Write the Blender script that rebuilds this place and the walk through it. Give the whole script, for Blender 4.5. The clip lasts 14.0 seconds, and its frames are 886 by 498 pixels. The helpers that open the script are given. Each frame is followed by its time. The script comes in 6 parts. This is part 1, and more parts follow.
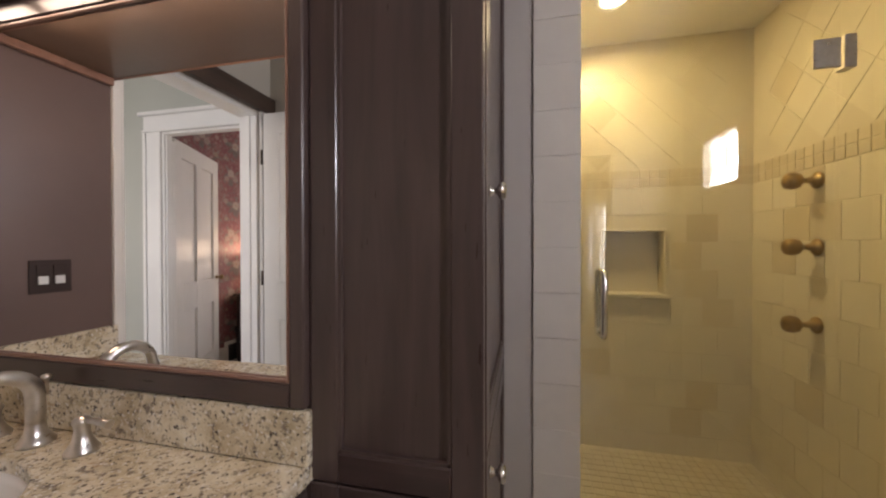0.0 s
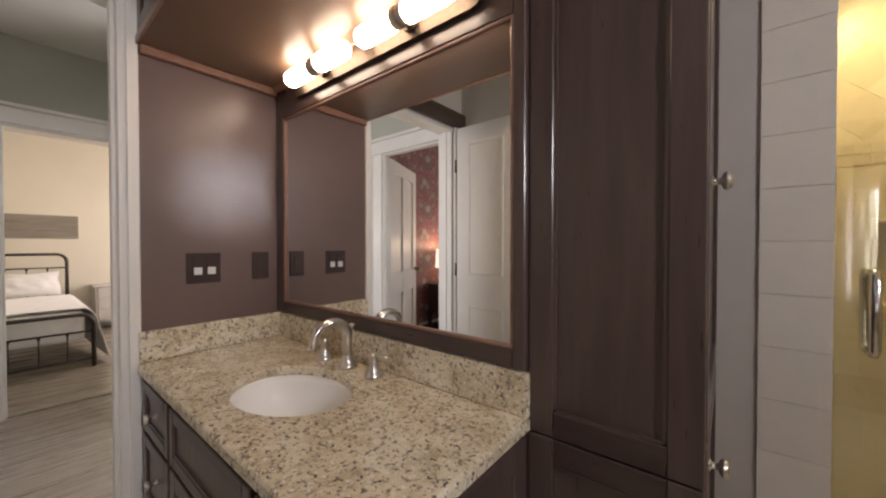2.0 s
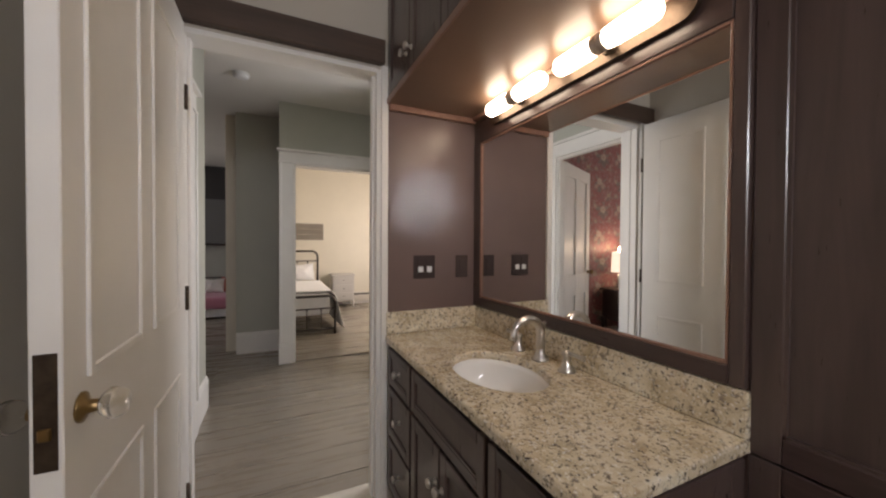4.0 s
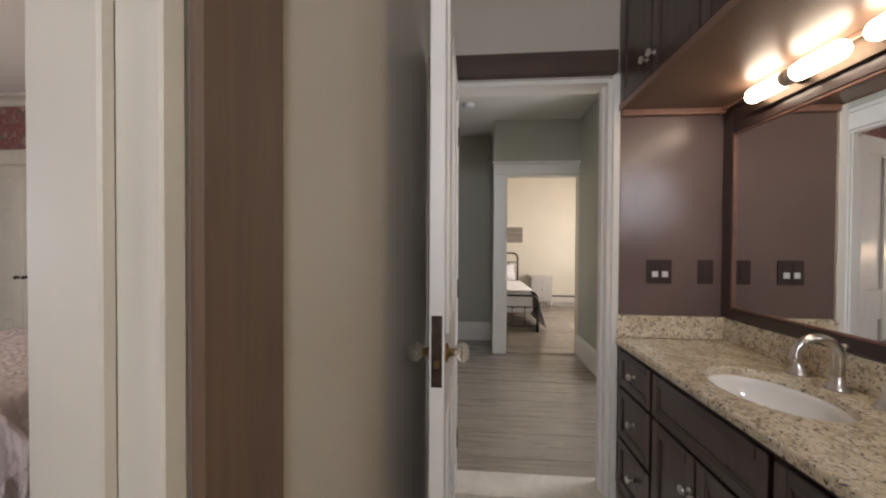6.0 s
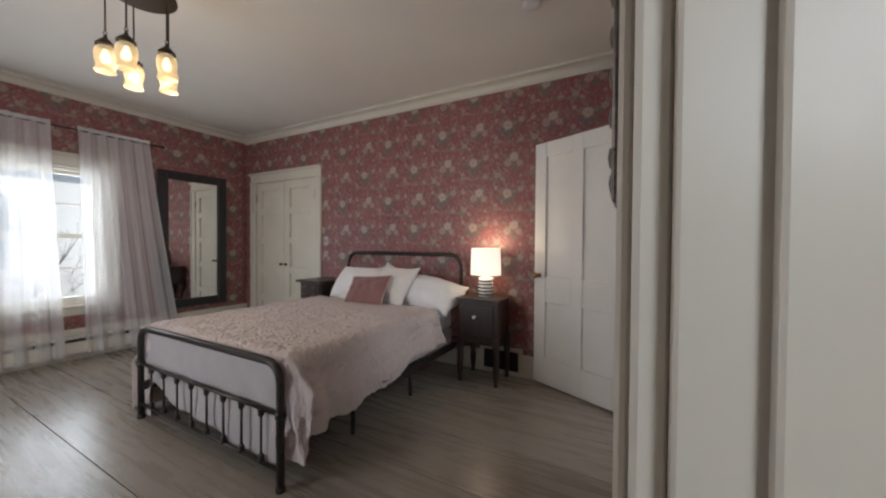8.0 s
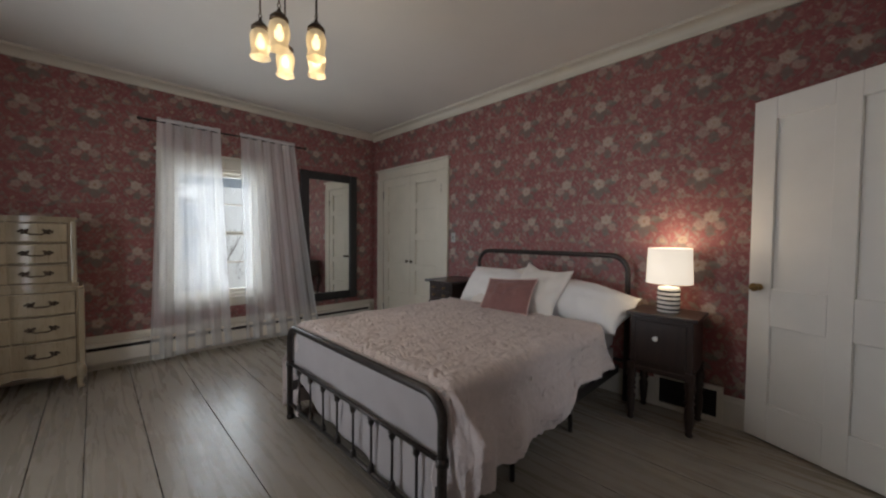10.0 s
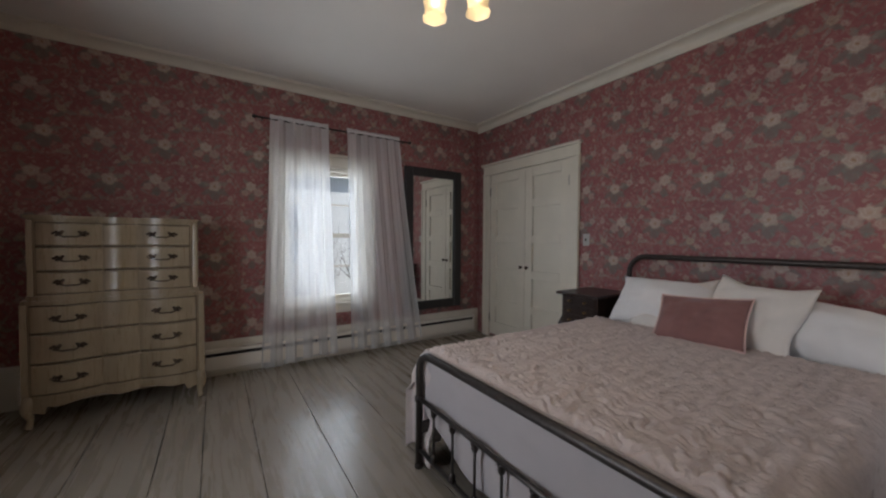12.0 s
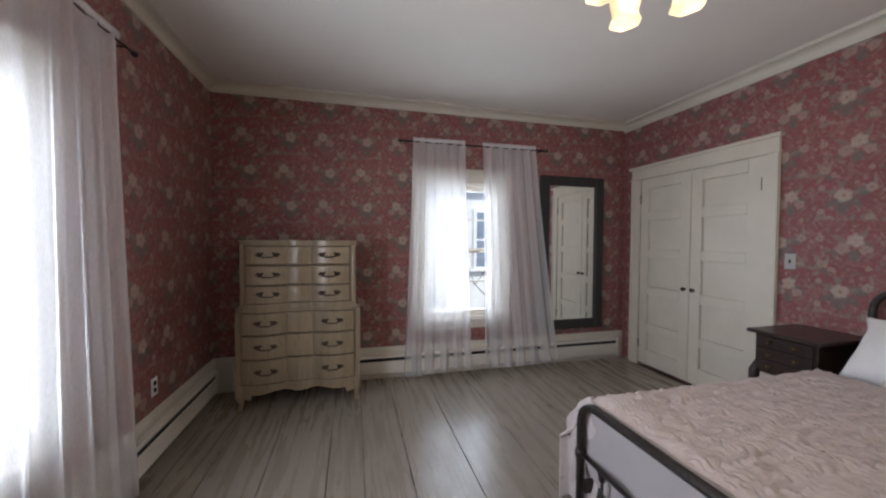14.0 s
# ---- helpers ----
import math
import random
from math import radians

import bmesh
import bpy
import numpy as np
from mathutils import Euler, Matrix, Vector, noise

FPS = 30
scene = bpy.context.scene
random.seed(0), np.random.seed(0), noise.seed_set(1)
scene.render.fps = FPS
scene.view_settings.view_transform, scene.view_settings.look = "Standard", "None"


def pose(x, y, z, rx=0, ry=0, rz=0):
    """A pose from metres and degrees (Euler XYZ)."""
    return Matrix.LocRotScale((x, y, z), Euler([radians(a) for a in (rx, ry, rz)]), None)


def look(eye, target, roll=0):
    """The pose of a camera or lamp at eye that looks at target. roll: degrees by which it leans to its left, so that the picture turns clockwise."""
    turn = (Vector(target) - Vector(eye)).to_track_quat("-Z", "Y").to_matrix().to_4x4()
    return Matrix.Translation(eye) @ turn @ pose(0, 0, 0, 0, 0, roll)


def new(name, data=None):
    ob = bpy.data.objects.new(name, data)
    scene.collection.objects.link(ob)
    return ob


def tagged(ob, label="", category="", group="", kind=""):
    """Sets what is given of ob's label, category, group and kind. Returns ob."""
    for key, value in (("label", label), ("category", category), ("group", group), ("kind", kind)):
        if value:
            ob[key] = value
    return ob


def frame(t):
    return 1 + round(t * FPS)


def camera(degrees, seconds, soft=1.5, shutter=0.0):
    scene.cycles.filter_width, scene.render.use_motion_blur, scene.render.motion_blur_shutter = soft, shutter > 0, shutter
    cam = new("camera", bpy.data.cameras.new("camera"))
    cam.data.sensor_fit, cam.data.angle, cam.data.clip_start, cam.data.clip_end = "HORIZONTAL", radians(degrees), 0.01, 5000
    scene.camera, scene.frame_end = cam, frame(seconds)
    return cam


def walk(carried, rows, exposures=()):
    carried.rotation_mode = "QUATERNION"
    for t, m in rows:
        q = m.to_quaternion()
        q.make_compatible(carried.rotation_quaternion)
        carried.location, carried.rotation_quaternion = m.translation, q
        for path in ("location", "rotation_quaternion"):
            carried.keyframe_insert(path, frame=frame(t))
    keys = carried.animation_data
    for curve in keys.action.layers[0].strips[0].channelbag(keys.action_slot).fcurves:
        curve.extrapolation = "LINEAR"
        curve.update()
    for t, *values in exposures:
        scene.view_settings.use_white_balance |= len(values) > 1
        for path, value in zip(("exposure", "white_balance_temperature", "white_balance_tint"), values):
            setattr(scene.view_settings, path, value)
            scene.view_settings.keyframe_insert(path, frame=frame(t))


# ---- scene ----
EXPOSURES = [(0.0, 1.22, 6900, 24), (2.5, 1.15, 7100, 22), (5.0, 0.97, 7000, 20), (6.5, 1.15, 6600, 18), (7.5, 0.9, 6450, 15), (8.5, 0.8, 6400, 12), (9.0, 0.66, 6400, 11), (11.5, 0.25, 6300, 14), (12.5, 0.5, 6200, 14), (14.0, 0.95, 6100, 16)]
cam = camera(103.14, 14.0, 2.2)
ROWS = [  # seconds, eye, yaw, pitch and roll
    (0.0, -0.0026, 0.0036, 1.2470, 12.863, -0.476, -0.074),
    (0.5, -0.0352, -0.0196, 1.2454, 19.562, -0.922, 0.089),
    (1.0, -0.0474, -0.0476, 1.2453, 26.391, -1.183, 0.229),
    (1.5, -0.0458, -0.0908, 1.2391, 33.476, -1.055, 0.017),
    (2.0, -0.0402, -0.1647, 1.2340, 39.093, -0.802, -0.016),
    (2.5, -0.0257, -0.2411, 1.2436, 44.924, -0.917, 0.137),
    (5.0, 0.0742, -0.4453, 1.2617, 79.331, -0.700, 0.395),
    (5.5, 0.1194, -0.5215, 1.2636, 86.808, -0.703, 0.378),
    (6.0, 0.1587, -0.5938, 1.2687, 94.769, -0.751, 0.293),
    (6.5, 0.2075, -0.6665, 1.2528, 102.313, -0.734, 0.416),
    (7.0, 0.1995, -0.7306, 1.2437, 108.610, -0.902, 0.440),
    (7.5, 0.1508, -0.8178, 1.2214, 114.168, -0.865, 0.427),
    (8.0, 0.1232, -0.9359, 1.2158, 118.770, -0.933, 0.405),
    (8.5, 0.0736, -1.0750, 1.2042, 123.785, -1.035, 0.327),
    (9.0, 0.0043, -1.2027, 1.2321, 128.816, -1.395, 0.429),
    (11.5, -0.0761, -2.0833, 1.2244, 142.959, -1.581, 0.368),
    (12.0, -0.0728, -2.2699, 1.2303, 147.102, -1.572, 0.392),
    (12.5, -0.0694, -2.3914, 1.2726, 151.289, -1.807, 0.443),
    (13.0, -0.0563, -2.4517, 1.3111, 156.050, -1.645, 0.324),
    (13.5, -0.0275, -2.4687, 1.3555, 161.076, -1.686, 0.333),
    (14.0, 0.0568, -2.4761, 1.3850, 165.773, -1.650, 0.321),
]


def carried(x, y, z, yaw, pitch, roll):
    a, b = radians(yaw), radians(pitch)
    return look((x, y, z), (x - 2 * math.sin(a) * math.cos(b), y + 2 * math.cos(a) * math.cos(b), z + 2 * math.sin(b)), roll)


walk(cam, [(row[0], carried(*row[1:])) for row in ROWS], EXPOSURES)
# ---- world and large lights ----
world = bpy.data.worlds.new("sky")
scene.world = world
world.use_nodes = True
wn = world.node_tree.nodes
sky = wn.new("ShaderNodeTexSky")
sky.sky_type, sky.sun_disc = "NISHITA", False
sky.sun_elevation, sky.sun_rotation = radians(53), radians(-27)
wn["Background"].inputs["Strength"].default_value = 0.09
world.node_tree.links.new(sky.outputs[0], wn["Background"].inputs["Color"])


def lamp(name, kind, m, power, colour, size=0.1, size_y=None, spread=None):
    data = bpy.data.lights.new(name, kind)
    data.energy, data.color = power, colour
    if kind == "AREA":
        data.shape, data.size, data.size_y = "RECTANGLE", size, size_y or size
        if spread:
            data.spread = radians(spread)
    elif kind == "SUN":
        data.angle = size
    else:
        data.shadow_soft_size = size
    ob = new(name, data)
    ob.matrix_world = m
    return ob


lamp("sun", "SUN", look((-3, 6, 9), (0, 0, 0)), 2.2, (1.0, 0.95, 0.88), radians(0.5))
DAY = (0.86, 0.93, 1.0)
WARM = (1.0, 0.72, 0.42)
# daylight standing in the bedroom and bath windows' openings, turned into the room
lamp("window_light_south", "AREA", look((-1.05, -6.12, 1.26), (-1.05, 0, 1.1)), 13, DAY, 0.78, 1.36)
lamp("window_light_east", "AREA", look((1.42, -3.73, 1.26), (-3, -3.73, 1.1)), 27, DAY, 0.80, 1.36)
lamp("window_light_bath", "AREA", look((1.46, -0.25, 1.85), (-1.6, 0.1, 1.2)), 15, DAY, 0.46, 0.38)
# added fill lamps in unseen wall openings, to brighten the hall and rooms beyond
lamp("fill_light_hall", "AREA", look((-2.4, 1.60, 1.5), (-2.4, -1, 1.2)), 13, DAY, 0.8, 1.3)
lamp("fill_light_far_room", "AREA", look((-5.9, 2.30, 1.5), (-5.9, 0, 1.2)), 22, (1.0, 0.96, 0.90), 0.9, 1.4)
lamp("fill_light_side_room", "AREA", look((-6.2, -3.92, 1.5), (-6.2, 0, 1.2)), 8, DAY, 0.9, 1.4)
# ---- materials ----
class Net:
    """A small node builder for one material."""

    def __init__(self, name):
        self.mat = bpy.data.materials.new(name)
        self.mat.use_nodes = True
        self.t = self.mat.node_tree
        self.b = self.t.nodes["Principled BSDF"]
        self.out = self.t.nodes["Material Output"]

    def node(self, kind, ins=(), **props):
        n = self.t.nodes.new(kind)
        for k, v in props.items():
            setattr(n, k, v)
        for key, v in (ins.items() if isinstance(ins, dict) else enumerate(ins)):
            self.put(n.inputs[key], v)
        return n

    def put(self, socket, v):
        if v is None:
            return
        if hasattr(v, "is_linked"):
            self.t.links.new(v, socket)
        else:
            if socket.type == "RGBA" and len(v) == 3:
                v = (*v, 1)
            socket.default_value = v

    def m(self, op, a, b=None, c=None):
        return self.node("ShaderNodeMath", [a, b, c], operation=op).outputs[0]

    def pos(self):
        return self.node("ShaderNodeNewGeometry").outputs["Position"]

    def obj(self):
        return self.node("ShaderNodeTexCoord").outputs["Object"]

    def scaled(self, v, s):
        return self.node("ShaderNodeMapping", {"Vector": v, "Scale": s}).outputs[0]

    def noise(self, v, scale, detail=4, rough=0.55, dist=0.0):
        return self.node("ShaderNodeTexNoise", {"Vector": v, "Scale": scale, "Detail": detail, "Roughness": rough, "Distortion": dist}).outputs["Fac"]

    def ramp(self, f, stops):
        n = self.node("ShaderNodeValToRGB", [f])
        e = n.color_ramp.elements
        while len(e) < len(stops):
            e.new(0.5)
        for el, (p, c) in zip(e, stops):
            el.position, el.color = p, (*c, 1) if len(c) == 3 else c
        return n.outputs[0]

    def mix(self, f, a, b, mode="MIX"):
        n = self.node("ShaderNodeMix", data_type="RGBA", blend_type=mode)
        self.put(n.inputs[0], f), self.put(n.inputs[6], a), self.put(n.inputs[7], b)
        return n.outputs[2]

    def rand(self):
        return self.node("ShaderNodeObjectInfo").outputs["Random"]

    def bump(self, h, strength=0.3, dist=0.005):
        self.put(self.b.inputs["Normal"], self.node("ShaderNodeBump", {"Height": h, "Strength": strength, "Distance": dist}).outputs[0])

    def set(self, **k):
        for key, v in k.items():
            self.put(self.b.inputs[key.replace("_", " ")], v)
        return self

    def vary(self, f, lo, hi):
        return self.node("ShaderNodeMapRange", {"Value": f, "To Min": lo, "To Max": hi}).outputs[0]


def painted(name, colour, rough=0.5, amount=0.06, scale=3.0, bump=0.05, fine=90.0, coat=0.0):
    """Paint: faint blotches, brush grain and uneven gloss."""
    n = Net(name)
    p = n.pos()
    big = n.noise(p, scale, 3)
    small = n.noise(p, fine, 3)
    lo = tuple(c * (1 - amount) for c in colour)
    hi = tuple(min(1, c * (1 + amount)) for c in colour)
    n.set(Base_Color=n.ramp(big, [(0.3, lo), (0.7, hi)]), Roughness=n.vary(small, rough - 0.07, rough + 0.07), Coat_Weight=coat)
    n.bump(small, bump, 0.002)
    return n.mat


def wood(name, dark, light, rough=0.4, axis="z", scale=1.0, bump=0.12, per_object=0.0, coat=0.0):
    """Stained wood with long grain along one axis."""
    n = Net(name)
    long = {"x": (1.2, 14, 14), "y": (14, 1.2, 14), "z": (14, 14, 1.2)}[axis]
    v = n.scaled(n.pos(), tuple(c * scale for c in long))
    if per_object:
        off = n.node("ShaderNodeCombineXYZ", [n.m("MULTIPLY", n.rand(), 37.0), n.m("MULTIPLY", n.rand(), 91.0), 0.0]).outputs[0]
        v = n.node("ShaderNodeVectorMath", [v, off], operation="ADD").outputs[0]
    g = n.noise(v, 1.6, 6, 0.62, 0.6)
    fine = n.noise(n.scaled(v, (1, 1, 1)), 9.0, 4)
    stain = n.noise(n.pos(), 1.3, 3)
    col = n.ramp(g, [(0.28, dark), (0.72, light)])
    col = n.mix(n.vary(stain, 0.0, 0.5), col, tuple(c * 0.72 for c in dark))
    if per_object:
        col = n.mix(n.m("MULTIPLY", n.rand(), per_object), col, tuple(c * 1.3 for c in light))
    n.set(Base_Color=col, Roughness=n.vary(fine, rough - 0.08, rough + 0.1), Coat_Weight=coat, Coat_Roughness=0.15)
    n.bump(n.m("ADD", g, n.m("MULTIPLY", fine, 0.4)), bump, 0.002)
    return n.mat


def metal(name, colour, rough=0.3, metallic=1.0, wear=0.1):
    n = Net(name)
    f = n.noise(n.obj(), 60, 4)
    n.set(Base_Color=n.ramp(f, [(0.3, tuple(c * (1 - wear) for c in colour)), (0.7, tuple(min(1, c * (1 + wear)) for c in colour))]),
          Metallic=metallic, Roughness=n.vary(f, rough - 0.06, rough + 0.1))
    return n.mat


def cloth(name, colour, rough=0.9, weave=900.0, amount=0.05, wrinkle=6.0, bump=0.35):
    n = Net(name)
    p = n.obj()
    w = n.noise(p, weave, 2)
    big = n.noise(p, wrinkle, 4, 0.5, 0.8)
    n.set(Base_Color=n.ramp(big, [(0.25, tuple(c * (1 - amount) for c in colour)), (0.75, tuple(min(1, c * (1 + amount)) for c in colour))]),
          Roughness=rough, Sheen_Weight=0.25, Sheen_Roughness=0.5)
    n.bump(n.m("ADD", big, n.m("MULTIPLY", w, 0.15)), bump, 0.01)
    return n.mat


def glowing(name, colour, strength, base=(0.9, 0.88, 0.8)):
    n = Net(name)
    n.set(Base_Color=base, Roughness=0.35, Emission_Color=colour, Emission_Strength=strength)
    return n.mat


def glass_mat(name, colour=(1, 1, 1), rough=0.0, ior=1.45):
    n = Net(name)
    n.set(Base_Color=colour, Roughness=rough, Transmission_Weight=1.0, IOR=ior)
    return n.mat


def pane_mat(name, tint=(0.97, 0.99, 0.98), gloss=0.03):
    """Thin clear glass: mostly see-through, with a mirror coat that grows at grazing angles."""
    n = Net(name)
    clear = n.node("ShaderNodeBsdfTransparent", [tint]).outputs[0]
    shine = n.node("ShaderNodeBsdfGlossy", {"Color": (1, 1, 1, 1), "Roughness": 0.0}).outputs[0]
    f = n.m("POWER", n.node("ShaderNodeLayerWeight", {"Blend": 0.5}).outputs["Facing"], 3.0)
    mixed = n.node("ShaderNodeMixShader", [n.m("ADD", n.m("MULTIPLY", f, 0.6), gloss), clear, shine]).outputs[0]
    n.put(n.out.inputs["Surface"], mixed)
    return n.mat


def sheer_mat(name, colour=(0.98, 0.98, 0.985), clear=0.55):
    """Sheer curtain cloth: a thin weave that lets light and the view through."""
    n = Net(name)
    p = n.obj()
    thread = n.noise(n.scaled(p, (500, 500, 40)), 1.0, 2)
    d = n.node("ShaderNodeBsdfDiffuse", [colour]).outputs[0]
    tr = n.node("ShaderNodeBsdfTranslucent", [colour]).outputs[0]
    cl = n.node("ShaderNodeBsdfTransparent", [(1, 1, 1)]).outputs[0]
    body = n.node("ShaderNodeMixShader", [0.28, d, tr]).outputs[0]
    n.put(n.out.inputs["Surface"], n.node("ShaderNodeMixShader", [n.vary(thread, clear - 0.1, clear + 0.1), body, cl]).outputs[0])
    return n.mat


def stone(name, stops, scale, rough=0.15, second=None, bump=0.0):
    n = Net(name)
    p = n.pos()
    a = n.noise(p, scale, 7, 0.7, 0.8)
    col = n.ramp(a, stops)
    if second:
        colour, sc, lo, hi = second
        b = n.noise(p, sc, 5, 0.65, 0.4)
        col = n.mix(n.ramp(b, [(lo, (0, 0, 0)), (hi, (1, 1, 1))]), col, colour)
    n.set(Base_Color=col, Roughness=n.vary(a, rough - 0.05, rough + 0.08))
    if bump:
        n.bump(a, bump, 0.003)
    return n, col


def tile_mat(name, a, b, rough=0.35):
    n = Net(name)
    v = n.noise(n.pos(), 9.0, 6, 0.65, 1.0)
    base = n.mix(n.rand(), a, b)
    col = n.mix(n.vary(v, 0.0, 0.5), base, tuple(c * 0.78 for c in a))
    n.set(Base_Color=col, Roughness=n.vary(v, rough - 0.08, rough + 0.12))
    n.bump(v, 0.08, 0.003)
    return n.mat


def granite():
    n = Net("granite")
    p = n.pos()
    cloud = n.noise(p, 14, 5, 0.6, 0.6)
    col = n.ramp(cloud, [(0.3, (0.46, 0.37, 0.24)), (0.5, (0.66, 0.57, 0.41)), (0.72, (0.80, 0.74, 0.60))])
    for sc, lo, hi, c, w in ((62, 0.55, 0.63, (0.27, 0.22, 0.17), 1.0), (95, 0.58, 0.64, (0.07, 0.055, 0.05), 2.0), (38, 0.60, 0.70, (0.44, 0.32, 0.20), 3.0), (120, 0.58, 0.66, (0.80, 0.76, 0.68), 4.0)):
        sh = n.node("ShaderNodeVectorMath", [p, (w * 3.1, w * 1.7, w)], operation="ADD").outputs[0]
        col = n.mix(n.ramp(n.noise(sh, sc, 4, 0.6, 0.3), [(lo, (0, 0, 0)), (hi, (1, 1, 1))]), col, c)
    n.set(Base_Color=col, Roughness=n.vary(cloud, 0.12, 0.24), Specular_IOR_Level=0.5)
    return n.mat


def wallpaper():
    """Faded red paper with repeating sprays of cream roses, leaves and buds."""
    n = Net("floral_wallpaper")
    x, y, z = n.node("ShaderNodeSeparateXYZ", [n.pos()]).outputs[:3]
    wob = n.noise(n.pos(), 26, 3)
    u = n.m("ADD", n.m("ADD", x, y), n.m("MULTIPLY", n.m("SUBTRACT", wob, 0.5), 0.03))
    z = n.m("ADD", z, n.m("MULTIPLY", n.m("SUBTRACT", n.noise(n.pos(), 31, 3), 0.5), 0.03))
    W, HH = 0.345, 0.63
    west = n.m("MULTIPLY", n.m("LESS_THAN", x, -2.95), 0.315)
    su = n.m("ADD", u, 6.227)
    colm = n.m("FLOOR", n.m("DIVIDE", su, W))
    uu = n.m("WRAP", su, W, 0.0)
    vv = n.m("WRAP", n.m("ADD", n.m("ADD", z, west), n.m("MULTIPLY_ADD", colm, 0.315, -1.484)), HH, 0.0)
    grain = n.noise(n.pos(), 70, 4, 0.7)
    big = n.noise(n.pos(), 2.2, 3)
    ground = n.ramp(big, [(0.3, (0.215, 0.062, 0.062)), (0.7, (0.275, 0.084, 0.080))])
    # faint faded rose shapes in the ground
    ghost = n.ramp(n.noise(n.pos(), 15, 4, 0.6, 1.6), [(0.48, (0, 0, 0)), (0.68, (1, 1, 1))])
    col = n.mix(n.m("MULTIPLY", ghost, 0.50), ground, (0.40, 0.215, 0.195))

    # slender leaf strokes and small faded buds between the sprays
    uv = n.node("ShaderNodeCombineXYZ", [uu, vv, 0.0]).outputs[0]
    for turn, scale, lo, colour, amount in ((0.6, (46, 15, 1), 0.57, (0.20, 0.215, 0.185), 0.66), (-0.7, (50, 16, 1), 0.59, (0.33, 0.27, 0.225), 0.60), (1.5, (40, 17, 1), 0.60, (0.12, 0.15, 0.13), 0.62)):
        v2 = n.node("ShaderNodeMapping", {"Vector": n.node("ShaderNodeMapping", {"Vector": uv, "Rotation": (0, 0, turn)}).outputs[0], "Scale": scale}).outputs[0]
        stroke = n.ramp(n.noise(v2, 1.0, 3, 0.55, 0.7), [(lo, (0, 0, 0)), (lo + 0.07, (1, 1, 1))])
        col = n.mix(n.m("MULTIPLY", stroke, amount), col, colour)
    cell = n.node("ShaderNodeTexVoronoi", {"Vector": uv, "Scale": 19.0, "Randomness": 1.0})
    bud = n.ramp(n.m("ADD", cell.outputs["Distance"], n.m("MULTIPLY", grain, 0.45)), [(0.36, (1, 1, 1)), (0.52, (0, 0, 0))])
    col = n.mix(n.m("MULTIPLY", bud, 0.55), col, n.mix(cell.outputs["Color"], (0.47, 0.34, 0.29), (0.33, 0.24, 0.20)))

    def leaf(col, cu, cv, ang, ln, wd, colour, fade=0.62):
        a = radians(ang)
        du, dv = n.m("SUBTRACT", uu, cu), n.m("SUBTRACT", vv, cv)
        p = n.m("DIVIDE", n.m("ADD", n.m("MULTIPLY", du, math.cos(a)), n.m("MULTIPLY", dv, math.sin(a))), ln)
        q = n.m("DIVIDE", n.m("SUBTRACT", n.m("MULTIPLY", dv, math.cos(a)), n.m("MULTIPLY", du, math.sin(a))), wd)
        d = n.m("ADD", n.m("MULTIPLY", p, p), n.m("ABSOLUTE", q))
        f = n.node("ShaderNodeMapRange", {"Value": n.m("ADD", d, n.m("MULTIPLY", grain, 0.9)), "From Min": 1.15, "From Max": 1.6, "To Min": fade, "To Max": 0.0}).outputs[0]
        return n.mix(f, col, colour)

    def rose(col, cu, cv, r, petals, colour, heart):
        du, dv = n.m("SUBTRACT", uu, cu), n.m("SUBTRACT", vv, cv)
        d = n.m("SQRT", n.m("ADD", n.m("MULTIPLY", du, du), n.m("MULTIPLY", dv, dv)))
        ang = n.m("ARCTAN2", dv, du)
        lobe = n.m("ABSOLUTE", n.m("SINE", n.m("MULTIPLY", ang, petals / 2)))
        rr = n.m("DIVIDE", d, n.m("MULTIPLY", n.m("ADD", n.m("MULTIPLY", lobe, 0.20), 0.80), r * 0.86))
        f = n.node("ShaderNodeMapRange", {"Value": n.m("ADD", rr, n.m("MULTIPLY", grain, 0.35)), "From Min": 0.92, "From Max": 1.30, "To Min": 0.80, "To Max": 0.0}).outputs[0]
        shade = n.mix(n.m("MULTIPLY", n.m("ABSOLUTE", n.m("SINE", n.m("ADD", n.m("MULTIPLY", rr, 6.0), n.m("ADD", ang, n.m("MULTIPLY", wob, 9.0))))), 0.50), colour, (colour[0] * 0.62, colour[1] * 0.50, colour[2] * 0.46))
        shade = n.mix(n.node("ShaderNodeMapRange", {"Value": rr, "From Min": 0.12, "From Max": 0.3, "To Min": 0.8, "To Max": 0.0}).outputs[0], shade, heart)
        return n.mix(f, col, shade)

    G1, G2, G3 = (0.105, 0.145, 0.125), (0.205, 0.225, 0.185), (0.29, 0.26, 0.21)
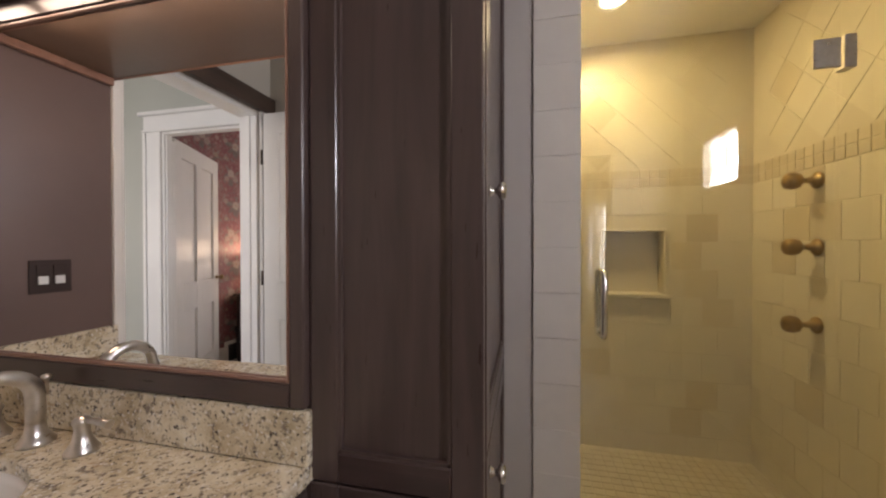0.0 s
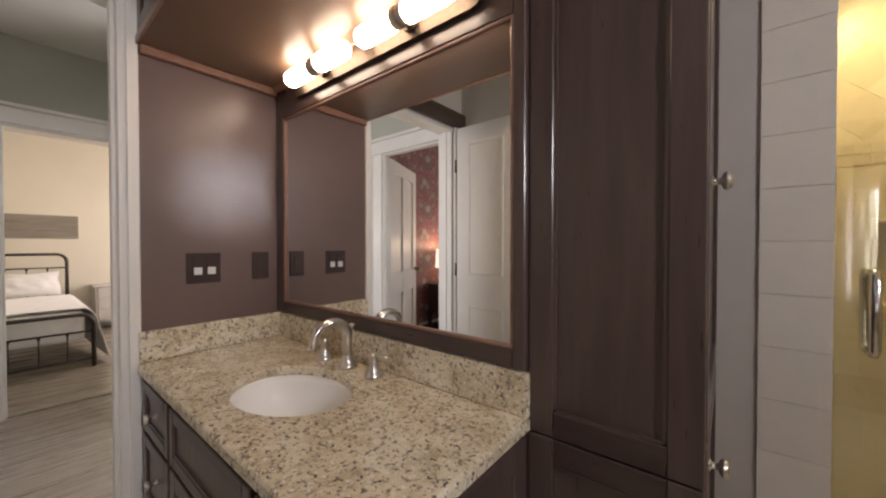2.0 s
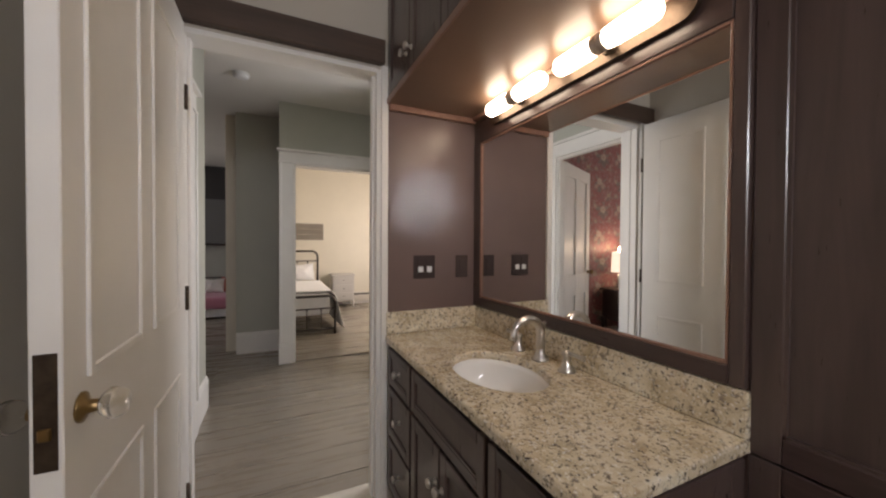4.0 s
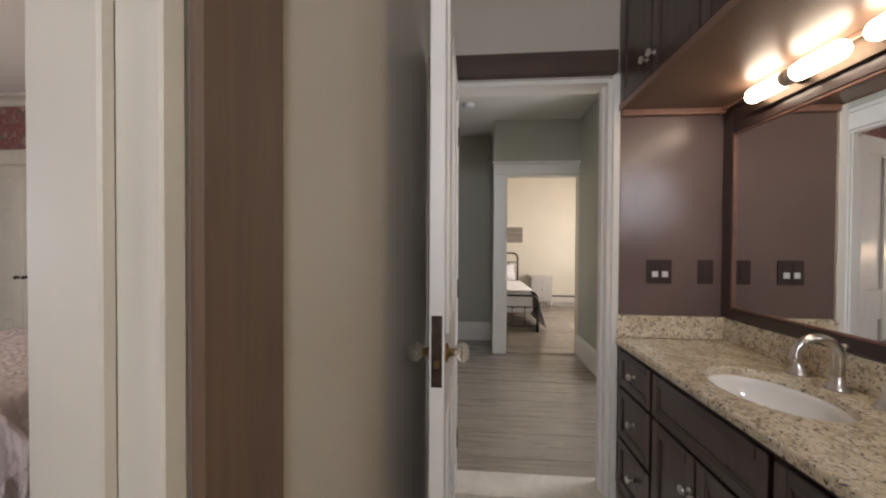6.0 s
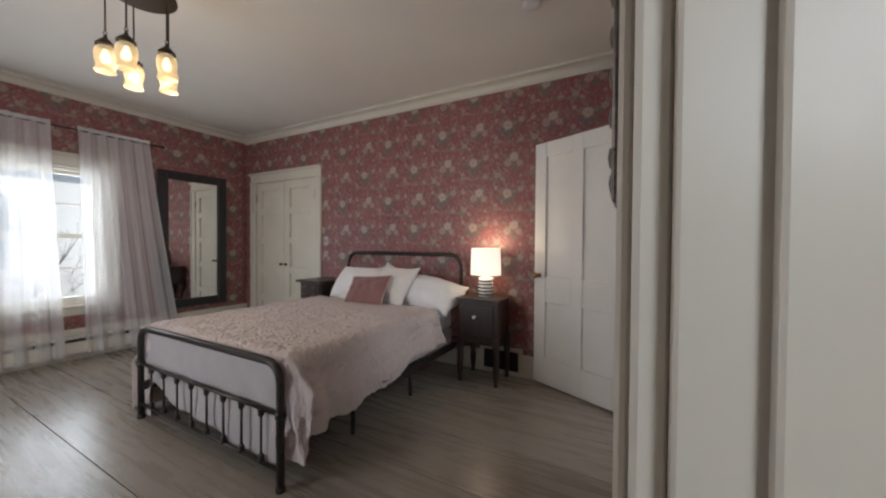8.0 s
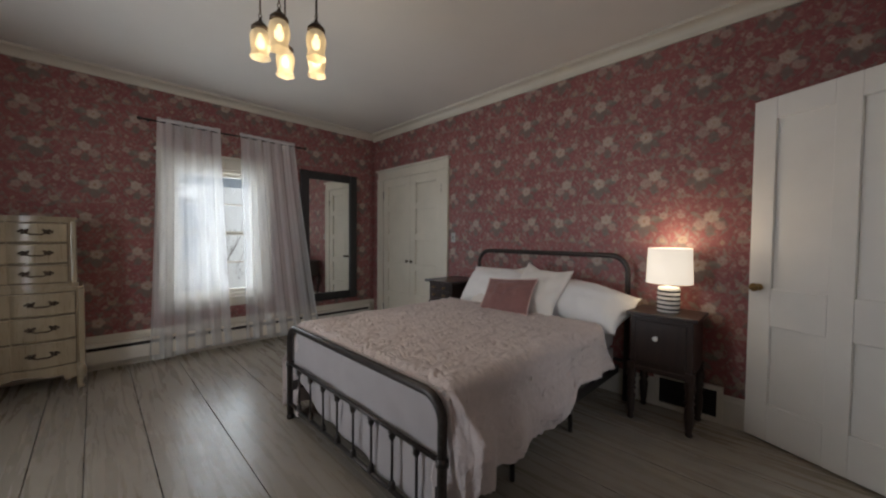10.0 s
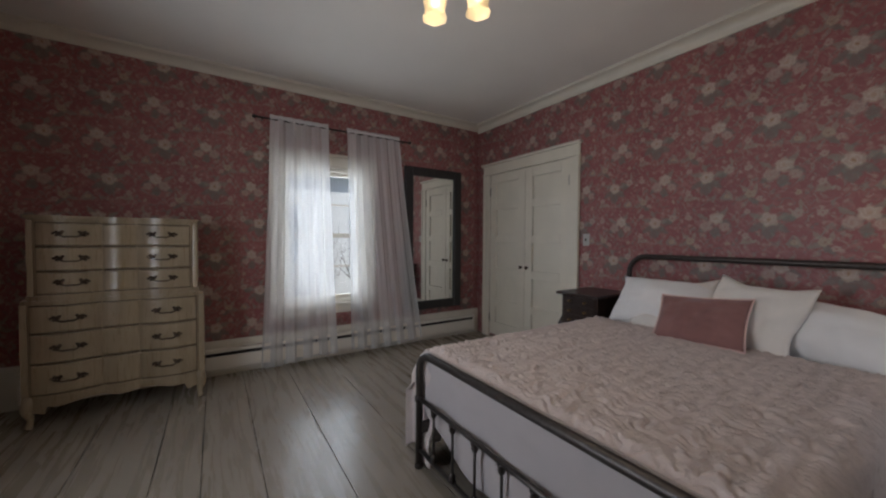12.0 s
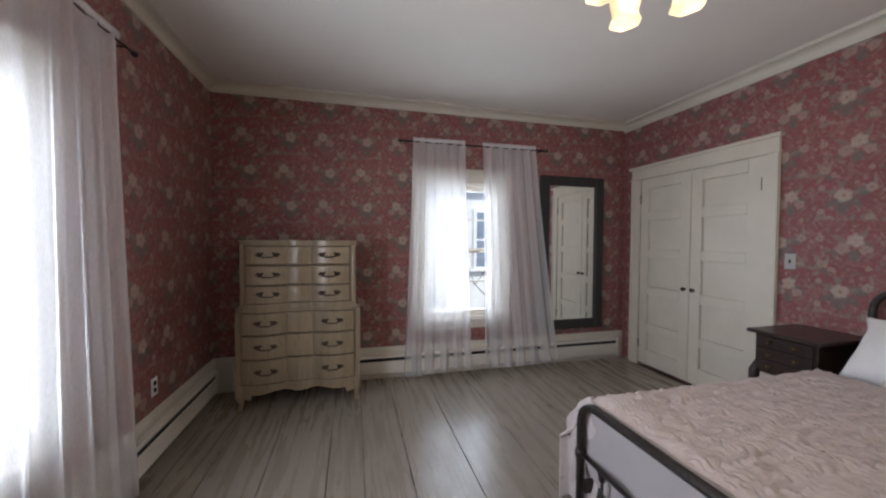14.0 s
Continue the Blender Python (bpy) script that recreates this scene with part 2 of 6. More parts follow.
    for a in ((0.17, 0.125, 270, 0.055, 0.040, G1), (0.115, 0.155, 215, 0.055, 0.024, G1), (0.225, 0.150, 325, 0.055, 0.024, G1), (0.11, 0.225, 160, 0.050, 0.018, G2), (0.235, 0.215, 20, 0.050, 0.018, G2), (0.155, 0.27, 110, 0.035, 0.016, G2),
              (0.29, 0.50, 330, 0.050, 0.024, G1), (0.17, 0.47, 210, 0.060, 0.026, G1), (0.23, 0.44, 265, 0.045, 0.030, G1), (0.27, 0.57, 50, 0.045, 0.018, G2), (0.15, 0.55, 150, 0.045, 0.016, G2),
              (0.295, 0.235, 60, 0.050, 0.020, G2), (0.27, 0.205, 200, 0.040, 0.022, G1), (0.315, 0.29, 100, 0.035, 0.012, G3),
              (0.055, 0.36, 30, 0.055, 0.016, G2), (0.10, 0.40, 80, 0.045, 0.014, G3), (0.045, 0.41, 130, 0.045, 0.013, G3), (0.09, 0.33, 320, 0.045, 0.016, G1),
              (0.05, 0.075, 60, 0.045, 0.014, G3), (0.075, 0.055, 10, 0.045, 0.014, G3), (0.31, 0.06, 120, 0.045, 0.013, G3), (0.28, 0.04, 165, 0.040, 0.013, G2)):
        col = leaf(col, *a)
    cream, pinkish, straw = (0.56, 0.49, 0.40), (0.45, 0.34, 0.295), (0.42, 0.33, 0.25)
    for a in ((0.17, 0.20, 0.056, 5, cream, (0.30, 0.18, 0.07)), (0.285, 0.475, 0.040, 5, pinkish, (0.38, 0.22, 0.17)), (0.175, 0.485, 0.050, 5, pinkish, (0.38, 0.22, 0.17)), (0.235, 0.535, 0.054, 6, cream, (0.44, 0.32, 0.22)),
              (0.30, 0.235, 0.036, 6, pinkish, (0.33, 0.12, 0.1)), (0.075, 0.375, 0.036, 5, straw, (0.3, 0.15, 0.08)), (0.12, 0.34, 0.022, 5, pinkish, (0.3, 0.1, 0.07)),
              (0.06, 0.26, 0.024, 5, pinkish, (0.3, 0.1, 0.08)), (0.06, 0.55, 0.030, 6, pinkish, (0.3, 0.12, 0.09)), (0.30, 0.36, 0.020, 5, straw, (0.3, 0.15, 0.08)), (0.055, 0.10, 0.026, 5, pinkish, (0.3, 0.1, 0.08)), (0.29, 0.055, 0.022, 5, straw, (0.3, 0.15, 0.08))):
        col = rose(col, *a)
    col = n.mix(n.vary(grain, 0.0, 0.30), col, (0.22, 0.075, 0.072))
    n.set(Base_Color=col, Roughness=n.vary(grain, 0.42, 0.56), Specular_IOR_Level=0.5)
    n.bump(grain, 0.06, 0.002)
    return n.mat


def floor_wood(name, dark, light, rough=0.30):
    """Grey-stained wide boards with knots, each board its own cut."""
    n = Net(name)
    r = n.rand()
    off = n.node("ShaderNodeCombineXYZ", [n.m("MULTIPLY", r, 31.0), n.m("MULTIPLY", r, 57.0), 0.0]).outputs[0]
    v = n.node("ShaderNodeVectorMath", [n.pos(), off], operation="ADD").outputs[0]
    g = n.noise(n.scaled(v, (13, 0.9, 1)), 1.5, 7, 0.66, 0.5)
    patch = n.noise(v, 1.7, 4)
    col = n.ramp(g, [(0.28, dark), (0.72, light)])
    col = n.mix(n.vary(patch, 0.0, 0.35), col, tuple(c * 0.7 for c in light))
    knot = n.node("ShaderNodeTexVoronoi", {"Vector": n.scaled(v, (2.9, 2.3, 1)), "Scale": 1.0, "Randomness": 1.0}).outputs["Distance"]
    col = n.mix(n.ramp(knot, [(0.02, (0.85, 0.85, 0.85)), (0.05, (0.25, 0.25, 0.25)), (0.11, (0, 0, 0))]), col, (0.055, 0.036, 0.024))
    col = n.mix(n.m("MULTIPLY", r, 0.35), col, tuple(c * 1.15 for c in light))
    n.set(Base_Color=col, Roughness=n.vary(g, rough, rough + 0.05))
    n.bump(g, 0.012, 0.002)
    return n.mat


M = {}
M["paper"] = wallpaper()
M["ceiling"] = painted("ceiling_paint", (0.74, 0.71, 0.66), 0.8, 0.03, 1.5, 0.04, 140)
M["trim"] = painted("cream_trim_paint", (0.61, 0.57, 0.485), 0.42, 0.04, 4.0, 0.06, 60)
M["white"] = painted("white_door_paint", (0.78, 0.76, 0.72), 0.38, 0.03, 4.0, 0.06, 60)
M["closet"] = painted("ivory_door_paint", (0.66, 0.615, 0.515), 0.4, 0.04, 4.0, 0.06, 60)
M["bath_wall"] = painted("bath_wall_paint", (0.52, 0.475, 0.405), 0.35, 0.04, 2.0, 0.04, 120)
M["hall_wall"] = painted("sage_wall_paint", (0.44, 0.445, 0.385), 0.55, 0.04, 2.0, 0.04, 120)
M["far_wall"] = painted("far_room_paint", (0.72, 0.67, 0.56), 0.6, 0.03, 2.0, 0.04, 120)
M["grey_wall"] = painted("grey_wall_paint", (0.50, 0.46, 0.43), 0.5, 0.04, 2.0, 0.04, 120)
M["plum"] = painted("plum_brown_gloss_paint", (0.155, 0.106, 0.096), 0.31, 0.08, 3.0, 0.015, 60)
M["soffit"] = painted("brown_soffit_paint", (0.175, 0.112, 0.080), 0.32, 0.06, 3.0, 0.01, 60)
M["espresso"] = wood("espresso_wood", (0.058, 0.038, 0.033), (0.110, 0.074, 0.065), 0.30, "z", 1.0, 0.10, coat=0.2)
M["espresso_x"] = wood("espresso_wood_rail", (0.040, 0.024, 0.021), (0.080, 0.050, 0.045), 0.30, "x", 1.0, 0.10, coat=0.2)
M["bead"] = wood("copper_brown_bead", (0.22, 0.115, 0.080), (0.34, 0.19, 0.14), 0.3, "x", 1.0, 0.06)
M["beam"] = wood("brown_beam_wood", (0.050, 0.030, 0.021), (0.105, 0.064, 0.044), 0.45, "y", 1.0, 0.12)
M["beam_z"] = wood("brown_trim_wood", (0.110, 0.070, 0.048), (0.215, 0.138, 0.092), 0.40, "z", 1.0, 0.12)
M["mirror"] = metal("mirror_silver", (0.9, 0.91, 0.9), 0.0, 1.0, 0.0)
M["mirror"].node_tree.nodes["Principled BSDF"].inputs["Roughness"].default_value = 0.004
for link in list(M["mirror"].node_tree.nodes["Principled BSDF"].inputs["Roughness"].links):
    M["mirror"].node_tree.links.remove(link)
M["nickel"] = metal("brushed_nickel", (0.62, 0.59, 0.55), 0.28)
M["chrome"] = metal("chrome", (0.75, 0.74, 0.72), 0.12)
M["bronze"] = metal("dark_bronze", (0.085, 0.062, 0.045), 0.42, 0.85, 0.2)
M["iron"] = metal("dark_iron", (0.060, 0.052, 0.048), 0.38, 0.7, 0.25)
M["brass"] = metal("aged_brass", (0.30, 0.20, 0.09), 0.35)
M["black_plate"] = painted("dark_plate", (0.055, 0.040, 0.038), 0.22, 0.1)
M["rocker"] = painted("white_plastic", (0.75, 0.75, 0.75), 0.3, 0.02)
M["granite"] = granite()
M["porcelain"] = painted("porcelain", (0.84, 0.83, 0.80), 0.08, 0.01, 3, 0.0)
M["white_tile"] = tile_mat("cream_white_tile", (0.70, 0.65, 0.59), (0.75, 0.70, 0.64), 0.3)
M["gold_tile"] = tile_mat("golden_travertine_tile", (0.63, 0.56, 0.42), (0.67, 0.60, 0.46), 0.35)
M["gold_tile_dark"] = tile_mat("brown_travertine_tile", (0.54, 0.45, 0.31), (0.61, 0.53, 0.38), 0.35)
M["plate_grey"] = painted("aged_grey_plate", (0.40, 0.39, 0.37), 0.4, 0.05)
M["grout"] = painted("grout", (0.60, 0.53, 0.40), 0.85, 0.08)
M["bath_floor"] = tile_mat("pale_stone_tile", (0.58, 0.53, 0.45), (0.63, 0.58, 0.5), 0.3)
M["marble"] = stone("pale_marble_sill", [(0.3, (0.55, 0.50, 0.42)), (0.7, (0.74, 0.69, 0.60))], 6, 0.2)[0].mat
M["plank"] = floor_wood("grey_floor_boards", (0.232, 0.197, 0.155), (0.284, 0.247, 0.199), 0.25)
M["subfloor"] = painted("dark_gap", (0.02, 0.017, 0.014), 0.9, 0.1)
M["clear"] = pane_mat("clear_glass")
M["shower_glass"] = pane_mat("shower_glass", (0.95, 0.97, 0.94), 0.055)
M["knob_glass"] = glass_mat("cut_glass", (0.95, 0.93, 0.9), 0.02)
M["tube"] = glowing("lit_frosted_tube", (1.0, 0.86, 0.66), 6.8)
M["shade_glow"] = glowing("lit_amber_shade", (1.0, 0.84, 0.53), 0.21, (0.46, 0.38, 0.25))
_t = M["shade_glow"].node_tree
_mx, _cl = _t.nodes.new("ShaderNodeMixShader"), _t.nodes.new("ShaderNodeBsdfTransparent")
_cl.inputs[0].default_value, _mx.inputs[0].default_value = (1.0, 0.88, 0.64, 1), 0.26
_t.links.new(_t.nodes["Principled BSDF"].outputs[0], _mx.inputs[1]), _t.links.new(_cl.outputs[0], _mx.inputs[2])
_t.links.new(_mx.outputs[0], _t.nodes["Material Output"].inputs["Surface"])
M["bulb"] = glowing("lit_bulb", (1.0, 0.82, 0.52), 5.0)
M["sheer"] = sheer_mat("sheer_white_cloth")
M["heater"] = painted("heater_enamel", (0.68, 0.64, 0.57), 0.4, 0.04)
M["dark_gap"] = painted("dark_slot", (0.015, 0.013, 0.012), 0.8, 0.1)
M["dark_walnut"] = wood("dark_walnut", (0.018, 0.010, 0.008), (0.050, 0.028, 0.021), 0.35, "z", 1.2, 0.1, coat=0.15)
M["mirror_frame"] = wood("charcoal_frame_wood", (0.018, 0.016, 0.016), (0.036, 0.032, 0.031), 0.45, "z", 1.2, 0.12)
M["dresser"] = wood("cream_washed_wood", (0.28, 0.215, 0.135), (0.41, 0.33, 0.225), 0.28, "z", 0.6, 0.05, coat=0.45)
M["white_cloth"] = cloth("white_bed_linen", (0.80, 0.79, 0.78))
M["quilt"] = cloth("quilted_blush_cover", (0.60, 0.515, 0.485), 0.85, 700, 0.06, 30, 0.8)
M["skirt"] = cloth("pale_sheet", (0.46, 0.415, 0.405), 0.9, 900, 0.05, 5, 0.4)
M["rose_velvet"] = cloth("dusty_rose_velvet", (0.235, 0.112, 0.102), 0.9, 500, 0.15, 8, 0.25)
M["piping"] = cloth("pink_piping", (0.62, 0.42, 0.38))
M["cream_cloth"] = cloth("cream_cushion_cloth", (0.74, 0.70, 0.65))
M["lampshade"] = glowing("lit_linen_shade", (1.0, 0.87, 0.69), 0.52, (0.85, 0.81, 0.73))
M["ceramic"] = painted("white_ceramic", (0.80, 0.78, 0.74), 0.2, 0.02)
M["black_stripe"] = painted("black_stripe_glaze", (0.02, 0.02, 0.022), 0.25, 0.1)
M["silver_frame"] = metal("tarnished_silver_frame", (0.16, 0.15, 0.14), 0.4, 0.6, 0.35)
# ---- building helpers ----
def box(bm, x0, x1, y0, y1, z0, z1, bev=0.0, seg=1):
    vs = [bm.verts.new((x, y, z)) for x in (x0, x1) for y in (y0, y1) for z in (z0, z1)]
    fs = [bm.faces.new([vs[i] for i in f]) for f in ((0, 1, 3, 2), (4, 6, 7, 5), (0, 4, 5, 1), (2, 3, 7, 6), (0, 2, 6, 4), (1, 5, 7, 3))]
    if bev:
        bmesh.ops.bevel(bm, geom=list({e for f in fs for e in f.edges}), offset=bev, segments=seg, affect="EDGES", profile=0.6)
    return bm


def ring(bm, c, axis, r, seg, ref=None):
    axis = Vector(axis).normalized()
    a = axis.orthogonal().normalized() if ref is None else (Vector(ref) - axis * Vector(ref).dot(axis)).normalized()
    b = axis.cross(a)
    return [bm.verts.new(Vector(c) + (a * math.cos(2 * math.pi * k / seg) + b * math.sin(2 * math.pi * k / seg)) * r) for k in range(seg)]


def bridge(bm, a, b, closed=True):
    n = len(a)
    for k in range(n if closed else n - 1):
        f = bm.faces.new((a[k], a[(k + 1) % n], b[(k + 1) % n], b[k]))
        f.smooth = True


def tube(bm, pts, r, seg=10, caps=True):
    """A round bar along a line of points; r is one radius or one for each point."""
    pts = [Vector(p) for p in pts]
    rs = r if isinstance(r, (list, tuple)) else [r] * len(pts)
    prev, ref, first = None, None, None
    for i, p in enumerate(pts):
        d = (pts[min(i + 1, len(pts) - 1)] - pts[max(i - 1, 0)]).normalized()
        if ref is None:
            ref = d.orthogonal()
        ref = (ref - d * ref.dot(d)).normalized()
        cur = ring(bm, p, d, rs[i], seg, ref)
        if prev:
            bridge(bm, prev, cur)
        else:
            first = cur
        prev = cur
    if caps:
        bm.faces.new(first[::-1])
        bm.faces.new(prev)
    return bm


def lathe(bm, prof, at=(0, 0, 0), seg=20, turn=None, sx=1.0, sy=1.0):
    """Turns a profile of (radius, height) round the upright axis, or round another through turn."""
    m = (turn or Matrix())
    prev = None
    for r, z in prof:
        cur = [bm.verts.new(Vector(at) + m @ Vector((r * math.cos(2 * math.pi * k / seg) * sx, r * math.sin(2 * math.pi * k / seg) * sy, z))) for k in range(seg)]
        if prev:
            bridge(bm, prev, cur)
        prev = cur
    return bm


def sheet(bm, nu, nv, fn):
    """A curved sheet from fn(u, v), both 0 to 1."""
    g = [[bm.verts.new(fn(i / nu, j / nv)) for j in range(nv + 1)] for i in range(nu + 1)]
    for i in range(nu):
        for j in range(nv):
            f = bm.faces.new((g[i][j], g[i + 1][j], g[i + 1][j + 1], g[i][j + 1]))
            f.smooth = True
    return g


def prism(bm, poly, axis, a0, a1):
    """A flat outline of (p, q) drawn along an axis from a0 to a1."""
    put = {"x": lambda p, q, a: (a, p, q), "y": lambda p, q, a: (p, a, q), "z": lambda p, q, a: (p, q, a)}[axis]
    lo = [bm.verts.new(put(p, q, a0)) for p, q in poly]
    hi = [bm.verts.new(put(p, q, a1)) for p, q in poly]
    n = len(poly)
    for k in range(n):
        bm.faces.new((lo[k], lo[(k + 1) % n], hi[(k + 1) % n], hi[k]))
    bm.faces.new(lo[::-1])
    bm.faces.new(hi)
    return bm


def arc(cx, cy, r, a0, a1, n=8):
    return [(cx + r * math.cos(radians(a0 + (a1 - a0) * k / n)), cy + r * math.sin(radians(a0 + (a1 - a0) * k / n))) for k in range(n + 1)]


def mesh_of(name, bm):
    bmesh.ops.recalc_face_normals(bm, faces=bm.faces)
    me = bpy.data.meshes.new(name)
    bm.to_mesh(me)
    bm.free()
    return me


def part(name, bm, material, parent=None, label="", solid=0.0):
    ob = new(name, mesh_of(name, bm))
    ob.data.materials.append(material)
    if parent is not None:
        ob.parent = parent
    if label:
        tagged(ob, label)
    if solid:
        mod = ob.modifiers.new("thick", "SOLIDIFY")
        mod.thickness, mod.offset = solid, 0
    return ob


def thing(name, at, label, category, group="", kind="", rz=0):
    ob = new(name)
    ob.matrix_basis = pose(*at, 0, 0, rz)
    ob.empty_display_size = 0.1
    return tagged(ob, label, category, group, kind)


def structure(name, bm, material, label, category=""):
    return tagged(part(name, bm, material), label, category or name.split("_")[0], kind="structure")


def B(*a, **k):
    return box(bmesh.new(), *a, **k)


def walled(bm, axis, t0, t1, a0, a1, z0, z1, holes=()):
    """A slab of wall across axis from t0 to t1, along the other axis from a0 to a1, with holes (b0, b1, zb, zt) right through it."""
    cuts = sorted({a0, a1, *[c for h in holes for c in h[:2]]})
    cuts = [c for c in cuts if a0 <= c <= a1]
    for p, q in zip(cuts, cuts[1:]):
        zs = [(z0, z1)]
        for b0, b1, zb, zt in holes:
            if b0 <= p + 1e-6 and q <= b1 + 1e-6:
                zs = [(s, e) for lo, hi in zs for s, e in ((lo, min(hi, zb)), (max(lo, zt), hi)) if e - s > 1e-4]
        for lo, hi in zs:
            if axis == "x":
                box(bm, t0, t1, p, q, lo, hi)
            else:
                box(bm, p, q, t0, t1, lo, hi)
    return bm


def slab(*a, holes=()):
    return walled(bmesh.new(), *a, holes=holes)


# ---- structure ----
TOP = 2.71                               # ceiling of bath and hall
TB = 2.735                               # bedroom ceiling
WX, EX, SY = -3.03, 1.27, -5.985          # bedroom: west, east and south faces
NB, NS, NH = -0.814, -0.918, -0.86                    # wall between bath and bedroom: bath face, bedroom face
W1 = (-1.45, -0.62, 0.56, 1.96)          # south window
W2 = (-4.16, -3.30, 0.56, 1.98)          # east window
BW = (-0.49, 0.01, 1.65, 2.06)           # bath window
D1 = (-2.60, -1.85, 0.0, 2.09)           # bedroom to hall
D2 = (-0.09, 0.80, 0.0, 2.09)            # bedroom to bath
D3 = (-0.70, 0.085, 0.0, 2.085)          # bath to hall
CL = (-5.727, -4.525, 0.03, 2.05)         # closet

structure("wall_bedroom_west", slab("x", WX - 0.14, WX, SY - 0.14, NS, 0, TB, holes=(CL,)), M["paper"], "bedroom wall papered in faded red with cream roses", "wall")
structure("wall_bedroom_south", slab("y", SY - 0.14, SY, WX, EX + 0.14, 0, TB, holes=(W1,)), M["paper"], "bedroom window wall with red floral wallpaper", "wall")
structure("wall_bedroom_east", slab("x", EX, EX + 0.14, SY, NS, 0, TB, holes=(W2,)), M["paper"], "bedroom side wall with red floral wallpaper", "wall")
structure("wall_bedroom_north", slab("y", NS, -0.893, WX - 0.14, EX + 0.14, 0, TB, holes=(D1, D2)), M["paper"], "bedroom doorway wall with red floral wallpaper", "wall")
structure("wall_bath_south", slab("y", -0.893, NB, -1.76, 1.45, 0, TOP, holes=(D2,)), M["bath_wall"], "plain warm beige bathroom wall behind the open door", "wall")
structure("wall_hall_south", slab("y", -0.893, NH, -3.17, -1.76, 0, TOP, holes=(D1,)), M["hall_wall"], "sage green hall wall with a cased doorway", "wall")
structure("wall_bath_west", slab("x", -1.70, -1.64, NB, 0.62, 0, TOP, holes=(D3,)), M["bath_wall"], "beige glossy wall over the hall doorway", "wall")
structure("wall_hall_east", slab("x", -1.76, -1.70, NB, 1.70, 0, TOP, holes=(D3,)), M["hall_wall"], "sage green hall wall round the bathroom doorway", "wall")
structure("wall_vanity_end", B(-1.64, -1.635, 0.10, 0.62, 0.80, 1.95), M["plum"], "dark plum-brown glossy painted end wall", "wall")
structure("wall_vanity", slab("y", 0.62, 0.72, -1.70, -0.41, 0, TOP), M["plum"], "dark plum-brown wall behind the vanity", "wall")
structure("wall_bath_grey", slab("y", 1.29, 1.40, -0.50, 0.19, 0, TOP), M["grey_wall"], "narrow grey painted wall beside the shower", "wall")
structure("wall_cabinet_back", slab("x", -0.50, -0.43, 0.72, 1.29, 0, TOP), M["grey_wall"], "plain wall behind the linen cabinet", "wall")
structure("wall_bath_east", slab("x", 1.35, 1.45, NB, 1.29, 0, TOP, holes=(BW,)), M["bath_wall"], "beige bathroom wall with a small high window", "wall")
structure("wall_shower_back", slab("y", 2.27, 2.38, 0.08, 1.45, 0, 2.50, holes=((0.468, 0.79, 0.965, 1.333),)), M["grout"], "shower back wall of golden travertine tile", "wall")
structure("wall_shower_east", slab("x", 1.23, 1.35, 1.29, 2.27, 0, 2.50), M["grout"], "shower side wall of golden travertine tile", "wall")
structure("wall_shower_west", slab("x", 0.08, 0.19, 1.40, 2.27, 0, 2.50), M["grout"], "shower side wall of golden travertine tile", "wall")
structure("wall_shower_header", B(0.19, 1.35, 1.29, 1.40, 2.42, TOP), M["bath_wall"], "wall over the shower opening", "wall")
structure("wall_shower_jamb", B(1.05, 1.35, 1.26, 1.29, 0, 2.42), M["grout"], "tiled jamb beside the shower glass", "wall")
structure("ceiling_shower", B(0.19, 1.23, 1.40, 2.27, 2.44, 2.52), M["ceiling"], "low shower ceiling washed with yellow light", "ceiling")
structure("ceiling_bedroom", B(WX - 0.14, EX + 0.14, SY - 0.14, -0.898, TB, TB + 0.1), M["ceiling"], "flat white painted bedroom ceiling", "ceiling")
structure("ceiling_bath", B(-1.70, 1.45, -0.898, 1.40, TOP, TOP + 0.1), M["ceiling"], "flat white bathroom ceiling", "ceiling")
structure("ceiling_hall", B(-8.2, -1.70, -0.898, 2.4, TOP, TOP + 0.1), M["ceiling"], "flat white hall ceiling", "ceiling")
structure("ceiling_side_room", B(-8.2, WX - 0.14, -4.1, -0.898, TOP, TOP + 0.1), M["ceiling"], "flat white side room ceiling", "ceiling")
# hall and the rooms beyond
structure("wall_hall_north", slab("y", 1.60, 1.70, -3.10, -1.70, 0, TOP, holes=((-2.8, -2.0, 0.85, 2.15),)), M["hall_wall"], "sage green wall closing the hall", "wall")
structure("wall_hall_inner", B(-3.985, -3.10, 0.62, 1.70, 0, TOP), M["hall_wall"], "sage green hall wall with an outside corner", "wall")
structure("wall_hall_west", slab("x", -4.12, -3.985, -0.345, 0.62, 0, TOP, holes=((-0.209, 0.62, 0, 2.085),)), M["hall_wall"], "sage green hall wall round the far doorway", "wall")
structure("wall_hall_return", B(-4.67, -4.53, -0.785, -0.345, 0, TOP), M["hall_wall"], "sage green return wall beside the far doorway", "wall")
structure("wall_hall_return_side", B(-4.53, -4.12, -0.345, -0.225, 0, TOP), M["hall_wall"], "sage green wall end", "wall")
structure("wall_far_room_south", B(-7.40, -4.67, -0.90, -0.785, 0, TOP), M["far_wall"], "cream wall of the far bedroom", "wall")
structure("wall_far_room_west", B(-7.52, -7.40, -0.90, 2.30, 0, TOP), M["far_wall"], "cream wall of the far bedroom", "wall")
structure("wall_far_room_north", slab("y", 2.30, 2.42, -7.52, -3.10, 0, TOP, holes=((-6.4, -5.4, 0.8, 2.2),)), M["far_wall"], "cream wall of the far bedroom", "wall")
structure("wall_far_room_east", B(-4.12, -3.985, 0.62, 2.30, 0, TOP), M["far_wall"], "cream wall of the far bedroom", "wall")
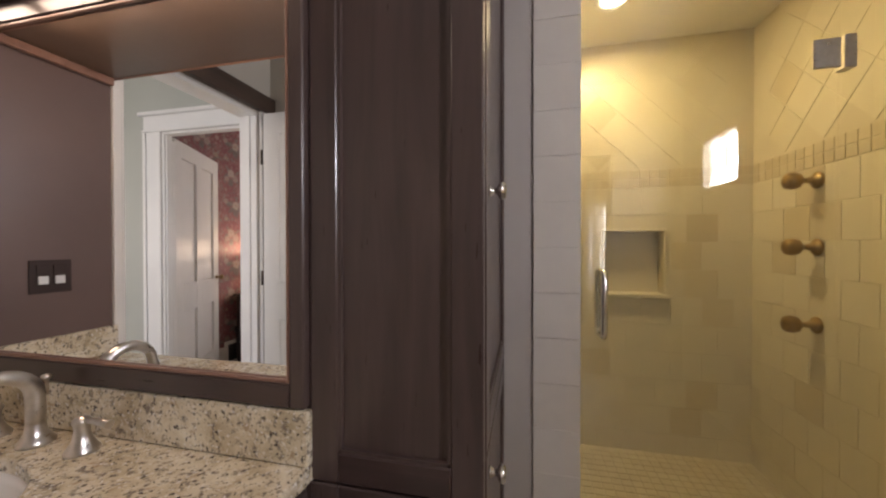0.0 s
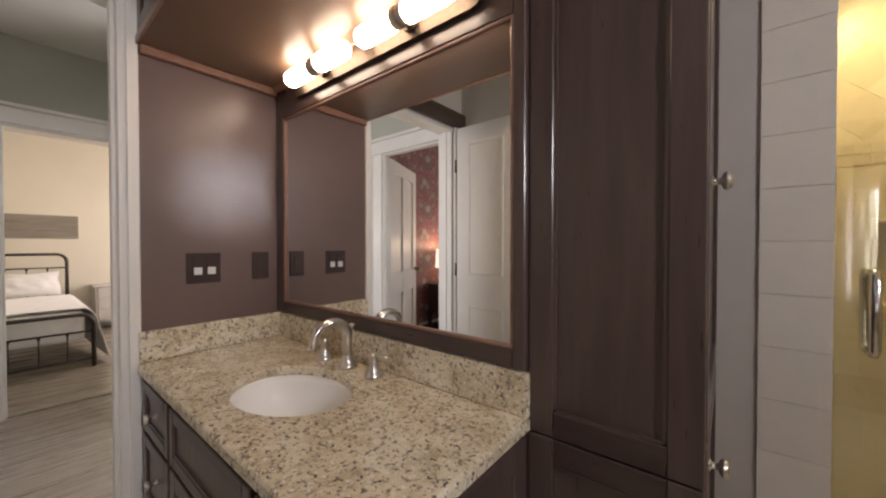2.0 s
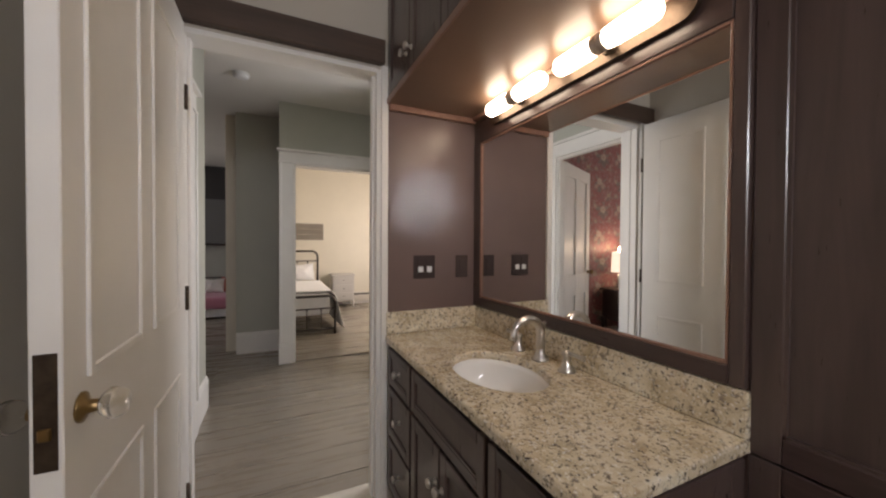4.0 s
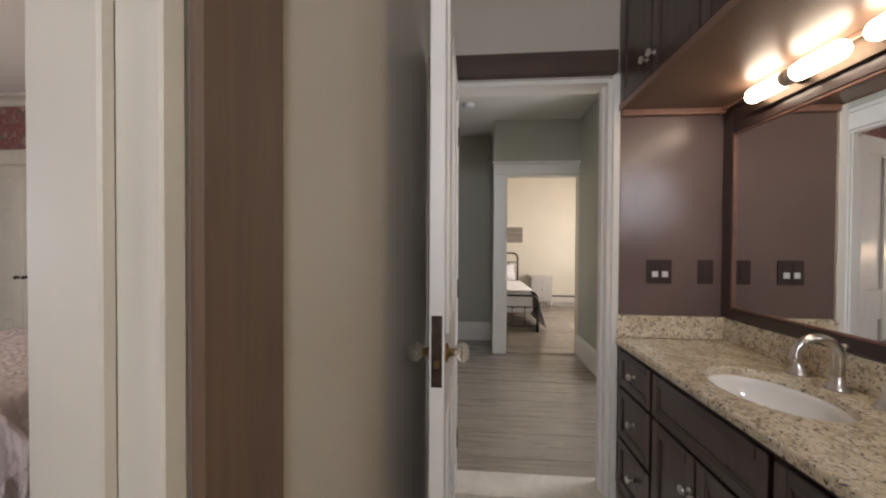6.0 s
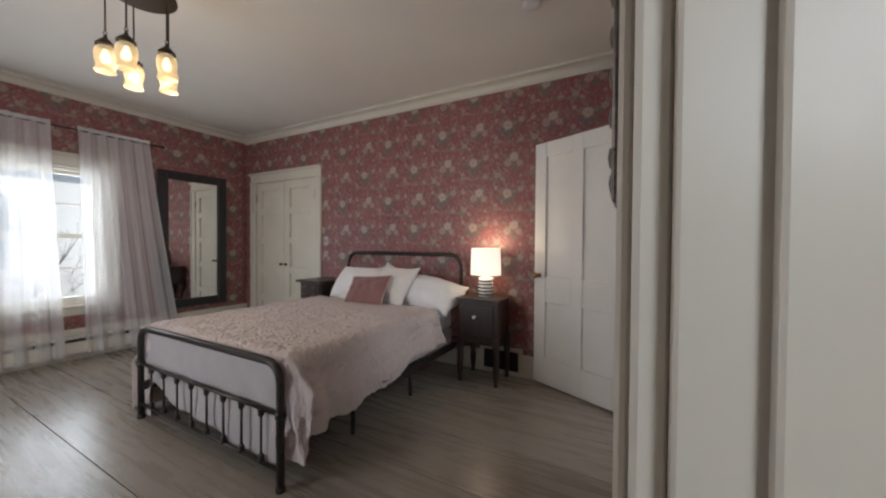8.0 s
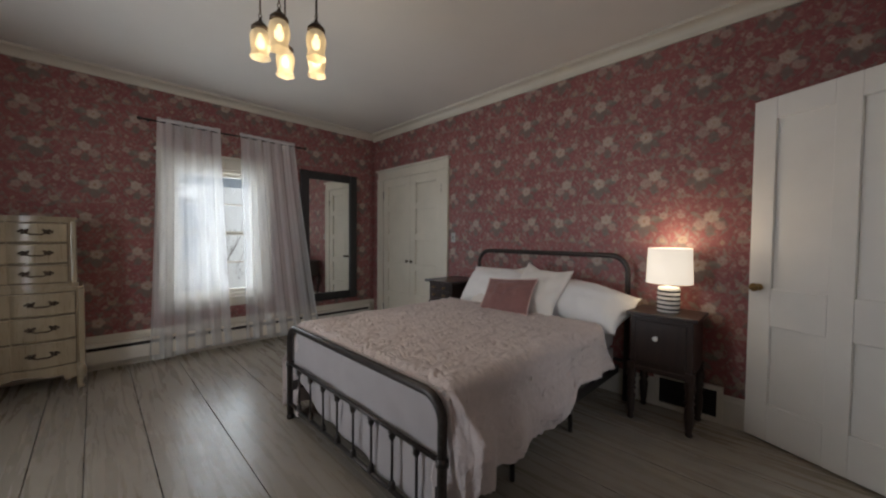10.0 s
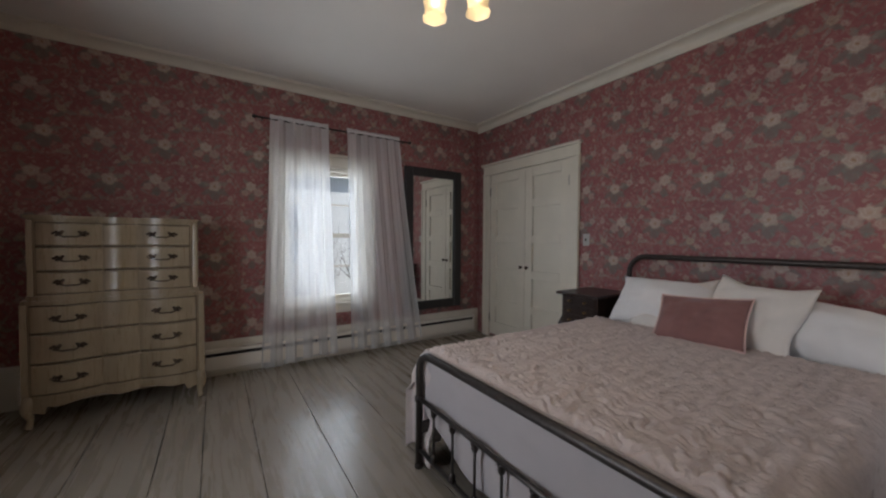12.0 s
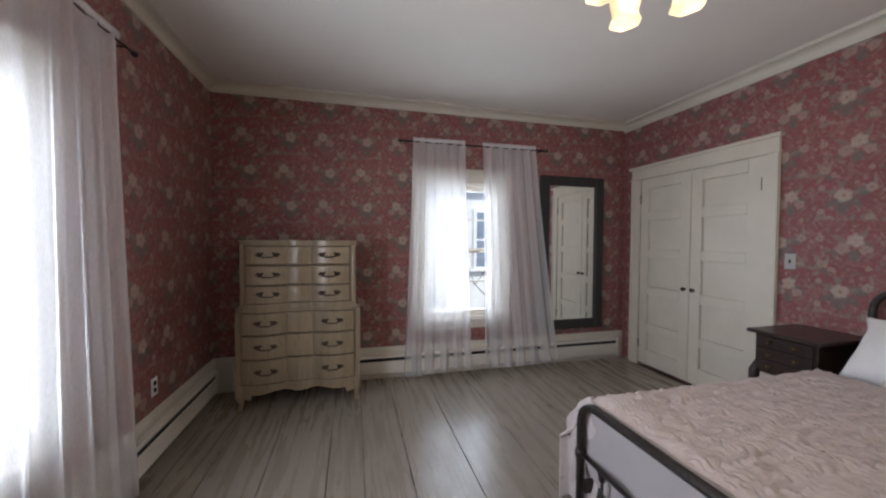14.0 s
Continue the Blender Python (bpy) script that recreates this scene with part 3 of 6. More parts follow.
structure("wall_side_room_west", B(-8.2, -8.06, -4.0, -0.80, 0, TOP), M["hall_wall"], "pale grey wall of the side room", "wall")
structure("wall_side_room_south", slab("y", -4.10, -3.96, -8.2, WX - 0.14, 0, TOP, holes=((-6.7, -5.7, 0.8, 2.2),)), M["hall_wall"], "pale grey wall of the side room", "wall")
structure("wall_side_room_north", B(-8.06, -7.52, -0.90, -0.80, 0, TOP), M["hall_wall"], "pale grey wall of the side room", "wall")

# floors
structure("floor_base", B(-8.2, 1.5, -6.2, 2.45, -0.10, -0.022), M["subfloor"], "dark gaps under the wide floor boards", "floor")
structure("floor_bath", B(-1.70, 1.45, -0.898, 1.40, -0.022, -0.004), M["bath_floor"], "pale stone bathroom floor", "floor")
structure("door_sill", B(-1.79, -1.60, D3[0], D3[1], -0.02, 0.012, bev=0.004), M["marble"], "pale worn door sill between bathroom and hall", "sill")
structure("shower_curb", B(0.19, 1.05, 1.29, 1.40, -0.01, 0.09, bev=0.006), M["white_tile"], "low pale shower curb", "curb")


# mouldings
def crown(name, axis, wall, inward, a0, a1, k=1.0):
    """A crown moulding with a cove between two flat bands."""
    bm = bmesh.new()
    p = [(0, TB - 0.10), (0.014, TB - 0.10), (0.016, TB - 0.084)] + [(0.016 + 0.052 * (1 - math.cos(radians(a))), TB - 0.082 + 0.052 * math.sin(radians(a))) for a in range(0, 91, 15)] + [(0.072, TB - 0.028), (0.088, TB - 0.026), (0.09, TB - 0.002), (0, TB - 0.002)]
    poly = [(wall + inward * d, TB - (TB - z) * k) for d, z in p]
    prism(bm, poly, "x" if axis == "y" else "y", a0, a1)
    return structure(name, bm, M["trim"], "cream painted crown moulding along the ceiling", "trim")


crown("trim_crown_west", "x", WX, 1, SY, NS)
crown("trim_crown_south", "y", SY, 1, WX, EX, 0.8)
crown("trim_crown_east", "x", EX, -1, SY, NS, 0.8)
crown("trim_crown_north", "y", NS, -1, WX, EX)


def base(name, axis, wall, inward, a0, a1, h=0.20, mat="trim", label="cream painted baseboard with a moulded cap"):
    bm = bmesh.new()
    p = [(0, 0), (0.018, 0), (0.018, h - 0.035), (0.013, h - 0.022), (0.013, h - 0.012), (0.006, h), (0, h)]
    prism(bm, [(wall + inward * d, z) for d, z in p], "x" if axis == "y" else "y", a0, a1)
    return structure(name, bm, M[mat], label, "baseboard")


base("baseboard_west", "x", WX, 1, -4.36, -2.24)
base("baseboard_west_end", "x", WX, 1, -1.83, NS)
base("baseboard_north", "y", NS, -1, -1.62, -0.18)
base("baseboard_south", "y", SY, 1, WX, EX, 0.31)
base("baseboard_east", "x", EX, -1, SY, NS, 0.31)
base("baseboard_hall_return", "x", -4.53, 1, -0.785, -0.345, 0.24, "white", "tall white hall baseboard")
base("baseboard_hall_inner", "y", 0.62, -1, -3.985, -3.10, 0.24, "white", "tall white hall baseboard")
base("baseboard_hall_corner", "x", -3.10, 1, 0.602, 1.60, 0.24, "white", "tall white hall baseboard")
base("baseboard_hall_south", "y", NH, 1, -3.17, -2.76, 0.24, "white", "tall white hall baseboard")
base("baseboard_far_room", "x", -7.40, 1, -0.785, 2.30, 0.16, "white", "white baseboard of the far room")


def casing(name, axis, face, out, o, label, mat, w=0.125, cap=True, legs="both"):
    """Flat door casing with a thicker back band, plinths and a capped head, round an opening o."""
    ob = thing(name, (0, 0, 0), label, "door casing", kind="structure")
    a0, a1, zb, zt = o

    def bx(p0, p1, d0, d1, z0, z1, bev=0.004):
        d0, d1 = sorted((face + out * d0, face + out * d1))
        return B(d0, d1, p0, p1, z0, z1, bev=bev) if axis == "x" else B(p0, p1, d0, d1, z0, z1, bev=bev)

    for s, e in ((a0, -1), (a1, 1)):
        if legs != "both" and legs != e:
            continue
        lo, hi = sorted((s, s + e * w))
        part("casing_leg", bx(lo, hi, 0.0, 0.020, zb + 0.22, zt), M[mat], ob)
        part("plinth", bx(lo - 0.004, hi + 0.004, 0.0, 0.027, zb, zb + 0.22), M[mat], ob)
        lo, hi = sorted((s + e * (w - 0.028), s + e * w))
        part("back_band", bx(lo, hi, 0.020, 0.032, zb + 0.22, zt), M[mat], ob)
    part("head", bx(a0 - w, a1 + w, 0.0, 0.024, zt, zt + 0.115), M[mat], ob)
    if cap:
        part("head_cap", bx(a0 - w - 0.02, a1 + w + 0.02, 0.0, 0.052, zt + 0.115, zt + 0.14), M[mat], ob)
        part("head_bead", bx(a0 - w - 0.008, a1 + w + 0.008, 0.0, 0.034, zt - 0.004, zt + 0.012), M[mat], ob)
    return ob


def jamb(name, axis, f0, f1, o, label, mat, stop=True):
    """The lining of a doorway, with its stops."""
    ob = thing(name, (0, 0, 0), label, "door jamb", kind="structure")
    a0, a1, zb, zt = o
    mid = (f0 + f1) / 2

    def bx(p0, p1, d0, d1, z0, z1):
        return B(d0, d1, p0, p1, z0, z1, bev=0.002) if axis == "x" else B(p0, p1, d0, d1, z0, z1, bev=0.002)

    part("jamb_side", bx(a0 - 0.004, a0 + 0.018, f0, f1, zb, zt), M[mat], ob)
    part("jamb_side", bx(a1 - 0.018, a1 + 0.004, f0, f1, zb, zt), M[mat], ob)
    part("jamb_head", bx(a0 + 0.018, a1 - 0.018, f0, f1, zt - 0.018, zt + 0.004), M[mat], ob)
    if stop:
        part("stop", bx(a0 + 0.018, a0 + 0.03, mid - 0.02, mid + 0.02, zb, zt - 0.018), M[mat], ob)
        part("stop", bx(a1 - 0.03, a1 - 0.018, mid - 0.02, mid + 0.02, zb, zt - 0.018), M[mat], ob)
    return ob


casing("door_casing_bedroom_hall", "y", NS, -1, D1, "cream painted doorway casing in the papered wall", "white")
casing("door_casing_hall_bedroom", "y", NH, 1, D1, "white doorway casing with a capped head in the hall", "white", 0.15)
jamb("door_jamb_bedroom_hall", "y", NS - 0.002, NH + 0.002, D1, "white door lining between bedroom and hall", "white")
casing("door_casing_bedroom_bath", "y", NS, -1, D2, "cream doorway casing toward the bathroom", "trim", legs=-1)
jamb("door_jamb_bedroom_bath", "y", NS - 0.002, NB + 0.002, D2, "cream door lining between bedroom and bathroom", "trim")
casing("door_casing_hall_far", "x", -3.985, 1, (-0.209, 0.475, 0, 2.085), "white far doorway casing with a capped head", "white", 0.142, legs=-1)
jamb("door_jamb_far", "x", -4.122, -3.983, (-0.209, 0.642, 0, 2.085), "white lining of the far doorway", "white", False)
jamb("door_jamb_bath", "x", -1.762, -1.638, D3, "white door lining between bathroom and hall", "white")
casing("door_casing_closet", "x", WX, 1, (CL[0], CL[1], 0.0, CL[3]), "cream closet casing with a capped head", "closet", 0.115)
# brown wooden trim on the bath side
structure("trim_beam", B(-1.64, -1.60, NB, 0.10, 2.10, 2.21, bev=0.004), M["beam"], "brown wooden head trim over the hall doorway", "trim")
structure("trim_hinge_side", B(-1.64, -1.615, NB, D3[0] - 0.004, 0, 2.10, bev=0.003), M["white"], "white painted trim behind the open door", "trim")
structure("trim_bath_doorway", B(-0.218, -0.095, NB, NB + 0.012, 0, 2.10, bev=0.004), M["beam_z"], "brown wooden casing beside the bedroom doorway", "trim")
structure("trim_bath_door_edge", B(-1.64, -1.622, 0.087, 0.12, 0, 2.10, bev=0.003), M["white"], "narrow white trim beside the vanity", "trim")
structure("trim_hinge_board", B(-2.624, -2.602, -0.965, NS, 0, 2.05, bev=0.002), M["white"], "white hinge board of the bedroom doorway", "trim")
# ---- bathroom ----
def knob(parent, at, out, mat, r=0.016, name="knob"):
    """A small round knob on a stem; out is the way it points."""
    bm = bmesh.new()
    t = Vector(out).to_track_quat("Z", "Y").to_matrix()
    lathe(bm, [(0.001, 0), (r * 0.7, 0), (r * 0.55, 0.004), (r * 0.35, 0.007), (r * 0.35, 0.015), (r * 0.9, 0.020), (r, 0.026), (r * 0.85, 0.032), (0.001, 0.034)], at, 14, t)
    return part(name, bm, M[mat], parent)


def panel_front(name, parent, axis, face, out, p0, p1, z0, z1, mat, frame_w=0.05, depth=0.018, deep=0.008, mat_rail=None, label=""):
    """A framed door or drawer front: four rails, a bevelled inner lip and a sunk panel, as one front with parts."""
    def bx(a0, a1, d0, d1, b0, b1, bev=0.0025):
        d0, d1 = sorted((face + out * d0, face + out * d1))
        return B(d0, d1, a0, a1, b0, b1, bev=bev) if axis == "x" else B(a0, a1, d0, d1, b0, b1, bev=bev)

    door = part(name, bx(p0 + frame_w * 0.6, p1 - frame_w * 0.6, 0.001, depth - deep, z0 + frame_w * 0.6, z1 - frame_w * 0.6), M[mat], parent, label)
    part("stile", bx(p0, p0 + frame_w, 0, depth, z0, z1), M[mat], door)
    part("stile", bx(p1 - frame_w, p1, 0, depth, z0, z1), M[mat], door)
    part("rail", bx(p0 + frame_w, p1 - frame_w, 0, depth, z0, z0 + frame_w), M[mat_rail or mat], door)
    part("rail", bx(p0 + frame_w, p1 - frame_w, 0, depth, z1 - frame_w, z1), M[mat_rail or mat], door)
    m = 0.007
    q0, q1, y0, y1 = p0 + frame_w, p1 - frame_w, z0 + frame_w, z1 - frame_w
    bm = bmesh.new()
    for a in ((q0, q0 + m, y0, y1), (q1 - m, q1, y0, y1), (q0, q1, y0, y0 + m), (q0, q1, y1 - m, y1)):
        d0, d1 = sorted((face + out * (depth - deep), face + out * (depth - 0.003)))
        box(bm, *((d0, d1, *a) if axis == "x" else (a[0], a[1], d0, d1, a[2], a[3])))
    part("inner_bead", bm, M[mat], door)
    return door


VX0, VX1, VY, CT = -1.632, -0.422, 0.135, 0.82
vanity = thing("vanity_cabinet", (0, 0, 0), "dark espresso wood vanity cabinet with framed drawers and doors", "cabinet")
part("face_frame", B(VX0, VX1, VY, VY + 0.02, 0.09, CT - 0.031), M["espresso"], vanity)
part("side_panel", B(VX0, VX0 + 0.02, VY + 0.02, 0.618, 0.09, CT - 0.031), M["espresso"], vanity)
part("side_panel", B(VX1 - 0.02, VX1, VY + 0.02, 0.618, 0.09, CT - 0.031), M["espresso"], vanity)
part("bottom", B(VX0 + 0.02, VX1 - 0.02, VY + 0.02, 0.618, 0.09, 0.11), M["espresso_x"], vanity)
part("toe_kick", B(VX0, VX1, VY + 0.05, 0.618, 0.0, 0.09), M["espresso_x"], vanity)
for z0, z1 in ((0.60, 0.765), (0.355, 0.585), (0.11, 0.34)):
    d = panel_front("drawer", vanity, "y", VY, -1, -1.605, -1.305, z0, z1, "espresso", 0.035, mat_rail="espresso_x")
    knob(d, (-1.455, VY - 0.010, (z0 + z1) / 2), (0, -1, 0), "nickel")
panel_front("false_front", vanity, "y", VY, -1, -1.285, -0.745, 0.60, 0.765, "espresso", 0.035, mat_rail="espresso_x")
for p0, p1, k in ((-1.285, -1.020, -1.042), (-1.012, -0.745, -0.990)):
    d = panel_front("door", vanity, "y", VY, -1, p0, p1, 0.11, 0.585, "espresso", 0.045, mat_rail="espresso_x")
    knob(d, (k, VY - 0.018, 0.47), (0, -1, 0), "nickel")
for z0, z1 in ((0.60, 0.765), (0.355, 0.585), (0.11, 0.34)):
    d = panel_front("drawer", vanity, "y", VY, -1, -0.725, -0.437, z0, z1, "espresso", 0.035, mat_rail="espresso_x")
    knob(d, (-0.592, VY - 0.010, (z0 + z1) / 2), (0, -1, 0), "nickel")
panel_front("end_panel", vanity, "x", VX1, 1, VY + 0.004, 0.606, 0.10, 0.775, "espresso", 0.055, 0.012, 0.007)

# worktop with an oval cut-out
SX, SYC, SA, SB = -1.02, 0.345, 0.205, 0.150


def worktop_mesh():
    bm = bmesh.new()
    N = 64
    x0, x1, y0, y1 = -1.633, -0.405, 0.108, 0.618
    rings = []
    for inset, z in ((0.0, CT - 0.030), (0.0, CT - 0.008), (0.003, CT - 0.002), (0.008, CT)):
        row = []
        for k in range(N):
            a = 2 * math.pi * (k + 0.5) / N
            c, s = math.cos(a), math.sin(a)
            ex0, ex1, ey0, ey1 = x0 + inset, x1 - inset, y0 + inset, y1 - inset
            tx = ((ex1 if c > 0 else ex0) - SX) / c
            ty = ((ey1 if s > 0 else ey0) - SYC) / s
            t = min(tx, ty)
            row.append(bm.verts.new((SX + c * t, SYC + s * t, z)))
        rings.append(row)
    for corner in ((x0, y0), (x1, y0), (x0, y1), (x1, y1)):
        for row, inset in zip(rings, (0.0, 0.0, 0.003, 0.008)):
            cx = corner[0] + (inset if corner[0] == x0 else -inset)
            cy = corner[1] + (inset if corner[1] == y0 else -inset)
            v = min(row, key=lambda q: (q.co.x - cx) ** 2 + (q.co.y - cy) ** 2)
            v.co.x, v.co.y = cx, cy
    for r0, z in ((1.02, CT), (1.0, CT - 0.004), (1.0, CT - 0.030)):
        rings.append([bm.verts.new((SX + SA * r0 * math.cos(2 * math.pi * (k + 0.5) / N), SYC + SB * r0 * math.sin(2 * math.pi * (k + 0.5) / N), z)) for k in range(N)])
    for a, b in zip(rings, rings[1:] + rings[:1]):
        for k in range(N):
            bm.faces.new((a[k], a[(k + 1) % N], b[(k + 1) % N], b[k]))
    return bm


counter = thing("worktop", (0, 0, 0), "speckled beige granite vanity top with an oval cut-out", "worktop")
part("slab", worktop_mesh(), M["granite"], counter)
part("backsplash", B(-1.612, -0.405, 0.598, 0.618, CT + 0.001, CT + 0.108, bev=0.003), M["granite"], counter)
part("side_splash", B(-1.634, -1.614, 0.112, 0.618, CT + 0.001, CT + 0.108, bev=0.003), M["granite"], counter)
sink = thing("sink", (SX, SYC, CT - 0.03), "white porcelain oval undermount sink", "sink")
bm = bmesh.new()
lathe(bm, [(1.06, -0.001), (0.985, -0.001), (0.97, -0.02), (0.93, -0.06), (0.82, -0.10), (0.6, -0.13), (0.3, -0.142), (0.12, -0.146)], (0, 0, 0), 48, None, SA, SB)
part("basin", bm, M["porcelain"], sink)
bm = bmesh.new()
lathe(bm, [(0.028, -0.142), (0.026, -0.139), (0.012, -0.142), (0.001, -0.143)], (0, 0, 0), 20)
part("drain", bm, M["chrome"], sink, "chrome drain ring")


def faucet_handle(parent, x, side):
    bm = bmesh.new()
    lathe(bm, [(0.001, 0.0), (0.029, 0.0), (0.029, 0.005), (0.024, 0.012), (0.016, 0.028), (0.0125, 0.045), (0.014, 0.056), (0.017, 0.062), (0.012, 0.070), (0.001, 0.074)], (x, 0, 0), 20)
    h = part("handle", bm, M["nickel"], parent)
    bm = bmesh.new()
    tube(bm, [(x, 0, 0.064), (x + side * 0.03, 0.0, 0.066), (x + side * 0.055, 0, 0.066), (x + side * 0.075, 0, 0.064)], [0.007, 0.006, 0.007, 0.009], 10)
    part("lever", bm, M["nickel"], h)


faucet = thing("faucet", (-1.035, 0.548, CT), "brushed nickel gooseneck faucet with two lever handles", "faucet")
bm = bmesh.new()
lathe(bm, [(0.001, 0), (0.031, 0), (0.031, 0.006), (0.024, 0.014), (0.018, 0.026), (0.016, 0.045)], (0, 0, 0), 20)
part("base", bm, M["nickel"], faucet)
bm = bmesh.new()
path = [(0, 0, 0.03), (0, 0, 0.085)] + [(0, -0.062 + 0.062 * math.cos(radians(a)), 0.105 + 0.055 * math.sin(radians(a))) for a in range(0, 166, 15)] + [(0, -0.126, 0.098), (0, -0.130, 0.086)]
tube(bm, path, [0.016] * 2 + [0.0165 - 0.0004 * i for i in range(12)] + [0.0125, 0.0145], 14)
part("spout", bm, M["nickel"], faucet)
bm = bmesh.new()
lathe(bm, [(0.001, 0), (0.004, 0), (0.004, 0.03), (0.008, 0.034), (0.009, 0.042), (0.001, 0.045)], (0, 0.018, 0.10), 12)
part("lift_rod", bm, M["nickel"], faucet)
faucet_handle(faucet, 0.135, 1)
faucet_handle(faucet, -0.135, -1)

# framed vanity mirror
vm = thing("vanity_mirror", (0, 0, 0), "large wall mirror in a dark brown wooden frame", "mirror")
mx0, mx1, mz0, mz1 = -1.572, -0.445, 0.979, 1.787
part("glass", B(mx0 - 0.01, mx1 + 0.01, 0.609, 0.619, mz0 - 0.01, mz1 + 0.01), M["mirror"], vm, "clear silvered glass")
for a in ((-1.634, mx0, 0.932, 1.905), (mx1, -0.412, 0.932, 1.905)):
    part("frame_stile", B(a[0], a[1], 0.598, 0.619, a[2], a[3], bev=0.003), M["espresso"], vm)
part("frame_rail", B(mx0, mx1, 0.597, 0.619, 0.932, mz0, bev=0.003), M["espresso_x"], vm)
part("frame_rail", B(mx0, mx1, 0.597, 0.619, mz1, 1.905, bev=0.003), M["espresso_x"], vm)
for a in ((mx0, mx0 + 0.008, mz0, mz1), (mx1 - 0.008, mx1, mz0, mz1), (mx0 + 0.008, mx1 - 0.008, mz0, mz0 + 0.008), (mx0 + 0.008, mx1 - 0.008, mz1 - 0.008, mz1)):
    part("inner_bead", B(a[0], a[1], 0.600, 0.609, a[2], a[3], bev=0.002), M["bead"], vm)

# upper cabinet and its underside
upper = thing("upper_cabinet", (0, 0, 0), "dark espresso upper cabinet running to the ceiling", "cabinet")
part("body", B(-1.634, -0.41, 0.135, 0.618, 1.945, 2.69), M["espresso"], upper)
part("underside", B(-1.634, -0.41, 0.118, 0.618, 1.925, 1.944), M["soffit"], upper, "glossy brown underside panel")
for i in range(4):
    p0 = -1.625 + i * 0.3025
    d = panel_front("door", upper, "y", 0.135, -1, p0, p0 + 0.297, 1.955, 2.66, "espresso", 0.05, mat_rail="espresso_x")
    knob(d, (p0 + (0.268 if i % 2 == 0 else 0.024), 0.117, 2.03), (0, -1, 0), "nickel")
part("trim_strip", B(-1.632, -1.608, 0.122, 0.595, 1.893, 1.924, bev=0.003), M["bead"], upper, "copper-brown trim strip")
part("trim_strip", B(-1.607, -0.412, 0.572, 0.595, 1.906, 1.924, bev=0.003), M["bead"], upper)
part("front_lip", B(-1.634, -0.41, 0.112, 0.118, 1.920, 1.950, bev=0.002), M["bead"], upper)

# vanity light: a bar with two arms, each with two lit tubes
vl = thing("vanity_light", (-0.985, 0.597, 1.878), "bronze bath bar light with four lit frosted glass tubes", "wall lamp")
bm = bmesh.new()
prism(bm, arc(-0.43, 0, 0.045, 90, 270) + arc(0.43, 0, 0.045, -90, 90), "y", -0.018, -0.001)
part("back_plate", bm, M["bronze"], vl)
for cx in (-0.22, 0.22):
    bm = bmesh.new()
    tube(bm, [(cx, -0.016, 0), (cx, -0.04, 0), (cx, -0.060, 0)], 0.012, 12)
    lathe(bm, [(0.001, 0), (0.027, 0.0), (0.029, 0.006), (0.018, 0.012)], (cx, -0.018, 0), 16, Euler((radians(90), 0, 0)).to_matrix())
    arm = part("arm", bm, M["bronze"], vl)
    for s in (-1, 1):
        t = Euler((0, radians(90 * s), 0)).to_matrix()
        bm = bmesh.new()
        lathe(bm, [(0.001, 0.0), (0.026, 0.0), (0.030, 0.006), (0.030, 0.022), (0.026, 0.024)], (cx, -0.060, 0), 20, t)
        part("socket_cup", bm, M["nickel"], arm)
        bm = bmesh.new()
        lathe(bm, [(0.025, 0.020), (0.030, 0.026), (0.032, 0.05), (0.032, 0.150), (0.030, 0.172), (0.022, 0.184), (0.001, 0.188)], (cx, -0.060, 0), 24, t)
        part("glass_tube", bm, M["tube"], arm, "lit frosted glass tube")

# wall plates
def plate(name, at, axis, w, h, mat, label, kinds, flip=1):
    ob = thing(name, at, label, "switch" if "switch" in name else "outlet")
    t = 0.006 * flip
    d0, d1 = sorted((0, t))
    part("cover", B(d0, d1, -w / 2, w / 2, -h / 2, h / 2, bev=0.0015) if axis == "x" else B(-w / 2, w / 2, d0, d1, -h / 2, h / 2, bev=0.0015), M[mat], ob)
    for name2, p, z, pw, ph, pm in kinds:
        e0, e1 = sorted((t, t * (2.2 if name2 == "toggle" else 1.6)))
        part(name2, B(e0, e1, p - pw / 2, p + pw / 2, z - ph / 2, z + ph / 2, bev=0.001) if axis == "x" else B(p - pw / 2, p + pw / 2, e0, e1, z - ph / 2, z + ph / 2, bev=0.001), M[pm], ob)
    return ob


plate("light_switch", (-1.635, 0.312, 1.142), "x", 0.115, 0.115, "black_plate", "dark double switch plate with small white rockers",
      (("rocker", -0.022, 0.008, 0.034, 0.066, "black_plate"), ("rocker", 0.024, 0.008, 0.034, 0.066, "black_plate"), ("toggle", -0.022, -0.012, 0.027, 0.028, "rocker"), ("toggle", 0.024, -0.012, 0.027, 0.028, "rocker")))
plate("wall_outlet", (-1.635, 0.525, 1.142), "x", 0.070, 0.115, "black_plate", "dark wall outlet plate on the plum wall", (("socket", 0, 0, 0.034, 0.07, "black_plate"),))

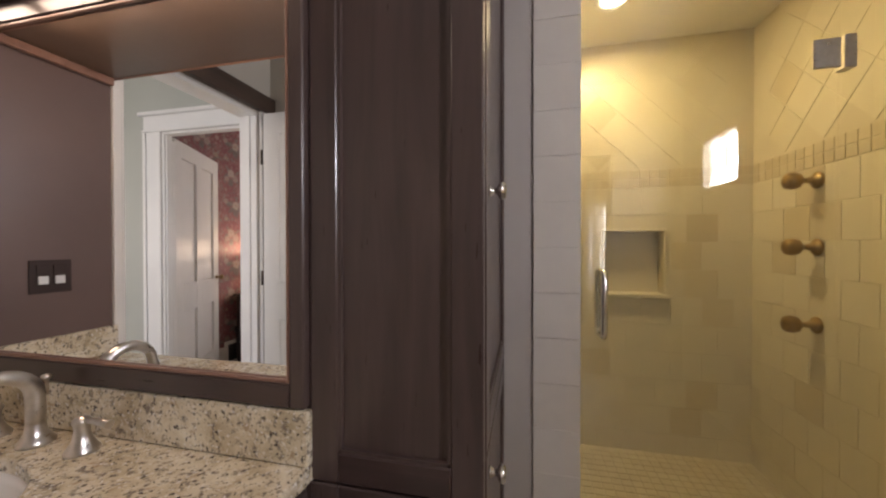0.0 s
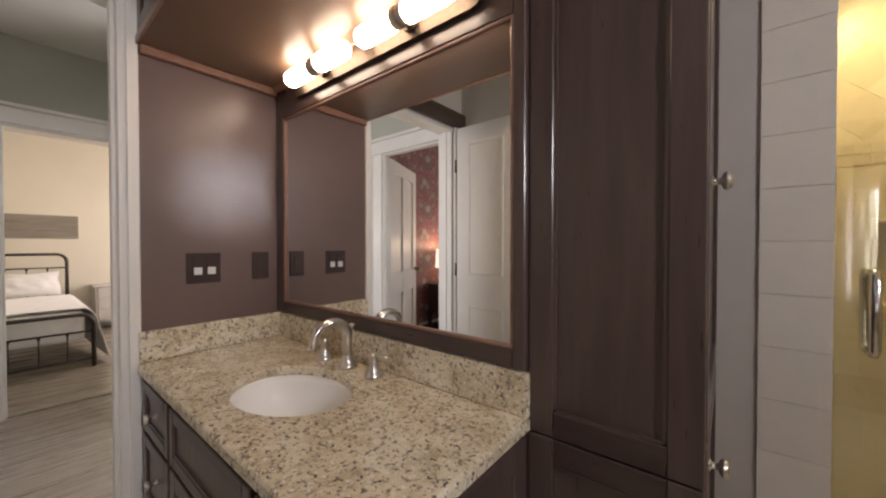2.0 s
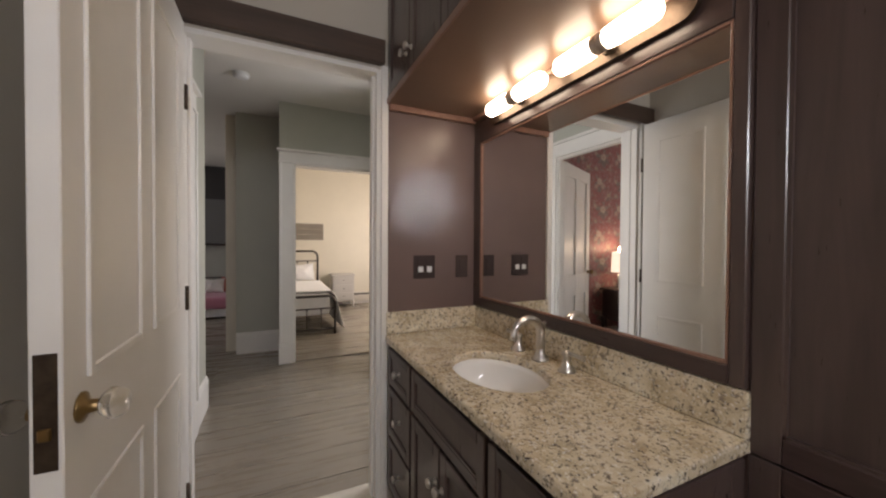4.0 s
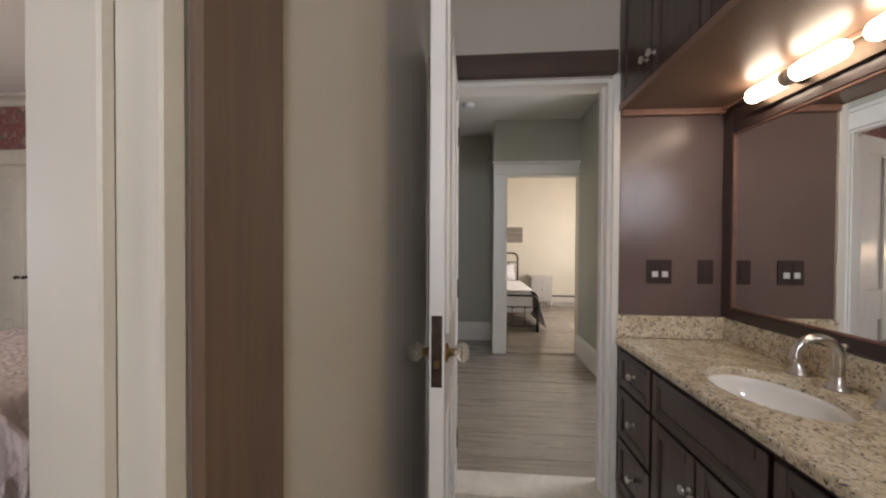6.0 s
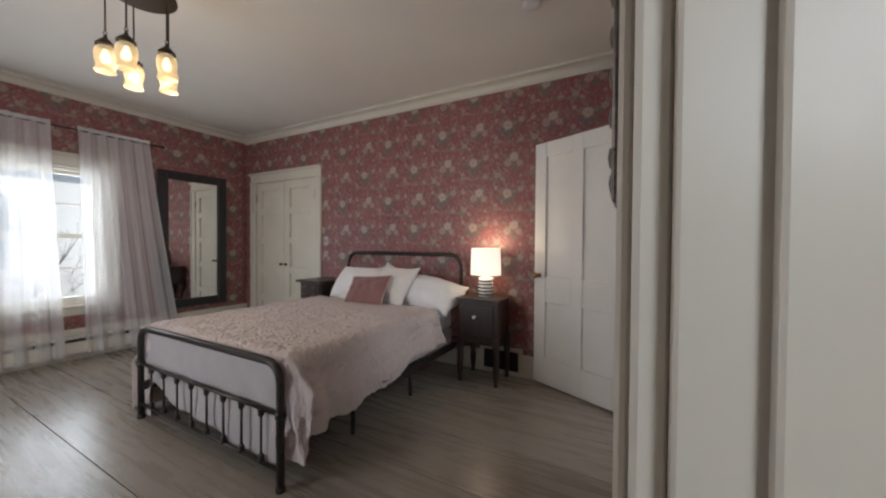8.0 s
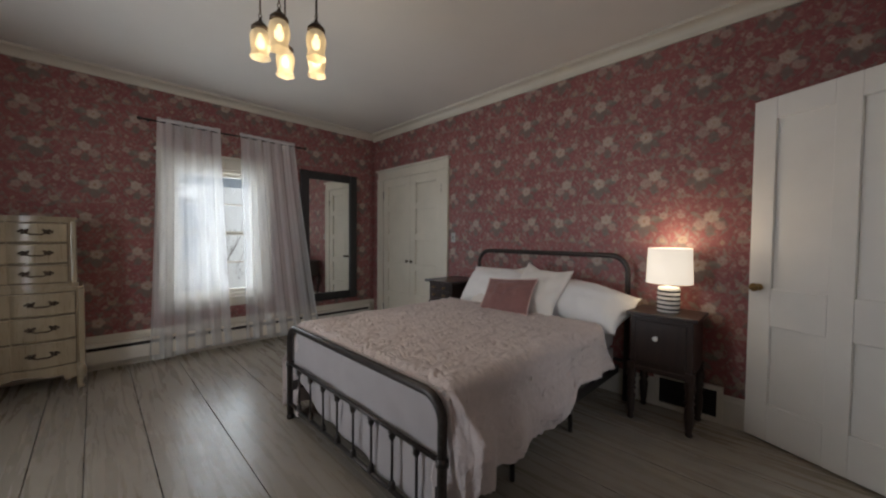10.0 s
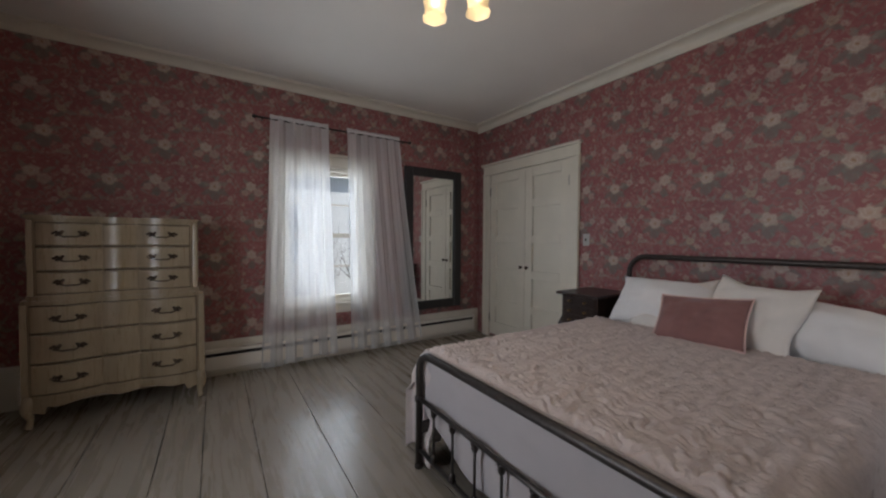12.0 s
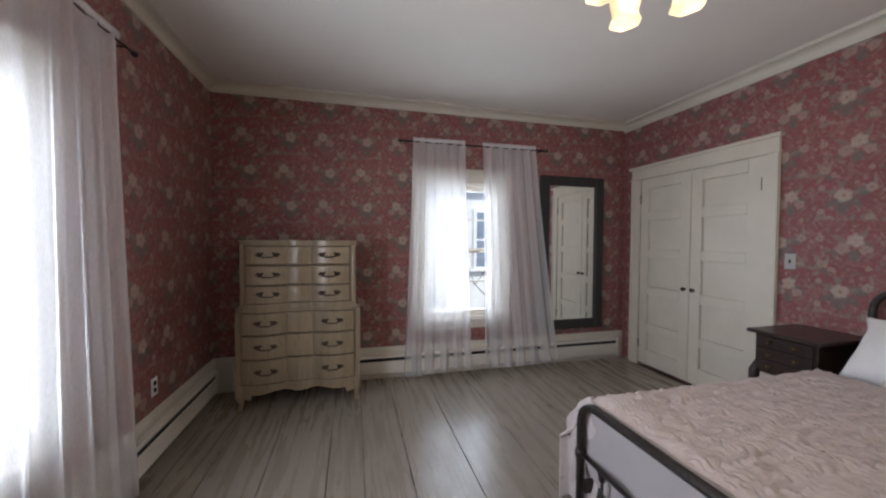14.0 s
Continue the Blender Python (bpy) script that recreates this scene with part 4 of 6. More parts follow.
# tall linen cabinet beside the mirror
tall = thing("linen_cabinet", (0, 0, 0), "tall dark espresso linen cabinet with framed panels", "cabinet")
part("carcass", B(-0.409, -0.088, 0.636, 1.288, 0.0, 2.69), M["espresso"], tall)
panel_front("front_panel", tall, "y", 0.636, -1, -0.409, -0.070, 0.79, 2.69, "espresso", 0.058, 0.022, 0.012, "espresso_x")
panel_front("front_panel", tall, "y", 0.636, -1, -0.409, -0.070, 0.02, 0.785, "espresso", 0.058, 0.022, 0.012, "espresso_x")
for z0, z1, kz in ((0.86, 2.66, 1.355), (0.06, 0.85, 0.80)):
    d = panel_front("side_door", tall, "x", -0.088, 1, 0.650, 1.270, z0, z1, "espresso", 0.06, 0.020, 0.010, "espresso_x")
    knob(d, (-0.068, 0.70, kz), (1, 0, 0), "chrome", 0.018)

# shower: glass, hardware, valves, lamp
sg = thing("shower_door", (0, 0, 0), "frameless clear glass shower door with a chrome pull", "shower door")
glass = part("glass_panel", B(0.195, 0.93, 1.315, 1.325, 0.10, 2.30, bev=0.002), M["shower_glass"], sg)
glass.visible_shadow = False
bm = bmesh.new()
for y in (1.27, 1.37):
    tube(bm, [(0.262, 1.32, 1.155), (0.262, y + (0.01 if y < 1.3 else -0.01), 1.155), (0.262, y, 1.14), (0.262, y, 0.955), (0.262, y + (0.01 if y < 1.3 else -0.01), 0.94), (0.262, 1.32, 0.94)], 0.0115, 12)
part("pull_handle", bm, M["chrome"], sg, "chrome tubular pull handle")
for z in (1.83, 0.35):
    part("hinge", B(0.86, 0.93, 1.303, 1.314, z - 0.045, z + 0.045, bev=0.003), M["nickel"], sg, "square nickel glass hinge")
    part("hinge", B(0.936, 0.965, 1.298, 1.340, z - 0.05, z + 0.05, bev=0.003), M["nickel"], sg)
fx = part("fixed_panel", B(0.935, 1.05, 1.315, 1.325, 0.10, 2.30, bev=0.002), M["shower_glass"], sg)
fx.visible_shadow = False
for z in (1.527, 1.241, 0.906):
    v = thing("shower_valve", (1.224, 1.826, z), "bronze-toned round shower valve knob on tile", "shower valve", "shower valves")
    bm = bmesh.new()
    t = Euler((0, radians(-90), 0)).to_matrix()
    lathe(bm, [(0.001, -0.004), (0.036, 0.0), (0.036, 0.006), (0.028, 0.014), (0.014, 0.020), (0.011, 0.05)], (0, 0, 0), 20, t)
    part("rosette", bm, M["brass"], v)
    bm = bmesh.new()
    lathe(bm, [(0.011, 0.05), (0.018, 0.06), (0.033, 0.072), (0.038, 0.092), (0.034, 0.112), (0.020, 0.122), (0.001, 0.124)], (0, 0, 0), 20, t)
    part("grip", bm, M["brass"], v)
sl = thing("shower_light", (0.42, 1.85, 2.44), "round recessed warm shower ceiling light", "ceiling light")
bm = bmesh.new()
lathe(bm, [(0.085, 0.0), (0.085, -0.008), (0.065, -0.012), (0.060, -0.004)], (0, 0, 0), 28)
part("trim_ring", bm, M["rocker"], sl)
bm = bmesh.new()
lathe(bm, [(0.062, -0.004), (0.03, -0.014), (0.001, -0.016)], (0, 0, 0), 24)
part("lens", bm, M["bulb"], sl, "lit warm lens")
lamp("shower_lamp", "AREA", look((0.42, 1.85, 2.40), (0.55, 1.86, 0)), 4.6, (1.0, 0.84, 0.43), 0.11)

# bath door, open against the beige wall
bd = thing("door_bath", (-1.578, -0.711, 0.0), "white panelled bathroom door standing open", "door", rz=0.5)
DW = 0.84
part("leaf", B(0, DW, 0.0, 0.040, 0.012, 2.07, bev=0.002), M["white"], bd)
for zc0, zc1 in ((1.02, 1.95), (0.23, 0.80)):
    for p0, p1 in ((0.10, 0.385), (0.48, 0.765)):
        for side in (0.0401, -0.0001):
            bm = bmesh.new()
            s = 1 if side > 0.02 else -1
            for a in ((p0, p0 + 0.018, zc0, zc1), (p1 - 0.018, p1, zc0, zc1), (p0 + 0.018, p1 - 0.018, zc0, zc0 + 0.018), (p0 + 0.018, p1 - 0.018, zc1 - 0.018, zc1)):
                y0, y1 = sorted((side, side + s * 0.007))
                box(bm, a[0], a[1], y0, y1, a[2], a[3], bev=0.002)
            part("panel_moulding", bm, M["white"], bd)
lockp = part("lock_plate", B(DW - 0.0005, DW + 0.002, 0.006, 0.034, 0.90, 1.085, bev=0.0005), M["bronze"], bd, "worn dark metal lock plate")
part("latch", B(DW + 0.002, DW + 0.008, 0.012, 0.028, 0.95, 0.97, bev=0.002), M["brass"], lockp)
for s, y in ((1, 0.04), (-1, 0.0)):
    bm = bmesh.new()
    t = Euler((radians(-90 * s), 0, 0)).to_matrix()
    lathe(bm, [(0.001, 0), (0.026, 0), (0.026, 0.004), (0.012, 0.010), (0.010, 0.024)], (DW - 0.055, y, 0.975), 16, t)
    part("rosette", bm, M["brass"], bd)
    bm = bmesh.new()
    lathe(bm, [(0.010, 0.024), (0.018, 0.028), (0.028, 0.040), (0.028, 0.050), (0.020, 0.062), (0.001, 0.064)], (DW - 0.055, y, 0.975), 8, t)
    part("glass_knob", bm, M["knob_glass"], bd, "faceted clear glass knob")
for z in (0.30, 1.05, 1.80):
    bm = bmesh.new()
    tube(bm, [(-0.008, 0.044, z - 0.045), (-0.008, 0.044, z + 0.045)], 0.007, 8)
    part("hinge", bm, M["bronze"], bd)

# bath window
def sash_window(name, axis, f_in, f_out, o, label, out, bars_v=1, bars_h=1, sashes=2, sw=0.045):
    """A window in its opening: box frame, sashes with glazing bars, panes, sill."""
    ob = thing(name, (0, 0, 0), label, "window", kind="structure")
    a0, a1, z0, z1 = o
    mid = (f_in + f_out) / 2

    def bx(p0, p1, d0, d1, b0, b1, bev=0.0015):
        d0, d1 = sorted((d0, d1))
        return B(d0, d1, p0, p1, b0, b1, bev=bev) if axis == "x" else B(p0, p1, d0, d1, b0, b1, bev=bev)

    fr = part("window_frame", bx(a0, a0 + 0.03, f_in, f_out, z0, z1), M["trim"], ob)
    part("frame_side", bx(a1 - 0.03, a1, f_in, f_out, z0, z1), M["trim"], fr)
    part("frame_head", bx(a0 + 0.03, a1 - 0.03, f_in, f_out, z1 - 0.03, z1), M["trim"], fr)
    part("window_sill", bx(a0 + 0.03, a1 - 0.03, f_in, f_out, z0, z0 + 0.03), M["trim"], ob)
    zm = (z0 + z1) / 2
    spans = ((z0 + 0.03, zm + 0.02, 0.018), (zm - 0.02, z1 - 0.03, -0.018)) if sashes == 2 else ((z0 + 0.03, z1 - 0.03, 0.0),)
    for b0, b1, off in spans:
        d = mid - out * off
        s = part("sash", bx(a0 + 0.03, a0 + 0.03 + sw, d - 0.016, d + 0.016, b0, b1), M["trim"], ob)
        part("stile", bx(a1 - 0.03 - sw, a1 - 0.03, d - 0.016, d + 0.016, b0, b1), M["trim"], s)
        part("rail", bx(a0 + 0.03 + sw, a1 - 0.03 - sw, d - 0.016, d + 0.016, b0, b0 + sw), M["trim"], s)
        part("rail", bx(a0 + 0.03 + sw, a1 - 0.03 - sw, d - 0.016, d + 0.016, b1 - sw + 0.005, b1), M["trim"], s)
        for k in range(bars_v):
            c = a0 + 0.075 + (a1 - a0 - 0.15) * (k + 1) / (bars_v + 1)
            part("glazing_bar", bx(c - 0.009, c + 0.009, d - 0.012, d + 0.012, b0 + 0.045, b1 - 0.04), M["trim"], s)
        for k in range(bars_h):
            c = b0 + 0.045 + (b1 - b0 - 0.085) * (k + 1) / (bars_h + 1)
            part("glazing_bar", bx(a0 + 0.075, a1 - 0.075, d - 0.011, d + 0.011, c - 0.009, c + 0.009), M["trim"], s)
        pn = part("pane", bx(a0 + 0.027 + sw, a1 - 0.027 - sw, d - 0.003, d + 0.003, b0 + sw - 0.003, b1 - sw + 0.007, 0), M["clear"], s)
        pn.visible_shadow = False
    return ob


sash_window("window_bath", "x", 1.35, 1.45, BW, "small high bathroom window with two panes", 1, 1, 0, 1, 0.012)
# ---- bedroom ----
sash_window("window_south", "y", SY, SY - 0.14, W1, "tall white sash window behind sheer curtains", -1)
sash_window("window_east", "x", EX, EX + 0.14, W2, "tall white sash window beside sheer curtains", 1)


# bed
BX0, BX1, BY0, BY1 = -2.93, -0.985, -3.905, -2.44
SIDE0, SIDE1 = BY0, BY1
bed = thing("iron_bed", (0, 0, 0), "dark iron bed with a spindled curved footboard", "bed")


def bed_end(name, x, top, low, bottom, corner, r, s0=0.0, s1=0.0):
    """A bent tube end: two posts and a top bar in one bend, cross rails and knuckled spindles."""
    BY0, BY1 = SIDE0 + s0, SIDE1 + s1
    bm = bmesh.new()
    c = corner
    pts = [(x, BY0, 0.0), (x, BY0, top - c)] + [(x, BY0 + c - c * math.cos(radians(a)), top - c + c * math.sin(radians(a))) for a in range(15, 91, 15)]
    pts += [(x, BY1 - c + c * math.sin(radians(a)), top - c + c * math.cos(radians(a))) for a in range(0, 91, 15)] + [(x, BY1, 0.0)]
    tube(bm, pts, r, 14)
    end = part(name, bm, M["iron"], bed)
    for z in (low, bottom):
        bm = bmesh.new()
        tube(bm, [(x, BY0, z), (x, BY1, z)], 0.011, 10)
        part("cross_rail", bm, M["iron"], end)
    n = 8
    for k in range(n):
        y = BY0 + (BY1 - BY0) * (k + 0.9) / (n + 0.8)
        bm = bmesh.new()
        tube(bm, [(x, y, bottom), (x, y, low)], 0.0065, 8)
        for z, d in ((low - 0.026, 1), (bottom + 0.026, -1)):
            lathe(bm, [(0.007, -0.020), (0.013, -0.012), (0.017, 0.0), (0.013, 0.012), (0.020, 0.018 * 1), (0.012, 0.024)], (x, y, z), 10, Matrix.Diagonal((1, 1, d)))
        part("spindle", bm, M["iron"], end)
    for y in (BY0, BY1):
        bm = bmesh.new()
        lathe(bm, [(r, 0), (r + 0.006, 0.004), (r + 0.006, 0.03), (r, 0.036)], (x, y, low - 0.018), 14)
        part("collar", bm, M["iron"], end)
        bm = bmesh.new()
        lathe(bm, [(0.001, 0), (r + 0.004, 0), (r + 0.004, 0.02), (r, 0.026)], (x, y, 0.0), 14)
        part("foot_cap", bm, M["iron"], end)
    return end


bed_end("footboard", BX1, 0.625, 0.375, 0.10, 0.10, 0.0195)
bed_end("headboard", BX0, 1.105, 0.78, 0.30, 0.13, 0.0195, 0.045, 0.03)
for y in (BY0 + 0.03, BY1 - 0.03):
    part("side_rail", B(BX0, BX1, y - 0.012, y + 0.012, 0.20, 0.26, bev=0.004), M["iron"], bed)
for x in (-2.2, -1.55):
    bm = bmesh.new()
    tube(bm, [(x, BY1 - 0.06, 0.0), (x, BY1 - 0.06, 0.22)], 0.014, 10)
    part("middle_leg", bm, M["iron"], bed)

mat_ = thing("mattress", (0, 0, 0.0), "white mattress and base on the iron bed", "mattress")
part("box_base", B(BX0 + 0.03, BX1 - 0.07, BY0 + 0.045, BY1 - 0.045, 0.26, 0.40, bev=0.03, seg=2), M["skirt"], mat_)
part("mattress_pad", B(BX0 + 0.03, BX1 - 0.07, BY0 + 0.045, BY1 - 0.045, 0.40, 0.60, bev=0.05, seg=3), M["white_cloth"], mat_)


def quilt_mesh(x0, x1, drop, ztop, lift=0.0):
    """A cover over the mattress: flat on top, rounded at the edge and falling in folds at both sides."""
    bm = bmesh.new()
    yc, hw = (BY0 + BY1) / 2, (BY1 - BY0) / 2 + 0.015

    def fn(u, v):
        x = x0 + (x1 - x0) * u
        total = 2 * (hw + drop)
        s = -total / 2 + total * v
        a = abs(s)
        sg = 1 if s > 0 else -1
        r = 0.07
        flat = hw - r
        if a <= flat:
            y, z = a, 0.0
        elif a <= flat + r * math.pi / 2:
            t = (a - flat) / r
            y, z = flat + r * math.sin(t), -r * (1 - math.cos(t))
        else:
            dn = (a - flat - r * math.pi / 2) * (0.44 + 0.36 * u if sg > 0 else 1.05)
            foot = max(0.0, (x - (x1 - 0.32)) / 0.32)
            dn *= 1 + (0.22 * foot if sg < 0 else 0.0 * foot)
            k = min(1, dn / 0.2)
            fold = (1 + 0.8 * foot) * 0.022 * k * math.sin(x * 17 + sg * 1.3 + 1.5 * math.sin(x * 5)) + 0.018 * k * math.sin(x * 7.3 + 2 * sg)
            near = max(0.0, (x - (x1 - 0.32)) / 0.32)
            y, z = flat + r + 0.06 * k * k + fold + near * (0.035 if sg > 0 else 0.10) * k, -r - dn * (1 - 0.10 * k * math.sin(x * 6 + sg))
            z = max(z, -ztop + 0.03)
        wave = 0.006 * noise.noise((x * 6.5, s * 8.0, 0.3)) + 0.0065 * noise.noise((x * 17, s * 26, 1.7)) + 0.0062 * noise.noise((x * 27, s * 42, 4.1)) + 0.0058 * math.sin(2 * math.pi * (x + 0.022 * math.sin(2 * math.pi * s / 0.13) + 0.10 * noise.noise((x * 8, s * 8, 7))) / 0.034) * (0.8 + 0.9 * noise.noise((x * 12, s * 12, 9)))
        end = max(0.0, (x - (x1 - 0.07)) / 0.07)
        z -= 0.035 * end * end
        return Vector((x, yc + sg * y, ztop + z + wave + lift))

    sheet(bm, 270, 240, fn)
    return bm


quilt = thing("bed_cover", (0, 0, 0), "blush pink quilted coverlet with wavy stitching, hanging over the bed", "quilt")
part("cover", quilt_mesh(-2.52, -1.015, 0.47, 0.645), M["quilt"], quilt, solid=0.010)
bm = bmesh.new()


def foot_fall(u, v):
    y = BY0 + 0.02 + (BY1 - BY0 - 0.04) * u
    z = 0.635 - (0.30 + 0.22 * min(1, u / 0.30) ** 0.7) * v
    return Vector((-1.020 + 0.010 * math.sin(y * 19) * v + 0.008 * noise.noise((y * 9, z * 9, 2)), y, z - 0.03 * v * math.sin(y * 4.2)))


sheet(bm, 90, 30, foot_fall)
cb = bmesh.new()


def corner_fold(u, v):
    """The crumpled corner of the cover, wrapping round the mattress end down to the floor."""
    a = radians(112 * u - 14)
    k = min(1, v / 0.35)
    ry = 0.055 + 0.175 * k ** 0.8 + 0.028 * k * math.sin(6.5 * u + 4 * v) + 0.02 * k * noise.noise((u * 4, v * 5, 2.2))
    rx = 0.030 + 0.016 * k * math.sin(9 * u + 6 * v) + 0.012 * noise.noise((u * 5, v * 7, 5.1))
    puff = 0.010 * noise.noise((u * 11, v * 13, 8.0)) + 0.006 * noise.noise((u * 24, v * 30, 3.0))
    return Vector((-1.050 + (rx + puff * 0.4) * math.sin(a), BY0 + 0.05 - (ry + puff) * math.cos(a), 0.630 - 0.585 * v + 0.02 * math.sin(5 * u) * v))


sheet(cb, 60, 70, corner_fold)
part("corner_fold", cb, M["quilt"], quilt, "crumpled corner hanging beside the foot post", solid=0.008)
cb = bmesh.new()


def door_side_fold(u, v):
    """The other corner: a narrower fold that hangs close to the foot post."""
    p = corner_fold(u, v)
    return Vector((p.x, (BY1 - 0.05) + (BY0 + 0.05 - p.y) * 0.78, 0.630 - 0.44 * v - 0.06 * v * math.sin(math.pi * u)))


sheet(cb, 60, 70, door_side_fold)
part("corner_fold", cb, M["quilt"], quilt, "folded corner hanging close to the foot post", solid=0.008)
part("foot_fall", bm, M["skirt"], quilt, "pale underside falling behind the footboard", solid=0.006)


def pillow(name, at, w, h, t, label, mat, tilt, rz=0.0, piping=None, roll=0.0):
    """A stuffed cushion: pinched corners, a full middle, creases."""
    ob = new(name)
    ob.matrix_basis = Matrix.Translation(at) @ pose(0, 0, 0, 0, 0, rz) @ pose(0, 0, 0, 0, tilt, 0) @ pose(0, 0, 0, roll, 0, 0)
    tagged(ob, label, "pillow")
    bm = bmesh.new()
    for s in (1, -1):
        def fn(u, v, s=s):
            a, b = 2 * u - 1, 2 * v - 1
            full = max(0.0, (1 - abs(a) ** 2.0) * (1 - abs(b) ** 2.0)) ** 0.62
            ya = a * (1 - 0.07 * (1 - b * b) * (abs(a) ** 3))
            zb = b * (1 - 0.08 * (1 - a * a) * (abs(b) ** 3))
            if not piping:
                zb -= (0.16 + 0.22 * noise.noise((a * 1.3 + at[1], 0.4, at[0]))) * (1 - a * a) * max(0, b) ** 2
                ya *= 1 + 0.10 * noise.noise((b * 1.2, at[1] * 3, 2.0 * (a > 0)))
            crease = 0.022 * noise.noise((a * 3.1 + at[0] * 9, b * 3.1 + at[1] * 7, s))
            return Vector((s * (t / 2 * full + crease * full), ya * w / 2, (zb + 1) * h / 2))
        sheet(bm, 30, 24, fn)
    bmesh.ops.remove_doubles(bm, verts=bm.verts, dist=0.0008)
    part("cushion", bm, M[mat], ob)
    if piping:
        bm = bmesh.new()
        edge = []
        for k in range(81):
            q = k / 20
            side, f = int(q) % 4, q % 1
            a, b = ((-1 + 2 * f, -1), (1, -1 + 2 * f), (1 - 2 * f, 1), (-1, 1 - 2 * f))[side]
            ya = a * (1 - 0.07 * (1 - b * b) * (abs(a) ** 3))
            zb = b * (1 - 0.08 * (1 - a * a) * (abs(b) ** 3))
            edge.append((0.002, ya * w / 2, (zb + 1) * h / 2))
        tube(bm, edge, 0.005, 6)
        part("piping", bm, M[piping], ob, "pink piped edge")
    return ob


MT = 0.645
pillow("bed_pillow", (-2.60, -3.50, MT - 0.03), 0.70, 0.43, 0.36, "plump white bed pillow propped on the headboard", "white_cloth", -40)
pillow("bed_pillow", (-2.58, -2.74, MT - 0.03), 0.78, 0.42, 0.36, "plump white bed pillow slumping at the bed edge", "white_cloth", -58, roll=-9)
pillow("throw_pillow", (-2.56, -3.40, MT - 0.02), 0.50, 0.42, 0.14, "cream square cushion leaning on the pillows", "cream_cloth", -35, 4, roll=4)
pillow("throw_pillow", (-2.50, -3.02, MT - 0.02), 0.46, 0.45, 0.15, "cream square cushion leaning on the pillows", "cream_cloth", -32, -6, roll=-6)
pillow("lumbar_pillow", (-2.36, -3.165, MT - 0.01), 0.47, 0.32, 0.12, "dusty rose velvet cushion with piped edge", "rose_velvet", -36, -2, piping="piping", roll=5)
casing("window_casing_south", "y", SY, 1, W1, "cream window casing with a capped head", "trim", 0.115).location.z = 0.0
structure("window_stool_south", B(W1[0] - 0.13, W1[1] + 0.13, SY - 0.02, SY + 0.045, W1[2] - 0.03, W1[2] - 0.002, bev=0.005), M["trim"], "cream window stool board", "sill")
structure("window_apron_south", B(W1[0] - 0.10, W1[1] + 0.10, SY + 0.001, SY + 0.018, W1[2] - 0.11, W1[2] - 0.032, bev=0.003), M["trim"], "cream window apron board", "trim")
casing("window_casing_east", "x", EX, -1, W2, "cream window casing with a capped head", "trim", 0.115)
structure("window_stool_east", B(EX - 0.045, EX + 0.02, W2[0] - 0.13, W2[1] + 0.13, W2[2] - 0.03, W2[2] - 0.002, bev=0.005), M["trim"], "cream window stool board", "sill")
structure("window_apron_east", B(EX - 0.018, EX - 0.001, W2[0] - 0.10, W2[1] + 0.10, W2[2] - 0.11, W2[2] - 0.032, bev=0.003), M["trim"], "cream window apron board", "trim")


# sheer curtains
def curtain(name, parent_label, axis, plane, top, bottom, z1, z0, folds, seed, group):
    """A gathered sheer panel from span top to span bottom, with a rod pocket and an uneven hem."""
    ob = thing(name, (0, 0, 0), parent_label, "curtain", group)
    bm = bmesh.new()

    def fn(u, v):
        w = v ** 1.15
        a = top[0] + (top[1] - top[0]) * u
        b = bottom[0] + (bottom[1] - bottom[0]) * u
        p = a + (b - a) * w
        ph = folds * 2 * math.pi * u + seed
        amp = 0.010 + 0.014 * v
        d = amp * math.sin(ph + 0.9 * math.sin(3 * u + seed)) + 0.3 * amp * math.sin(2.3 * ph + seed * 2 + 1.3 * v)
        p += 0.008 * math.sin(1.7 * ph + 2 * v) * v
        z = z1 - (z1 - z0) * v + (0.018 * math.sin(5 * u + seed) + 0.008 * math.sin(ph)) * max(0, v - 0.8) * 5
        z += 0.006 * math.sin(ph * 2) * max(0, 0.04 - v) * 25
        return Vector((p, plane + d, z)) if axis == "y" else Vector((plane + d, p, z))

    sheet(bm, 130, 60, fn)
    part("panel", bm, M["sheer"], ob)
    bm = bmesh.new()

    def pocket(u, v):
        p = top[0] + (top[1] - top[0]) * u
        a = 2 * math.pi * v
        d, z = 0.013 * math.sin(a), z1 - 0.012 + (0.024 + 0.003 * math.sin(40 * u)) * math.cos(a)
        return Vector((p, plane + d, z)) if axis == "y" else Vector((plane + d, p, z))

    sheet(bm, 60, 10, pocket)
    part("rod_pocket", bm, M["sheer"], ob)
    return ob


def rod(name, axis, plane, wall, a0, a1, z, label):
    ob = thing(name, (0, 0, 0), label, "curtain rod")
    at = (lambda a, d, zz: (a, d, zz)) if axis == "y" else (lambda a, d, zz: (d, a, zz))
    bm = bmesh.new()
    tube(bm, [at(a0, plane, z), at(a1, plane, z)], 0.008, 10)
    part("bar", bm, M["iron"], ob)
    for a, s in ((a0, -1), (a1, 1)):
        bm = bmesh.new()
        t = (Euler((0, radians(90 * s), 0)) if axis == "y" else Euler((radians(-90 * s), 0, 0))).to_matrix()
        lathe(bm, [(0.008, 0), (0.012, 0.004), (0.009, 0.010), (0.017, 0.022), (0.018, 0.032), (0.010, 0.044), (0.001, 0.048)], at(a, plane, z), 12, t)
        part("finial", bm, M["iron"], ob)
        bm = bmesh.new()
        tube(bm, [at(a - s * 0.04, wall, z), at(a - s * 0.04, plane, z)], 0.006, 8)
        part("bracket", bm, M["iron"], ob)
    return ob


